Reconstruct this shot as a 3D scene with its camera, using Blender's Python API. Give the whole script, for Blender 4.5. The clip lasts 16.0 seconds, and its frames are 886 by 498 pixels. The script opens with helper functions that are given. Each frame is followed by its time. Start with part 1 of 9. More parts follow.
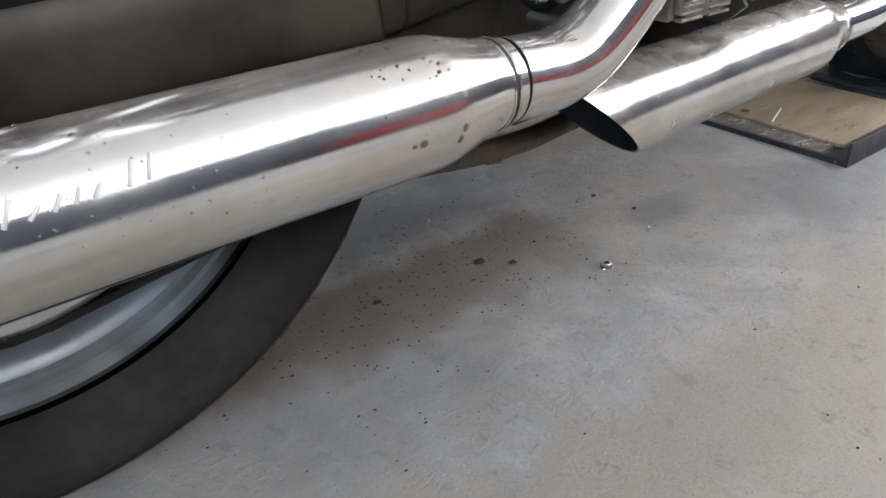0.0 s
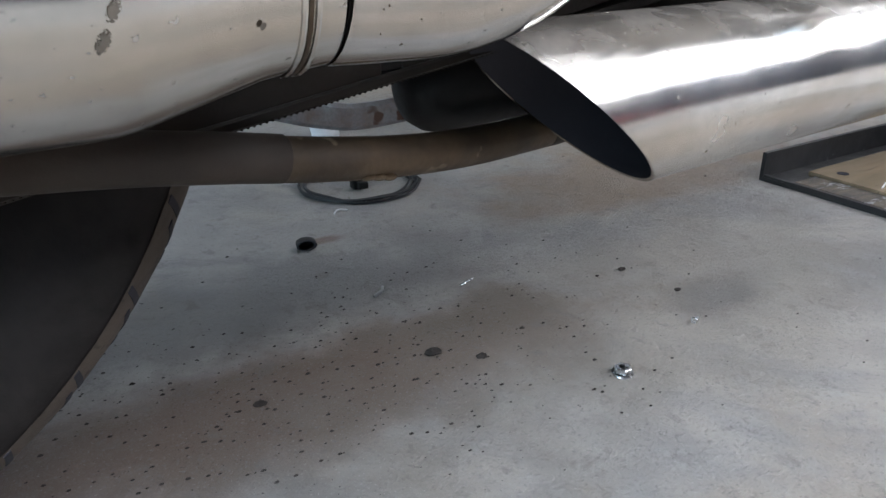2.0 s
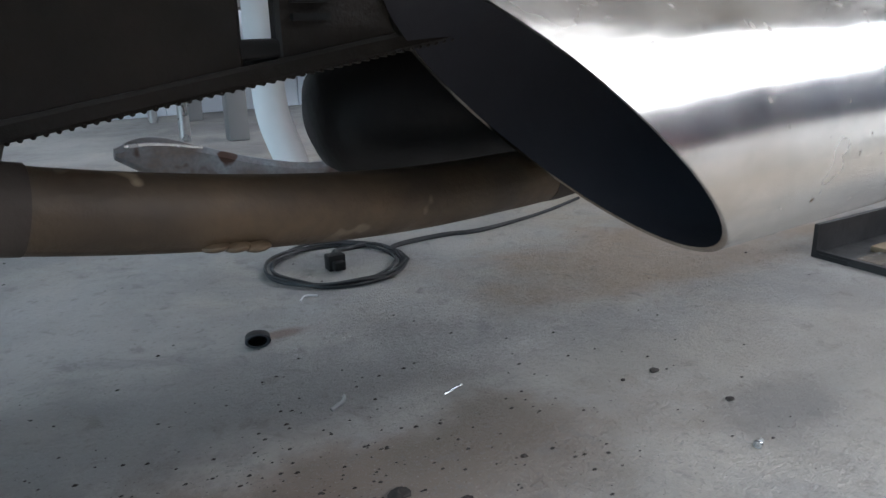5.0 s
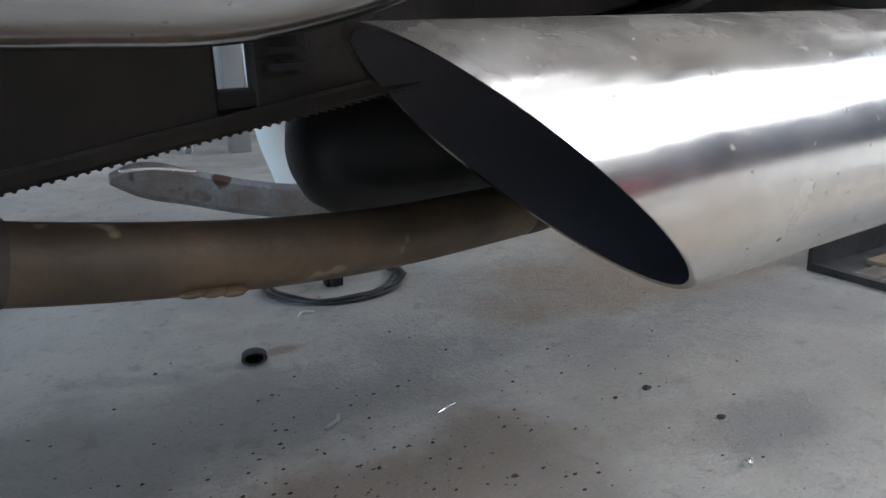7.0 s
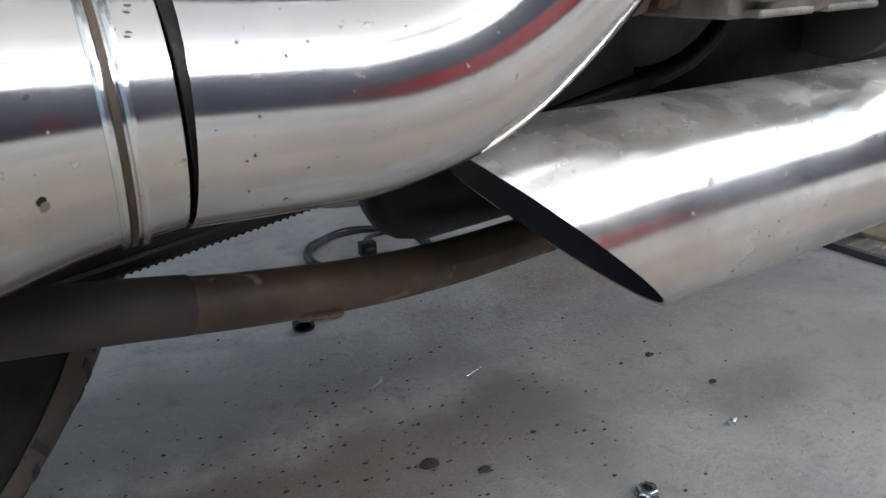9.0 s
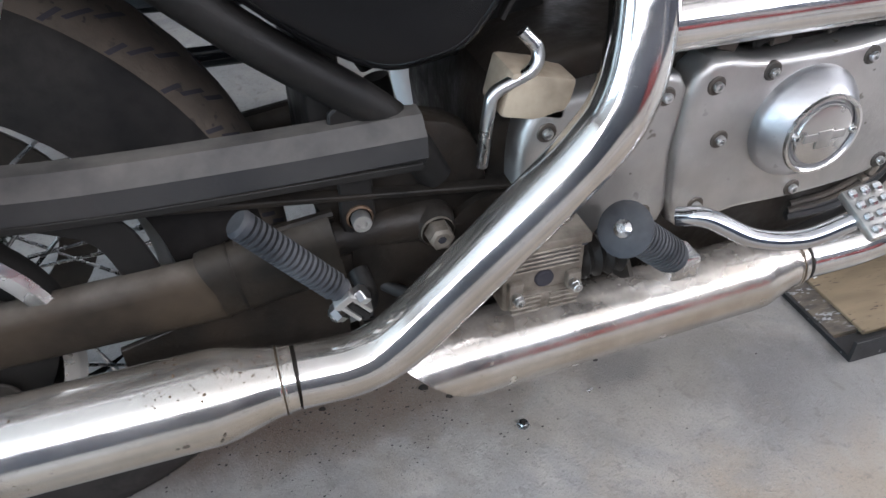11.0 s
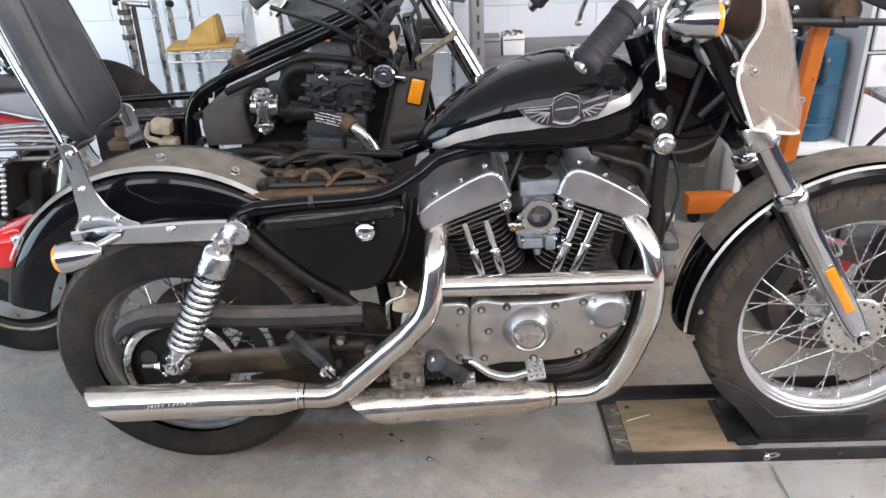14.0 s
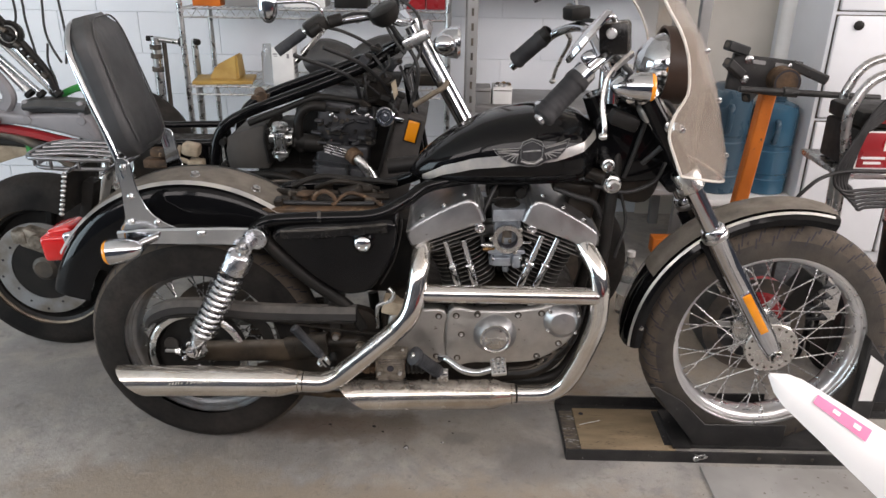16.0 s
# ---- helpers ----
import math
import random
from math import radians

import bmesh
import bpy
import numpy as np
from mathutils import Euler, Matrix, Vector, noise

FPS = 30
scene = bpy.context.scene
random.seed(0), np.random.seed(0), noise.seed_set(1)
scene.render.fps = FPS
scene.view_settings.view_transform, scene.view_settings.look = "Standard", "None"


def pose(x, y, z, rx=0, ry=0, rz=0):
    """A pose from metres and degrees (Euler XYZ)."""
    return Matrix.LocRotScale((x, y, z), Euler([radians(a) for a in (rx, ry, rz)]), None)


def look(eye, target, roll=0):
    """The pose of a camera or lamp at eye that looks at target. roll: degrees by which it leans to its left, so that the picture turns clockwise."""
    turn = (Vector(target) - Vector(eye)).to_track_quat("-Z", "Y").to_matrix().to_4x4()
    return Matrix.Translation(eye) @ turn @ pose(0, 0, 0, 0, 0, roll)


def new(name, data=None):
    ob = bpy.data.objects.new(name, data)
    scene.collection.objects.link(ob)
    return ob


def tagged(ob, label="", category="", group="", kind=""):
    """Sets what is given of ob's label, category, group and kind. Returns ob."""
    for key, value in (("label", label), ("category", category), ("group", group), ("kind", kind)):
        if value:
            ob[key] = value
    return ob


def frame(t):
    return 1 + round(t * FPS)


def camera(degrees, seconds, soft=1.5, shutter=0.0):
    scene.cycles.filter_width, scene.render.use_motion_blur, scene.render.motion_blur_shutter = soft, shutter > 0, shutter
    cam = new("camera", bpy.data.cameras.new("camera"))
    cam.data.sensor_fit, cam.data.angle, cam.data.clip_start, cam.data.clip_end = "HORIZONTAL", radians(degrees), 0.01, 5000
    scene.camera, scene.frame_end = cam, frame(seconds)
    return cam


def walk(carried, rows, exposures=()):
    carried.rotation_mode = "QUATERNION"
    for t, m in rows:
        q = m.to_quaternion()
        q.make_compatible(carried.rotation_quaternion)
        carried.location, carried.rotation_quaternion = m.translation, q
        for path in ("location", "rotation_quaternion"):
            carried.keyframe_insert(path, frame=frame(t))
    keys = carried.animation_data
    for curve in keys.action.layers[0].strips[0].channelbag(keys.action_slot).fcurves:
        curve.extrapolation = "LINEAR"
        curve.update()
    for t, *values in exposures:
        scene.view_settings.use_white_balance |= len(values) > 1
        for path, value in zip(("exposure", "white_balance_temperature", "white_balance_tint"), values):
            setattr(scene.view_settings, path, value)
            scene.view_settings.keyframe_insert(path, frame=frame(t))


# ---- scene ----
cam = camera(61.38, 16.0)
PATH = [
    (0, (-0.0230, -0.5585, 0.4313), (1.0329, 0.8200, -0.5612), -1.39),
    (0.5, (0.0601, -0.5363, 0.4006), (1.0639, 0.8756, -0.5988), -1.84),
    (1, (0.1197, -0.4913, 0.3504), (1.1164, 0.9688, -0.5850), -1.90),
    (1.5, (0.1666, -0.4541, 0.3151), (1.1590, 1.0765, -0.5049), -0.63),
    (2, (0.2016, -0.4335, 0.2997), (1.1509, 1.1358, -0.4978), -0.70),
    (2.5, (0.2393, -0.4114, 0.2857), (1.1923, 1.1772, -0.4681), -1.23),
    (3, (0.2678, -0.3795, 0.2771), (1.2320, 1.2406, -0.3904), -1.54),
    (3.5, (0.2867, -0.3502, 0.2629), (1.2387, 1.2798, -0.3982), -1.84),
    (4, (0.2918, -0.3294, 0.2504), (1.2474, 1.3131, -0.3733), -1.44),
    (6.5, (0.3010, -0.3308, 0.2574), (1.2519, 1.3306, -0.3218), -1.59),
    (7, (0.3021, -0.3355, 0.2612), (1.2471, 1.3307, -0.3140), -1.86),
    (7.5, (0.3012, -0.3334, 0.2582), (1.2516, 1.3315, -0.3117), -1.68),
    (8, (0.3018, -0.3376, 0.2571), (1.2472, 1.3305, -0.3119), -1.69),
    (8.5, (0.2924, -0.3457, 0.2572), (1.2344, 1.3294, -0.2965), -2.01),
    (9, (0.2662, -0.3850, 0.3126), (1.1422, 1.2671, -0.3967), -2.47),
    (9.5, (0.2145, -0.4271, 0.3768), (1.1096, 1.1340, -0.4960), -1.54),
    (10, (0.2079, -0.4577, 0.4968), (1.0009, 0.9585, -0.6719), -1.88),
    (10.2, (0.2197, -0.4845, 0.5484), (0.9562, 0.9193, -0.6710), -1.66),
    (12.3, (0.3616, -1.0456, 1.0332), (0.3857, 0.5922, -0.1143), 0.61),
    (12.5, (0.3678, -1.1042, 1.0698), (0.3901, 0.5498, -0.0543), 1.48),
    (13, (0.4484, -1.2652, 1.1574), (0.4373, 0.4178, 0.0769), 0.24),
    (13.5, (0.5507, -1.4116, 1.2298), (0.5033, 0.3087, 0.2109), -0.25),
    (14, (0.6370, -1.5626, 1.2932), (0.5984, 0.2362, 0.4199), -2.36),
    (14.5, (0.7036, -1.7390, 1.3212), (0.6547, 0.0691, 0.4676), -1.41),
    (15, (0.7232, -1.8386, 1.3548), (0.6883, -0.0128, 0.5391), -0.49),
    (15.5, (0.6849, -1.8633, 1.3737), (0.6661, -0.0246, 0.5872), 0.17),
    (16, (0.6644, -1.8742, 1.3681), (0.6470, -0.0302, 0.5939), 0.92),
]
walk(cam, [(t, look(eye, target, roll)) for t, eye, target, roll in PATH], exposures=((0, 0.26, 6400, 6), (1.0, 0.14, 6350, 6), (2.0, 0.49, 6200, 5), (2.5, 0.60, 6150, 5), (3.0, 0.38, 6150, 4), (3.5, 0.60, 6100, 4), (8.5, 0.50, 6150, 4), (9.5, 0.22, 6150, 6), (10.2, 0.19, 6200, 7), (12.5, 0.60, 6700, 9), (13.5, 0.49, 6850, 9), (14.0, 0.30, 6900, 9), (15.0, -0.10, 7350, 10), (16.0, -0.29, 7500, 11)))

# ---- world and light ----
world = bpy.data.worlds.new("world")
scene.world = world
world.use_nodes = True
wn = world.node_tree
sky = wn.nodes.new("ShaderNodeTexSky")
sky.sky_type, sky.sun_disc = "NISHITA", False
sky.sun_elevation, sky.sun_rotation = radians(58), radians(20)
wn.links.new(sky.outputs[0], wn.nodes["Background"].inputs[0])
wn.nodes["Background"].inputs[1].default_value = 0.15
sun = new("sun", bpy.data.lights.new("sun", "SUN"))
sun.data.energy, sun.data.angle, sun.data.color = 3.5, radians(0.5), (1, 0.95, 0.88)
sun.matrix_world = look((1.5, 6, 10), (0, 0, 0))
# added lamps at unseen openings: assumed high windows front and side, open door left
for spot, target, wide, high, power, tone in (((-2.4, -2.92, 2.345), (-2.4, 0, 2.0), 2.5, 0.97, 54, (0.93, 0.915, 1.0)), ((0.4, -2.92, 2.345), (0.4, 0, 2.0), 2.5, 0.97, 54, (0.93, 0.915, 1.0)), ((3.2, -2.92, 2.345), (3.2, 0, 2.0), 2.5, 0.97, 66, (0.93, 0.915, 1.0)), ((5.1, -0.9, 2.345), (0, -0.9, 2.0), 3.2, 0.97, 185, (0.93, 0.915, 1.0)), ((-4.28, -1.5, 1.15), (0, -1.5, 1.0), 2.4, 2.1, 135, (0.60, 0.80, 1.0))):
    daylight_lamp = new("daylight_lamp", bpy.data.lights.new("daylight_lamp", "AREA"))
    daylight_lamp.data.shape, daylight_lamp.data.size, daylight_lamp.data.size_y = "RECTANGLE", wide, high
    daylight_lamp.data.energy, daylight_lamp.data.color = power, tone
    daylight_lamp.matrix_world = look(spot, target)


# ---- materials ----
def mat(name, color, rough=0.5, metal=0.0, color2=None, scale=8.0, bump=0.0, bump_scale=60.0, rough2=None,
        spots=None, spot_scale=90.0, spot_cut=0.66, coat=0.0, spec=0.5, fine=0.0, aniso=None, transmission=0.0, alpha=1.0, island=0.0, dust=0.0):
    """Principled material: large-scale mottling, fine grain, optional spots, relief."""
    m = bpy.data.materials.new(name)
    m.use_nodes = True
    nt = m.node_tree
    N, L = nt.nodes, nt.links
    b = N["Principled BSDF"]
    tc = N.new("ShaderNodeTexCoord")
    src = tc.outputs["Object"]
    if aniso:
        mp = N.new("ShaderNodeMapping")
        mp.inputs["Scale"].default_value = aniso
        L.new(src, mp.inputs[0])
        src = mp.outputs[0]

    def nz(s, detail=4.0, r=0.55):
        n = N.new("ShaderNodeTexNoise")
        n.inputs["Scale"].default_value, n.inputs["Detail"].default_value, n.inputs["Roughness"].default_value = s, detail, r
        L.new(src, n.inputs["Vector"])
        return n.outputs["Fac"]

    def ramp(fac, lo, hi):
        r = N.new("ShaderNodeMapRange")
        r.inputs["From Min"].default_value, r.inputs["From Max"].default_value = lo, hi
        L.new(fac, r.inputs["Value"])
        return r.outputs[0]

    def mix(fac, a, c):
        x = N.new("ShaderNodeMix")
        x.data_type = "RGBA"
        for sock, v in ((x.inputs[0], fac), (x.inputs[6], a), (x.inputs[7], c)):
            if isinstance(v, (tuple, list)):
                sock.default_value = (*v, 1)
            elif isinstance(v, float):
                sock.default_value = v
            else:
                L.new(v, sock)
        return x.outputs[2]

    big = ramp(nz(scale), 0.35, 0.68)
    col = mix(big, color, color2 or tuple(c * 0.8 for c in color))
    if fine:
        g = nz(scale * 14, 3.0)
        col = mix(ramp(g, 0.4, 0.7), col, mix(fine, col, tuple(c * 0.4 for c in color)))
    rs = None
    if spots:
        sp = ramp(nz(spot_scale, 2.0), spot_cut, spot_cut + 0.04)
        patch = ramp(nz(scale * 0.7, 2.0), 0.42, 0.6)
        mm = N.new("ShaderNodeMath")
        mm.operation = "MULTIPLY"
        L.new(sp, mm.inputs[0])
        L.new(patch, mm.inputs[1])
        col = mix(mm.outputs[0], col, spots)
        rs = mm.outputs[0]
    if island:
        oi = N.new("ShaderNodeObjectInfo")
        col = mix(ramp(oi.outputs["Random"], 0.0, 1.0 / island), col, tuple(c * 0.6 for c in color))
    L.new(col, b.inputs["Base Color"])
    b.inputs["Metallic"].default_value = metal
    if rs is not None and metal:
        inv = N.new("ShaderNodeMath")
        inv.operation = "SUBTRACT"
        inv.inputs[0].default_value = metal
        L.new(rs, inv.inputs[1])
        L.new(inv.outputs[0], b.inputs["Metallic"])
    rr = N.new("ShaderNodeMapRange")
    rr.inputs["To Min"].default_value, rr.inputs["To Max"].default_value = rough, rough2 if rough2 is not None else min(1, rough * 1.4)
    L.new(ramp(nz(scale * 2.3), 0.35, 0.7), rr.inputs["Value"])
    L.new(rr.outputs[0], b.inputs["Roughness"])
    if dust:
        # settled dust: thin patchy matt film facing up; on the muffler also painted reflected light
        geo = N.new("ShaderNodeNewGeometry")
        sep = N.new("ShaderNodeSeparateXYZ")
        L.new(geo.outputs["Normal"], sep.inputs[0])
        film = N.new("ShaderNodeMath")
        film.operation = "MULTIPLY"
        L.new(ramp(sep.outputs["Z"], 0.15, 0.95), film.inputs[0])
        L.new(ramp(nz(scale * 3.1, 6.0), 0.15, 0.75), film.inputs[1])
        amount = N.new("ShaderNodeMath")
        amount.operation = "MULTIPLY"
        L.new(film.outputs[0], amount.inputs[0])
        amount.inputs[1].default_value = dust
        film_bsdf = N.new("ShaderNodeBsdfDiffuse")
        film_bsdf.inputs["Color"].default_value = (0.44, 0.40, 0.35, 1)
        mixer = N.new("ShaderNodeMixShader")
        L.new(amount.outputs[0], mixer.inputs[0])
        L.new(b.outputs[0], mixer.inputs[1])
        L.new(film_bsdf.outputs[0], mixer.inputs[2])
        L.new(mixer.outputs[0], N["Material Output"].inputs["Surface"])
    b.inputs["Coat Weight"].default_value = coat
    b.inputs["Coat Roughness"].default_value = 0.05
    b.inputs["Specular IOR Level"].default_value = spec
    b.inputs["Transmission Weight"].default_value = transmission
    b.inputs["Alpha"].default_value = alpha
    if bump:
        bp = N.new("ShaderNodeBump")
        bp.inputs["Strength"].default_value, bp.inputs["Distance"].default_value = bump, 0.003
        L.new(nz(bump_scale, 5.0, 0.6), bp.inputs["Height"])
        L.new(bp.outputs[0], b.inputs["Normal"])
    return m


CHROME = mat("chrome", (0.61, 0.625, 0.645), 0.07, 1.0, (0.50, 0.51, 0.53), 9, 0.035, 34, 0.18)
# dust amount partly stands in for the ceiling's reflection along the muffler's top
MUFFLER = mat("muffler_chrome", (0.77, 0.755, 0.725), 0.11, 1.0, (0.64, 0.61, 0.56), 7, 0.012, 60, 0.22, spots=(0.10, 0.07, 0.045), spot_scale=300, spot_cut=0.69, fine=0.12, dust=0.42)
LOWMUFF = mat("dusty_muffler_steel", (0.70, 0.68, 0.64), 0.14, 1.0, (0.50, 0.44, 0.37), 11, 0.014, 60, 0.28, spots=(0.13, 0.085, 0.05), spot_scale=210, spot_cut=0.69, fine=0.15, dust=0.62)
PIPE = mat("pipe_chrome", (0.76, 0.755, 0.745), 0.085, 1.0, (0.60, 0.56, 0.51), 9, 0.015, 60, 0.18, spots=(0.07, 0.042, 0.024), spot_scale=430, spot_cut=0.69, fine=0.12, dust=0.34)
DULL = mat("dull_chrome", (0.60, 0.60, 0.60), 0.22, 1.0, (0.45, 0.45, 0.44), 14, 0.06, 120, 0.4)
ALU = mat("cast_aluminium", (0.50, 0.49, 0.47), 0.32, 0.9, (0.36, 0.35, 0.33), 12, 0.15, 220, 0.55, spots=(0.10, 0.09, 0.07), spot_scale=60, spot_cut=0.68)
DIRTYALU = mat("dirty_aluminium", (0.27, 0.24, 0.20), 0.5, 0.5, (0.075, 0.060, 0.044), 34, 0.3, 160, 0.7)
ROCKER = mat("brushed_rocker_alloy", (0.47, 0.475, 0.485), 0.30, 0.95, (0.34, 0.34, 0.345), 12, 0.12, 160, 0.46, spots=(0.16, 0.15, 0.13), spot_scale=80, spot_cut=0.69)
ALUP = mat("polished_aluminium", (0.66, 0.65, 0.63), 0.2, 1.0, (0.50, 0.49, 0.47), 10, 0.04, 80, 0.36)
CARBMETAL = mat("cast_zinc", (0.42, 0.46, 0.50), 0.30, 0.75, (0.27, 0.30, 0.335), 25, 0.2, 150, 0.5, spots=(0.12, 0.11, 0.10), spot_scale=70, spot_cut=0.66)
BLACK = mat("black_paint", (0.003, 0.003, 0.0035), 0.05, 0.0, (0.005, 0.005, 0.0055), 10, rough2=0.12, spec=0.22)
DUSTY = mat("dusty_black_paint", (0.0055, 0.0055, 0.006), 0.14, 0.0, (0.018, 0.0165, 0.015), 9, fine=0.3, rough2=0.34, spec=0.32, dust=0.26)
SATIN = mat("satin_black", (0.0065, 0.0063, 0.0061), 0.45, 0.0, (0.015, 0.0135, 0.012), 12, 0.12, 150, 0.65, spec=0.24, dust=0.025)
GREASY = mat("greasy_black_metal", (0.0075, 0.0066, 0.0056), 0.32, 0.05, (0.024, 0.018, 0.013), 15, 0.35, 110, 0.7, spec=0.24, dust=0.03)
FIN = mat("finned_black_iron", (0.02, 0.02, 0.02), 0.45, 0.2, (0.05, 0.048, 0.045), 20, 0.1, 160, 0.7)
FIN_EDGE = mat("bare_fin_edge", (0.32, 0.31, 0.30), 0.35, 0.9, (0.2, 0.2, 0.19), 30)
TREAD = mat("dust_brown_tread", (0.082, 0.064, 0.048), 0.85, 0.0, (0.050, 0.040, 0.031), 26, 0.3, 140, 0.95, spots=(0.02, 0.017, 0.015), spot_scale=90, spot_cut=0.62)
RUBBER = mat("tyre_rubber", (0.0095, 0.0092, 0.0092), 0.65, 0.0, (0.033, 0.029, 0.026), 6, 0.2, 130, 0.9, fine=0.3, spec=0.12)
DUSTRUB = mat("dusty_tyre_tread", (0.026, 0.023, 0.020), 0.75, 0.0, (0.055, 0.046, 0.037), 10, 0.3, 140, 0.95)
PEGRUB = mat("peg_rubber", (0.020, 0.0225, 0.027), 0.62, 0.0, (0.062, 0.066, 0.073), 22, 0.1, 200, 0.85, dust=0.10, spec=0.3)
GUARD = mat("dusty_black_plastic", (0.022, 0.022, 0.023), 0.5, 0.0, (0.040, 0.038, 0.036), 10, 0.12, 150, 0.7, spec=0.3, dust=0.25)
VINYL = mat("black_vinyl", (0.026, 0.027, 0.029), 0.42, 0.0, (0.042, 0.0435, 0.046), 12, 0.3, 260, 0.56, spec=0.5, dust=0.12)
BRASS = mat("old_brass", (0.36, 0.22, 0.09), 0.4, 0.9, (0.20, 0.12, 0.06), 30)
AIRBOX = mat("dusty_black_plastic", (0.030, 0.027, 0.024), 0.55, 0.0, (0.055, 0.048, 0.042), 7, 0.12, 120, 0.8)
TAN = mat("grimy_cream_plastic", (0.40, 0.33, 0.24), 0.6, 0.0, (0.20, 0.155, 0.11), 25, 0.1, 90)
RADGREY = mat("dull_radiator_black", (0.060, 0.054, 0.050), 0.55, 0.1, (0.035, 0.032, 0.030), 14, 0.2, 160)
RUST = mat("rusty_steel", (0.120, 0.070, 0.038), 0.65, 0.25, (0.035, 0.024, 0.017), 22, 0.35, 120, 0.85, spots=(0.22, 0.15, 0.09), spot_scale=60, spot_cut=0.63)
HEAT = mat("heat_browned_steel", (0.098, 0.064, 0.034), 0.48, 0.3, (0.036, 0.025, 0.015), 24, 0.18, 150, 0.65, spots=(0.19, 0.145, 0.09), spot_scale=70, spot_cut=0.66, fine=0.3)
STANDSTEEL = mat("rusted_stand_steel", (0.36, 0.41, 0.46), 0.35, 0.3, (0.20, 0.13, 0.09), 30, 0.25, 120, 0.7, spots=(0.09, 0.042, 0.026), spot_scale=46, spot_cut=0.57, fine=0.4)
SLEEVE = mat("dark_brown_steel", (0.040, 0.028, 0.019), 0.7, 0.1, (0.020, 0.015, 0.011), 16, 0.15, 120, 0.85)
ARMDUST = mat("dusty_black_arm", (0.014, 0.012, 0.010), 0.5, 0.0, (0.062, 0.046, 0.031), 9, 0.25, 110, 0.75, dust=0.30, spec=0.14)
ARMCAST = mat("grimy_arm_casting", (0.010, 0.009, 0.0075), 0.40, 0.0, (0.030, 0.023, 0.016), 14, 0.35, 90, 0.75, dust=0.12, spec=0.2)
SMEAR = mat("dried_smear", (0.11, 0.092, 0.07), 0.8, 0.0, (0.07, 0.058, 0.044), 200, 0.2, 400)
RUSTSPECK = mat("rust_speck", (0.105, 0.062, 0.034), 0.85, 0.0, (0.055, 0.034, 0.02), 120)
RACKSTEEL = mat("weathered_chrome", (0.26, 0.26, 0.27), 0.28, 1.0, (0.16, 0.16, 0.16), 20, 0.06, 120, 0.45)
DARKSTEEL = mat("dark_steel", (0.06, 0.055, 0.05), 0.45, 0.6, (0.12, 0.1, 0.08), 15, 0.15, 130, 0.7)
BORE = mat("sooty_bore", (0.040, 0.039, 0.046), 0.8, 0.0, (0.030, 0.029, 0.034), 20, 0.1, 200, 0.9, spec=0.2)
SCRIPT = mat("worn_cream_lettering", (0.56, 0.54, 0.49), 0.4, 0.4, (0.40, 0.38, 0.34), 60)
SHOCK = mat("satin_chrome", (0.62, 0.63, 0.65), 0.20, 1.0, (0.50, 0.51, 0.53), 16, 0.04, 90, 0.34)
SILVER = mat("silver_paint", (0.55, 0.53, 0.49), 0.3, 0.5, (0.36, 0.36, 0.37), 20, coat=0.5)
PEWTER = mat("pewter_emblem", (0.03, 0.03, 0.033), 0.5, 0.3, (0.015, 0.015, 0.017), 90, 0.3, 300)
BADGE = mat("dull_badge_metal", (0.34, 0.335, 0.33), 0.35, 0.9, (0.20, 0.20, 0.20), 60, 0.1, 200)
TANWALL = mat("tan_plaster", (0.70, 0.665, 0.61), 0.75, 0.0, (0.62, 0.585, 0.53), 3, 0.12, 40)
GRIPRUB = mat("black_grip_rubber", (0.016, 0.016, 0.018), 0.55, 0.0, (0.030, 0.030, 0.032), 18, 0.15, 220, 0.7, spec=0.3)
REDLENS = mat("red_lens", (0.60, 0.015, 0.015), 0.12, 0.0, (0.5, 0.01, 0.01), 20, coat=0.6)
AMBER = mat("amber_lens", (0.78, 0.29, 0.015), 0.18, 0.0, (0.70, 0.24, 0.012), 25, coat=0.5)
ORANGE = mat("orange_paint", (0.62, 0.16, 0.015), 0.42, 0.0, (0.48, 0.12, 0.015), 7, 0.1, 80, 0.6, spots=(0.12, 0.06, 0.03), spot_scale=60, spot_cut=0.69)
PLY = mat("plywood", (0.26, 0.195, 0.12), 0.75, 0.0, (0.16, 0.118, 0.07), 5, 0.2, 60, 0.9, spots=(0.06, 0.04, 0.03), spot_scale=60, spot_cut=0.63, aniso=(1, 5, 1))
SCRATCHED = mat("scratched_black_steel", (0.13, 0.105, 0.075), 0.6, 0.1, (0.05, 0.045, 0.04), 30, 0.2, 160, 0.6, spots=(0.30, 0.30, 0.30), spot_scale=80, spot_cut=0.56, aniso=(1, 3, 1))
LAMPBROWN = mat("dark_brown_enamel", (0.060, 0.036, 0.026), 0.35, 0.0, (0.045, 0.028, 0.02), 12)
CHOCK = mat("black_steel", (0.013, 0.013, 0.014), 0.38, 0.2, (0.035, 0.034, 0.033), 12, 0.15, 120, 0.6, spots=(0.20, 0.20, 0.20), spot_scale=120, spot_cut=0.71)
SHEET = mat("pale_grey_sheet", (0.38, 0.37, 0.355), 0.5, 0.1, (0.29, 0.28, 0.265), 5, 0.08, 90, 0.7, spots=(0.16, 0.14, 0.12), spot_scale=50, spot_cut=0.66)
GREYPLATE = mat("grey_sheet", (0.27, 0.265, 0.265), 0.5, 0.3, (0.20, 0.195, 0.19), 4, 0.05, 90, 0.65)
WHITE = mat("white_plastic", (0.80, 0.80, 0.80), 0.32, 0.0, (0.72, 0.72, 0.72), 5)
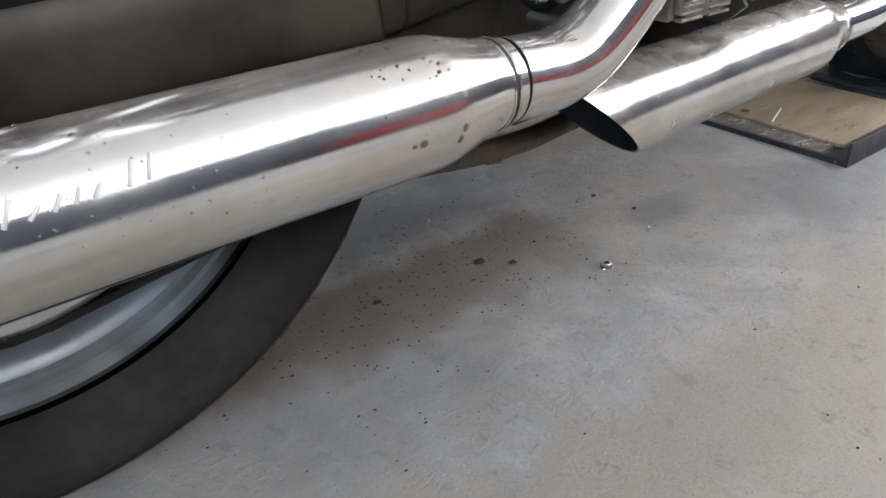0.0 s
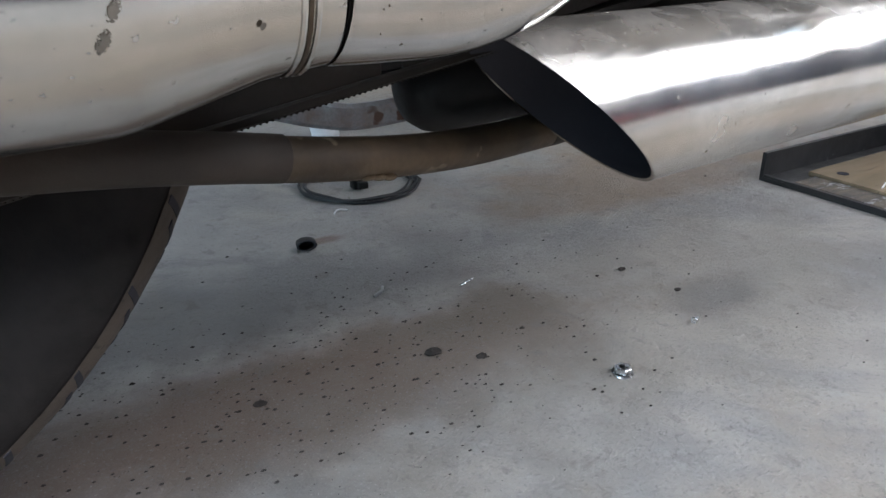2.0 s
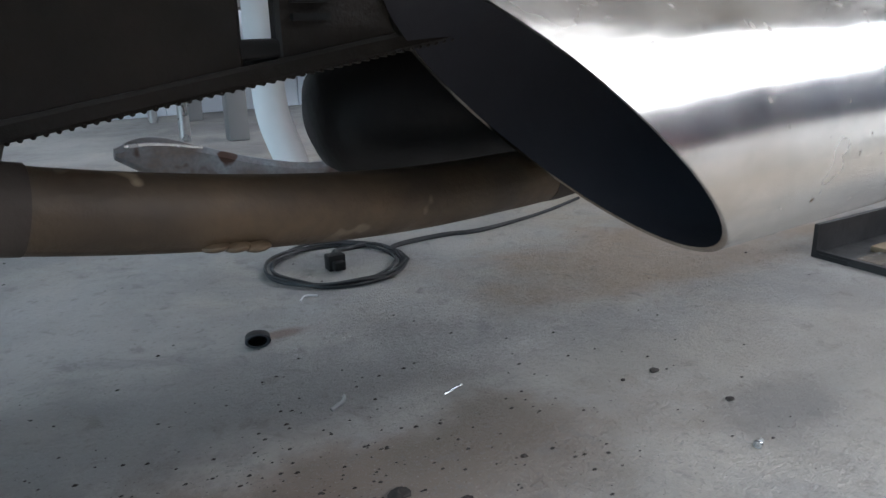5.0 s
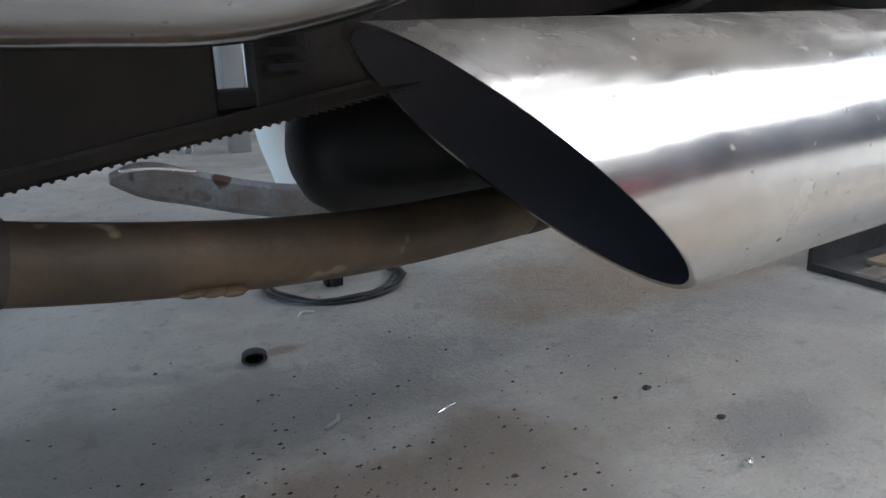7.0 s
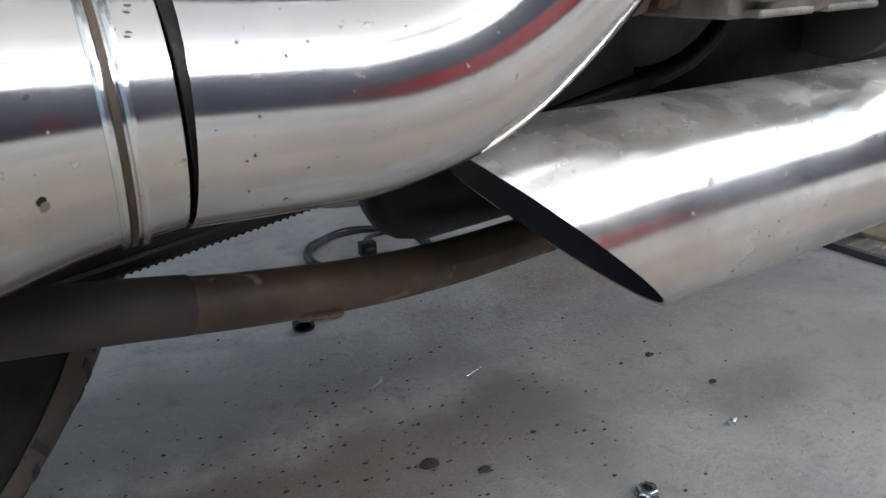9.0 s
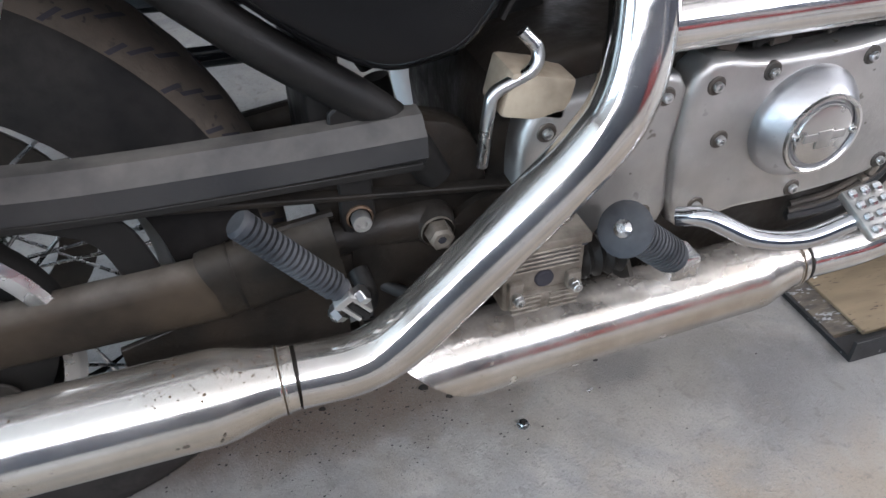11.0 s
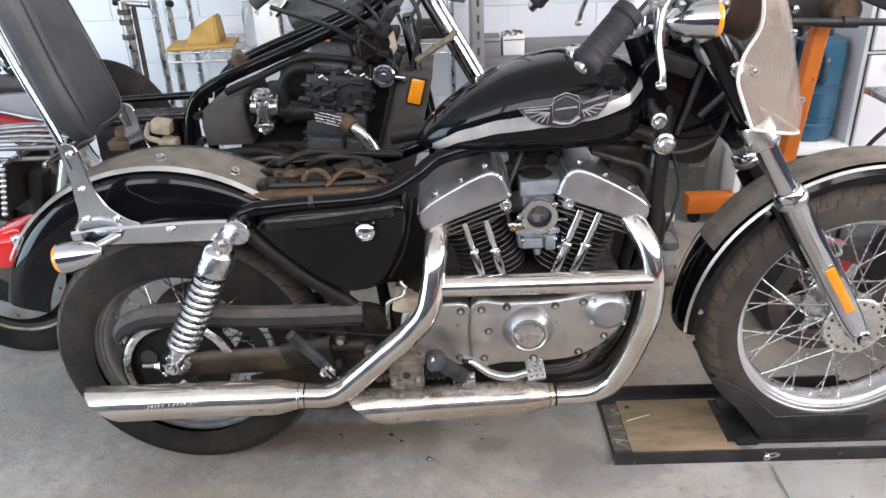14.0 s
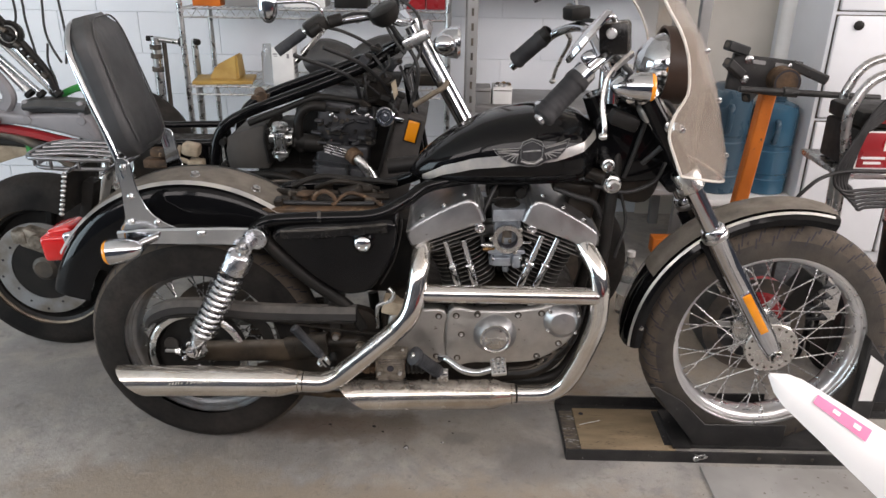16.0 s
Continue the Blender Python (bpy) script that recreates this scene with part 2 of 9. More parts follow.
PINK = mat("pink_sticker", (0.74, 0.22, 0.41), 0.4, 0.0, (0.66, 0.18, 0.35), 8)
CARDW = mat("white_card", (0.74, 0.74, 0.73), 0.7, 0.0, (0.66, 0.66, 0.65), 10)
CARDY = mat("yellow_plastic", (0.50, 0.32, 0.085), 0.5, 0.0, (0.36, 0.21, 0.05), 12)
SMOKE = mat("smoked_screen", (0.42, 0.35, 0.29), 0.07, 0.0, (0.38, 0.32, 0.265), 4, alpha=0.34, rough2=0.12)
SCREEN_EDGE = mat("screen_edge", (0.70, 0.66, 0.60), 0.15, 0.0)
BLUEJUG = mat("blue_jug_plastic", (0.055, 0.17, 0.27), 0.14, 0.0, (0.035, 0.12, 0.20), 5, transmission=0.35)
SLATEJUG = mat("slate_blue_plastic", (0.035, 0.075, 0.11), 0.25, 0.0, (0.028, 0.06, 0.09), 6)
CLEAR = mat("clear_plastic", (0.80, 0.82, 0.82), 0.1, 0.0, transmission=0.85)
CABINET = mat("grey_cabinet_paint", (0.70, 0.72, 0.75), 0.4, 0.0, (0.64, 0.66, 0.69), 3, 0.04, 60)
REDPAINT = mat("red_paint", (0.35, 0.02, 0.025), 0.25, 0.0, (0.28, 0.015, 0.02), 8, coat=0.5)
GREENPAINT = mat("green_paint", (0.03, 0.30, 0.06), 0.35, 0.0, (0.02, 0.22, 0.05), 8)
GREYPAINT = mat("grey_paint", (0.26, 0.25, 0.26), 0.35, 0.1, (0.20, 0.19, 0.20), 6)
CASTGREY = mat("dark_grey_engine_paint", (0.022, 0.024, 0.028), 0.42, 0.2, (0.055, 0.056, 0.06), 15, 0.25, 140, 0.62)
CABLE = mat("black_cable", (0.012, 0.012, 0.013), 0.45, 0.0, (0.02, 0.02, 0.02), 30)
WIREM = mat("zinc_wire", (0.45, 0.45, 0.45), 0.3, 0.9, (0.3, 0.3, 0.3), 30)
CLIP = mat("bright_steel", (0.66, 0.66, 0.66), 0.22, 1.0, (0.5, 0.5, 0.5), 40)
BLOCK = mat("white_painted_block", (0.80, 0.83, 0.87), 0.55, 0.0, (0.73, 0.77, 0.82), 2.5, 0.25, 60, 0.7, island=0.05)
MORTAR = mat("white_painted_joint", (0.78, 0.81, 0.85), 0.7, 0.0, (0.68, 0.71, 0.75), 4, 0.2, 80)
CEIL = mat("ceiling_board", (0.80, 0.785, 0.755), 0.8, 0.0, (0.72, 0.70, 0.67), 2, 0.05, 60)
ASPHALT = mat("asphalt", (0.10, 0.10, 0.10), 0.85, 0.0, (0.07, 0.07, 0.07), 1.2, 0.3, 60)
FRONTWALL = mat("dark_blue_grey_wall", (0.058, 0.068, 0.092), 0.7, 0.0, (0.038, 0.046, 0.066), 2.5, 0.2, 40)
RIMDULL = mat("dirty_steel_rim", (0.33, 0.345, 0.36), 0.36, 0.75, (0.20, 0.175, 0.145), 12, 0.1, 80, 0.55)
FRONTRIM = mat("polished_rim", (0.74, 0.74, 0.745), 0.26, 0.85, (0.60, 0.60, 0.60), 12, 0.04, 80, 0.36)
FDUST = mat("pale_fender_dust", (0.20, 0.175, 0.145), 0.7, 0.0, (0.10, 0.086, 0.070), 18, 0.2, 140, 0.9, fine=0.3)
TANRIM = mat("tan_worn_rim_edge", (0.27, 0.22, 0.165), 0.5, 0.5, (0.12, 0.095, 0.072), 24, 0.2, 120, 0.7)
DEBRIS = mat("black_grit", (0.012, 0.010, 0.008), 0.8, 0.0, (0.028, 0.021, 0.016), 60)


def concrete():
    m = bpy.data.materials.new("stained_concrete")
    m.use_nodes = True
    N, L = m.node_tree.nodes, m.node_tree.links
    b = N["Principled BSDF"]
    tc = N.new("ShaderNodeTexCoord")

    def nz(s, d=5.0, r=0.6, dist=0.0):
        n = N.new("ShaderNodeTexNoise")
        n.inputs["Scale"].default_value, n.inputs["Detail"].default_value, n.inputs["Roughness"].default_value, n.inputs["Distortion"].default_value = s, d, r, dist
        L.new(tc.outputs["Object"], n.inputs["Vector"])
        return n.outputs["Fac"]

    def rng(v, lo, hi, a=0.0, c=1.0):
        r = N.new("ShaderNodeMapRange")
        r.interpolation_type = "SMOOTHSTEP"
        for k, x in zip(("From Min", "From Max", "To Min", "To Max"), (lo, hi, a, c)):
            r.inputs[k].default_value = x
        L.new(v, r.inputs["Value"])
        return r.outputs[0]

    def mix(f, a, c):
        x = N.new("ShaderNodeMix")
        x.data_type = "RGBA"
        for s, v in ((x.inputs[0], f), (x.inputs[6], a), (x.inputs[7], c)):
            if isinstance(v, tuple):
                s.default_value = (*v, 1)
            else:
                L.new(v, s)
        return x.outputs[2]

    def math_(op, a, c):
        x = N.new("ShaderNodeMath")
        x.operation = op
        for s, v in zip(x.inputs, (a, c)):
            if isinstance(v, float):
                s.default_value = v
            else:
                L.new(v, s)
        return x.outputs[0]

    def blot(cx, cy, rx, ry, soft=0.5):
        mp = N.new("ShaderNodeMapping")
        mp.vector_type = "TEXTURE"
        mp.inputs["Location"].default_value = (cx, cy, 0)
        mp.inputs["Scale"].default_value = (rx, ry, 1)
        L.new(tc.outputs["Object"], mp.inputs[0])
        ln = N.new("ShaderNodeVectorMath")
        ln.operation = "LENGTH"
        L.new(mp.outputs[0], ln.inputs[0])
        d = math_("ADD", ln.outputs["Value"], math_("MULTIPLY", math_("SUBTRACT", nz(14.0), 0.5), 1.6))
        return rng(d, 1.0 - soft, 1.0 + soft, 1.0, 0.0)

    col = mix(rng(nz(1.9, 7.0, 0.62), 0.36, 0.64), (0.405, 0.390, 0.364), (0.240, 0.231, 0.222))
    col = mix(rng(nz(4.2, 7.0, 0.65, 0.8), 0.47, 0.66, 0.0, 0.5), col, (0.47, 0.425, 0.365))
    col = mix(rng(nz(9.0, 6.0, 0.7, 0.5), 0.52, 0.70, 0.0, 0.75), col, (0.225, 0.220, 0.216))
    col = mix(rng(nz(23.0, 5.0, 0.7), 0.55, 0.72, 0.0, 0.6), col, (0.37, 0.36, 0.35))
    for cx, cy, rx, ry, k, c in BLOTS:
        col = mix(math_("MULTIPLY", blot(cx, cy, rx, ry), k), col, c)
    col = mix(rng(nz(95.0, 4.0, 0.7), 0.60, 0.72, 0.0, 0.5), col, (0.16, 0.14, 0.12))
    col = mix(rng(nz(260.0, 3.0), 0.55, 0.70, 0.0, 0.55), col, (0.17, 0.16, 0.15))
    col = mix(rng(nz(560.0, 2.0), 0.6, 0.72, 0.0, 0.28), col, (0.55, 0.53, 0.50))
    col = mix(rng(nz(38.0, 6.0, 0.7, 0.4), 0.56, 0.66, 0.0, 0.45), col, (0.15, 0.138, 0.125))
    L.new(col, b.inputs["Base Color"])
    L.new(rng(nz(4.0), 0.3, 0.7, 0.45, 0.72), b.inputs["Roughness"])
    bp = N.new("ShaderNodeBump")
    bp.inputs["Strength"].default_value, bp.inputs["Distance"].default_value = 0.85, 0.003
    L.new(math_("ADD", math_("ADD", math_("MULTIPLY", nz(210.0, 6.0, 0.75), 1.4), nz(48.0, 4.0)), math_("MULTIPLY", nz(14.0), 2.0)), bp.inputs["Height"])
    L.new(bp.outputs[0], b.inputs["Normal"])
    return m


# slab patches (oil and dirt stains, pale tan, one painted shadow): centre, radii, strength, colour
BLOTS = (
    # entry at 1.35, 0.72: pale tan patch that brightens the slab
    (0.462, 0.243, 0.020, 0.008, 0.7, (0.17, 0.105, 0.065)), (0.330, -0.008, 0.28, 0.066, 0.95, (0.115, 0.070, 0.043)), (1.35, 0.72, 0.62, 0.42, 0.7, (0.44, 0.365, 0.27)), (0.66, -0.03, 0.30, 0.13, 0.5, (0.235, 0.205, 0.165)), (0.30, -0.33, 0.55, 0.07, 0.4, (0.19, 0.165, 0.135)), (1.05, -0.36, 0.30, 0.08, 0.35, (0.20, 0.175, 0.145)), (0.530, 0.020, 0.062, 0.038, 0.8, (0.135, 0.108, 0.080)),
    # first entry: blue-grey patch paints the motorcycle's soft shadow onto the floor
    (0.330, 0.150, 0.28, 0.070, 0.55, (0.130, 0.128, 0.134)), (0.916, 0.235, 0.24, 0.10, 0.6, (0.25, 0.165, 0.095)),
    (0.046, -0.085, 0.42, 0.15, 0.42, (0.150, 0.130, 0.110)), (0.716, -0.055, 0.05, 0.03, 0.6, (0.13, 0.12, 0.11)),
    (0.146, -0.405, 0.3, 0.06, 0.45, (0.20, 0.18, 0.155)), (0.946, -0.165, 0.14, 0.1, 0.5, (0.13, 0.12, 0.115)),
    (-0.104, -0.325, 0.42, 0.13, 0.8, (0.275, 0.23, 0.18)), (0.746, -0.405, 0.50, 0.15, 0.75, (0.36, 0.295, 0.225)),
    (-0.554, 0.125, 0.3, 0.2, 0.5, (0.20, 0.195, 0.19)), (0.446, -0.645, 1.40, 0.28, 0.72, (0.33, 0.275, 0.215)),
    (0.016, -0.465, 0.26, 0.07, 0.5, (0.20, 0.175, 0.15)), (0.716, -0.545, 0.30, 0.07, 0.5, (0.21, 0.185, 0.155)), (1.246, -0.485, 0.22, 0.10, 0.45, (0.19, 0.17, 0.15)), (0.396, -0.325, 0.20, 0.06, 0.45, (0.24, 0.20, 0.16)),
)
CONCRETE = concrete()


# ---- mesh helpers ----
def thing(name, at, label, category, group="", kind=""):
    ob = new(name)
    ob.location = at
    ob.empty_display_size = 0.05
    return tagged(ob, label, category, group, kind)


def mesh_from(bm, name, smooth=35):
    bmesh.ops.recalc_face_normals(bm, faces=bm.faces)
    me = bpy.data.meshes.new(name)
    bm.to_mesh(me)
    bm.free()
    for p in me.polygons:
        p.use_smooth = smooth > 0
    if smooth:
        me.set_sharp_from_angle(angle=radians(smooth))
    return me


def place_of(ob):
    """Where ob stands, from its own and its parents' turns."""
    own = ob.matrix_parent_inverse @ ob.matrix_basis
    return place_of(ob.parent) @ own if ob.parent else ob.matrix_basis.copy()


def part(name, bm, material, parent, label="", smooth=35):
    """One bmesh, in world coordinates, as one mesh object under a thing or a part."""
    me = bm if isinstance(bm, bpy.types.Mesh) else mesh_from(bm, name, smooth)
    if not me.materials:
        me.materials.append(material)
    ob = new(name, me)
    if parent:
        ob.parent = parent
        ob.matrix_parent_inverse = place_of(parent).inverted()
    return tagged(ob, label)


def single(name, bm, material, label, category, group="", kind="", smooth=35):
    return tagged(part(name, bm, material, None, "", smooth), label, category, group, kind)


def join(*bms):
    out = bmesh.new()
    for b in bms:
        me = bpy.data.meshes.new("tmp")
        b.to_mesh(me)
        b.free()
        out.from_mesh(me)
        bpy.data.meshes.remove(me)
    return out


def box(c, s, bevel=0.002, rot=None, seg=2):
    bm = bmesh.new()
    bmesh.ops.create_cube(bm, size=1)
    bmesh.ops.scale(bm, vec=s, verts=bm.verts)
    if bevel:
        bmesh.ops.bevel(bm, geom=bm.edges[:], offset=min(bevel, min(s) * 0.45), segments=seg, affect="EDGES", profile=0.5)
    m = Matrix.Translation(c) @ (rot.to_4x4() if rot is not None else Matrix.Identity(4))
    bmesh.ops.transform(bm, matrix=m, verts=bm.verts)
    return bm


def R(rx=0, ry=0, rz=0):
    return Euler((radians(rx), radians(ry), radians(rz))).to_matrix()


def aim(d):
    """A turn that carries z onto d."""
    return Vector(d).to_track_quat("Z", "Y").to_matrix()


def lathe(profile, origin, axis, n=24):
    """Turned form: profile of (distance along axis, radius)."""
    m = aim(axis)
    o = Vector(origin)
    bm = bmesh.new()
    rings = []
    for h, r in profile:
        if r < 1e-6:
            rings.append([bm.verts.new(o + m @ Vector((0, 0, h)))])
        else:
            rings.append([bm.verts.new(o + m @ Vector((r * math.cos(2 * math.pi * k / n), r * math.sin(2 * math.pi * k / n), h))) for k in range(n)])
    for a, b in zip(rings, rings[1:]):
        for k in range(n):
            q = (k + 1) % n
            if len(a) == 1 and len(b) == 1:
                break
            if len(a) == 1:
                bm.faces.new((a[0], b[k], b[q]))
            elif len(b) == 1:
                bm.faces.new((a[k], a[q], b[0]))
            else:
                bm.faces.new((a[k], a[q], b[q], b[k]))
    return bm


def cyl(a, b, r, r2=None, n=20, bevel=0.0015):
    a, b = Vector(a), Vector(b)
    h = (b - a).length
    r2 = r if r2 is None else r2
    e = min(bevel, h * 0.3, r * 0.4, r2 * 0.4)
    return lathe(((0, 0), (0, r - e), (e, r), (h - e, r2), (h, r2 - e), (h, 0)), a, b - a, n)


def smooth_path(pts, per=8):
    p = [Vector(q) for q in pts]
    if len(p) < 3:
        return p
    p = [p[0] * 2 - p[1]] + p + [p[-1] * 2 - p[-2]]
    out = []
    for i in range(1, len(p) - 2):
        for k in range(per):
            t = k / per
            out.append(0.5 * (2 * p[i] + (p[i + 1] - p[i - 1]) * t + (2 * p[i - 1] - 5 * p[i] + 4 * p[i + 1] - p[i + 2]) * t * t + (3 * p[i] - p[i - 1] - 3 * p[i + 1] + p[i + 2]) * t ** 3))
    out.append(p[-2])
    return out


def sweep(pts, section, per=8, closed=False, cap=True, up=None):
    """Sweeps a closed 2D section along a smoothed path. section: list of (u, v), or a function of the path's share."""
    path = smooth_path(pts, per) if per else [Vector(q) for q in pts]
    bm = bmesh.new()
    rings, ref = [], None
    n = len(path)
    for i, p in enumerate(path):
        d = (path[(i + 1) % n] - path[i - 1]) if closed else (path[min(i + 1, n - 1)] - path[max(i - 1, 0)])
        d.normalize()
        if up is not None:
            ref = Vector(up)
        elif ref is None:
            ref = Vector((0, 0, 1)) if abs(d.z) < 0.9 else Vector((0, 1, 0))
        u = (ref - d * ref.dot(d)).normalized()
        ref = u
        w = d.cross(u)
        sec = section(i / (n - 1)) if callable(section) else section
        rings.append([bm.verts.new(p + w * a + u * b) for a, b in sec])
    m = len(rings[0])
    for a, b in list(zip(rings, rings[1:])) + ([(rings[-1], rings[0])] if closed else []):
        for k in range(m):
            bm.faces.new((a[k], a[(k + 1) % m], b[(k + 1) % m], b[k]))
    if cap and not closed:
        bm.faces.new(rings[0][::-1])
        bm.faces.new(rings[-1])
    return bm


def disc(r, n=14):
    return [(r * math.cos(2 * math.pi * k / n), r * math.sin(2 * math.pi * k / n)) for k in range(n)]


def rect(a, b, c=0.2):
    """Rounded-off rectangle a wide and b high."""
    e = c * min(a, b)
    a, b = a / 2, b / 2
    return [(a - e, -b), (a, -b + e), (a, b - e), (a - e, b), (-a + e, b), (-a, b - e), (-a, -b + e), (-a + e, -b)]


def oval(a, b, n=22):
    """Flattened round a wide and b high, a little squared."""
    out = []
    for k in range(n):
        c, q = math.cos(2 * math.pi * k / n), math.sin(2 * math.pi * k / n)
        out.append((a / 2 * math.copysign(abs(c) ** 0.7, c), b / 2 * math.copysign(abs(q) ** 0.7, q)))
    return out


def tube(pts, r, per=8, n=14, closed=False):
    return sweep(pts, disc(r, n), per, closed)


def plate(outline, y0, y1, bevel=0.003, seg=2):
    """An outline in x and z, given thickness from y0 to y1, with rounded edges."""
    bm = bmesh.new()
    f = bm.faces.new([bm.verts.new((x, y0, z)) for x, z in outline])
    ex = bmesh.ops.extrude_face_region(bm, geom=[f])
    bmesh.ops.translate(bm, vec=(0, y1 - y0, 0), verts=[v for v in ex["geom"] if isinstance(v, bmesh.types.BMVert)])
    bmesh.ops.recalc_face_normals(bm, faces=bm.faces)
    if bevel:
        bmesh.ops.bevel(bm, geom=[e for e in bm.edges if abs(e.verts[0].co.y - e.verts[1].co.y) < 1e-6], offset=bevel, segments=seg, affect="EDGES", profile=0.5)
    return bm


def rounded(outline, k=4):
    """A closed outline rounded by a spline."""
    n = len(outline)
    p = [Vector((*q, 0)) for q in outline]
    out = []
    for i in range(n):
        a, b, c, d = p[i - 1], p[i], p[(i + 1) % n], p[(i + 2) % n]
        for j in range(k):
            t = j / k
            q = 0.5 * (2 * b + (c - a) * t + (2 * a - 5 * b + 4 * c - d) * t * t + (3 * b - a - 3 * c + d) * t ** 3)
            out.append((q.x, q.y))
    return out


def ball(c, s, n=16):
    bm = bmesh.new()
    bmesh.ops.create_uvsphere(bm, u_segments=n, v_segments=n // 2 + 2, radius=1)
    bmesh.ops.transform(bm, matrix=Matrix.Translation(c) @ Matrix.Diagonal((*s, 1)), verts=bm.verts)
    return bm


def bolt(p, d, r=0.007, h=0.006):
    """Round cap screw with a hex socket, its head along d."""
    d = Vector(d).normalized()
    return lathe(((-0.004, r * 1.15), (0.0, r * 1.2), (0.0, r), (h, r), (h + 0.001, r * 0.85), (h + 0.001, r * 0.5), (h * 0.4, r * 0.45), (h * 0.4, 0)), p, d, 12)


def hexbolt(p, d, r=0.008, h=0.006):
    return lathe(((-0.004, r * 1.35), (0.0, r * 1.35), (0.0, r), (h, r), (h + 0.001, r * 0.8), (h + 0.001, 0)), p, d, 6)


def arc_path(cx, cz, r, a0, a1, n, y=0.0):
    return [(cx + r * math.cos(radians(a0 + (a1 - a0) * i / n)), y, cz + r * math.sin(radians(a0 + (a1 - a0) * i / n))) for i in range(n + 1)]


def strip_on_arc(cx, cz, a0, a1, n, prof):
    """Sheet swept about an axle: prof is a list of (radius, y), open."""
    bm = bmesh.new()
    rows = []
    for i in range(n + 1):
        a = radians(a0 + (a1 - a0) * i / n)
        rows.append([bm.verts.new((cx + r * math.cos(a), y, cz + r * math.sin(a))) for r, y in prof])
    for p, q in zip(rows, rows[1:]):
        for k in range(len(prof) - 1):
            bm.faces.new((p[k], p[k + 1], q[k + 1], q[k]))
    return bm


def thick(bm, t):
    bmesh.ops.recalc_face_normals(bm, faces=bm.faces)
    bmesh.ops.solidify(bm, geom=bm.faces[:], thickness=t)
    return bm


# ---- the garage ----
X0, X1, Y0, Y1, H = -4.2, 5.2, -3.0, 1.95, 3.0


def slab(c, s, material, name, label, category):
    return single(name, box(c, s, 0.0), material, label, category, kind="structure", smooth=0)


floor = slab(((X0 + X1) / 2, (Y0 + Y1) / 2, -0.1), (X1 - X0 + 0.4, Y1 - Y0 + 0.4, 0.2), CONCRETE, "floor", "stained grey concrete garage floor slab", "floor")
slab(((X0 + X1) / 2, (Y0 + Y1) / 2, H + 0.1), (X1 - X0 + 0.4, Y1 - Y0 + 0.4, 0.2), CEIL, "ceiling", "plain pale board garage ceiling", "ceiling")
wall_back = slab(((X0 + X1) / 2, Y1 + 0.11, H / 2), (X1 - X0, 0.2, H), MORTAR, "wall_back", "white painted concrete block wall", "wall")
slab((X0 - 0.1, -2.95, H / 2), (0.2, 0.5, H), GREYPLATE, "wall_left", "grey garage side wall beside an open door", "wall")
slab((X0 - 0.1, 0.925, H / 2), (0.2, 2.45, H), GREYPLATE, "wall_left_2", "grey garage side wall beside an open door", "wall")
slab((X0 - 0.1, -1.5, 2.625), (0.2, 2.4, 0.75), GREYPLATE, "lintel_left", "grey wall over the open door", "wall")
slab((X1 + 0.1, (Y0 + Y1) / 2, 0.925), (0.2, Y1 - Y0 + 0.4, 1.85), FRONTWALL, "wall_right", "unseen dark lower side wall under assumed high windows", "wall")
slab((X1 + 0.1, 1.45, 2.35), (0.2, 1.4, 1.0), BLOCK, "wall_right_pier", "unseen white pier beside the assumed high windows", "wall")
slab((X1 + 0.1, -2.875, 2.35), (0.2, 0.65, 1.0), BLOCK, "wall_right_pier_2", "unseen white pier beside the assumed high windows", "wall")
slab((X1 + 0.1, (Y0 + Y1) / 2, 2.925), (0.2, Y1 - Y0 + 0.4, 0.15), BLOCK, "lintel_right", "unseen white beam over the assumed high windows", "wall")
# unseen wall, dark and near to put a dark band into the chrome
slab((0.5, Y0 - 0.1, 0.925), (9.4, 0.2, 1.85), FRONTWALL, "wall_front", "unseen dark lower front wall, placed for the chrome's reflections", "wall")
slab((0.5, Y0 - 0.1, 2.925), (9.4, 0.2, 0.15), BLOCK, "lintel", "unseen white beam over the assumed high windows", "wall")
slab((-3.95, Y0 - 0.1, 2.35), (0.5, 0.2, 1.0), BLOCK, "wall_front_pier", "unseen white pier beside the assumed high windows", "wall")
slab((4.85, Y0 - 0.1, 2.35), (0.7, 0.2, 1.0), BLOCK, "wall_front_pier_2", "unseen white pier beside the assumed high windows", "wall")
slab((-1.0, Y0 - 0.1, 2.35), (0.22, 0.2, 1.0), BLOCK, "wall_front_pier_3", "unseen white pier between the assumed high windows", "wall")
slab((1.8, Y0 - 0.1, 2.35), (0.22, 0.2, 1.0), BLOCK, "wall_front_pier_4", "unseen white pier between the assumed high windows", "wall")
slab((0, 0, -0.35), (300, 300, 0.3), ASPHALT, "ground", "grey asphalt lot outside the garage", "ground")


slab((3.43, Y1 - 0.008, H / 2), (3.54, 0.012, H), TANWALL, "wall_back_2", "plain tan plastered stretch of the back wall", "wall")


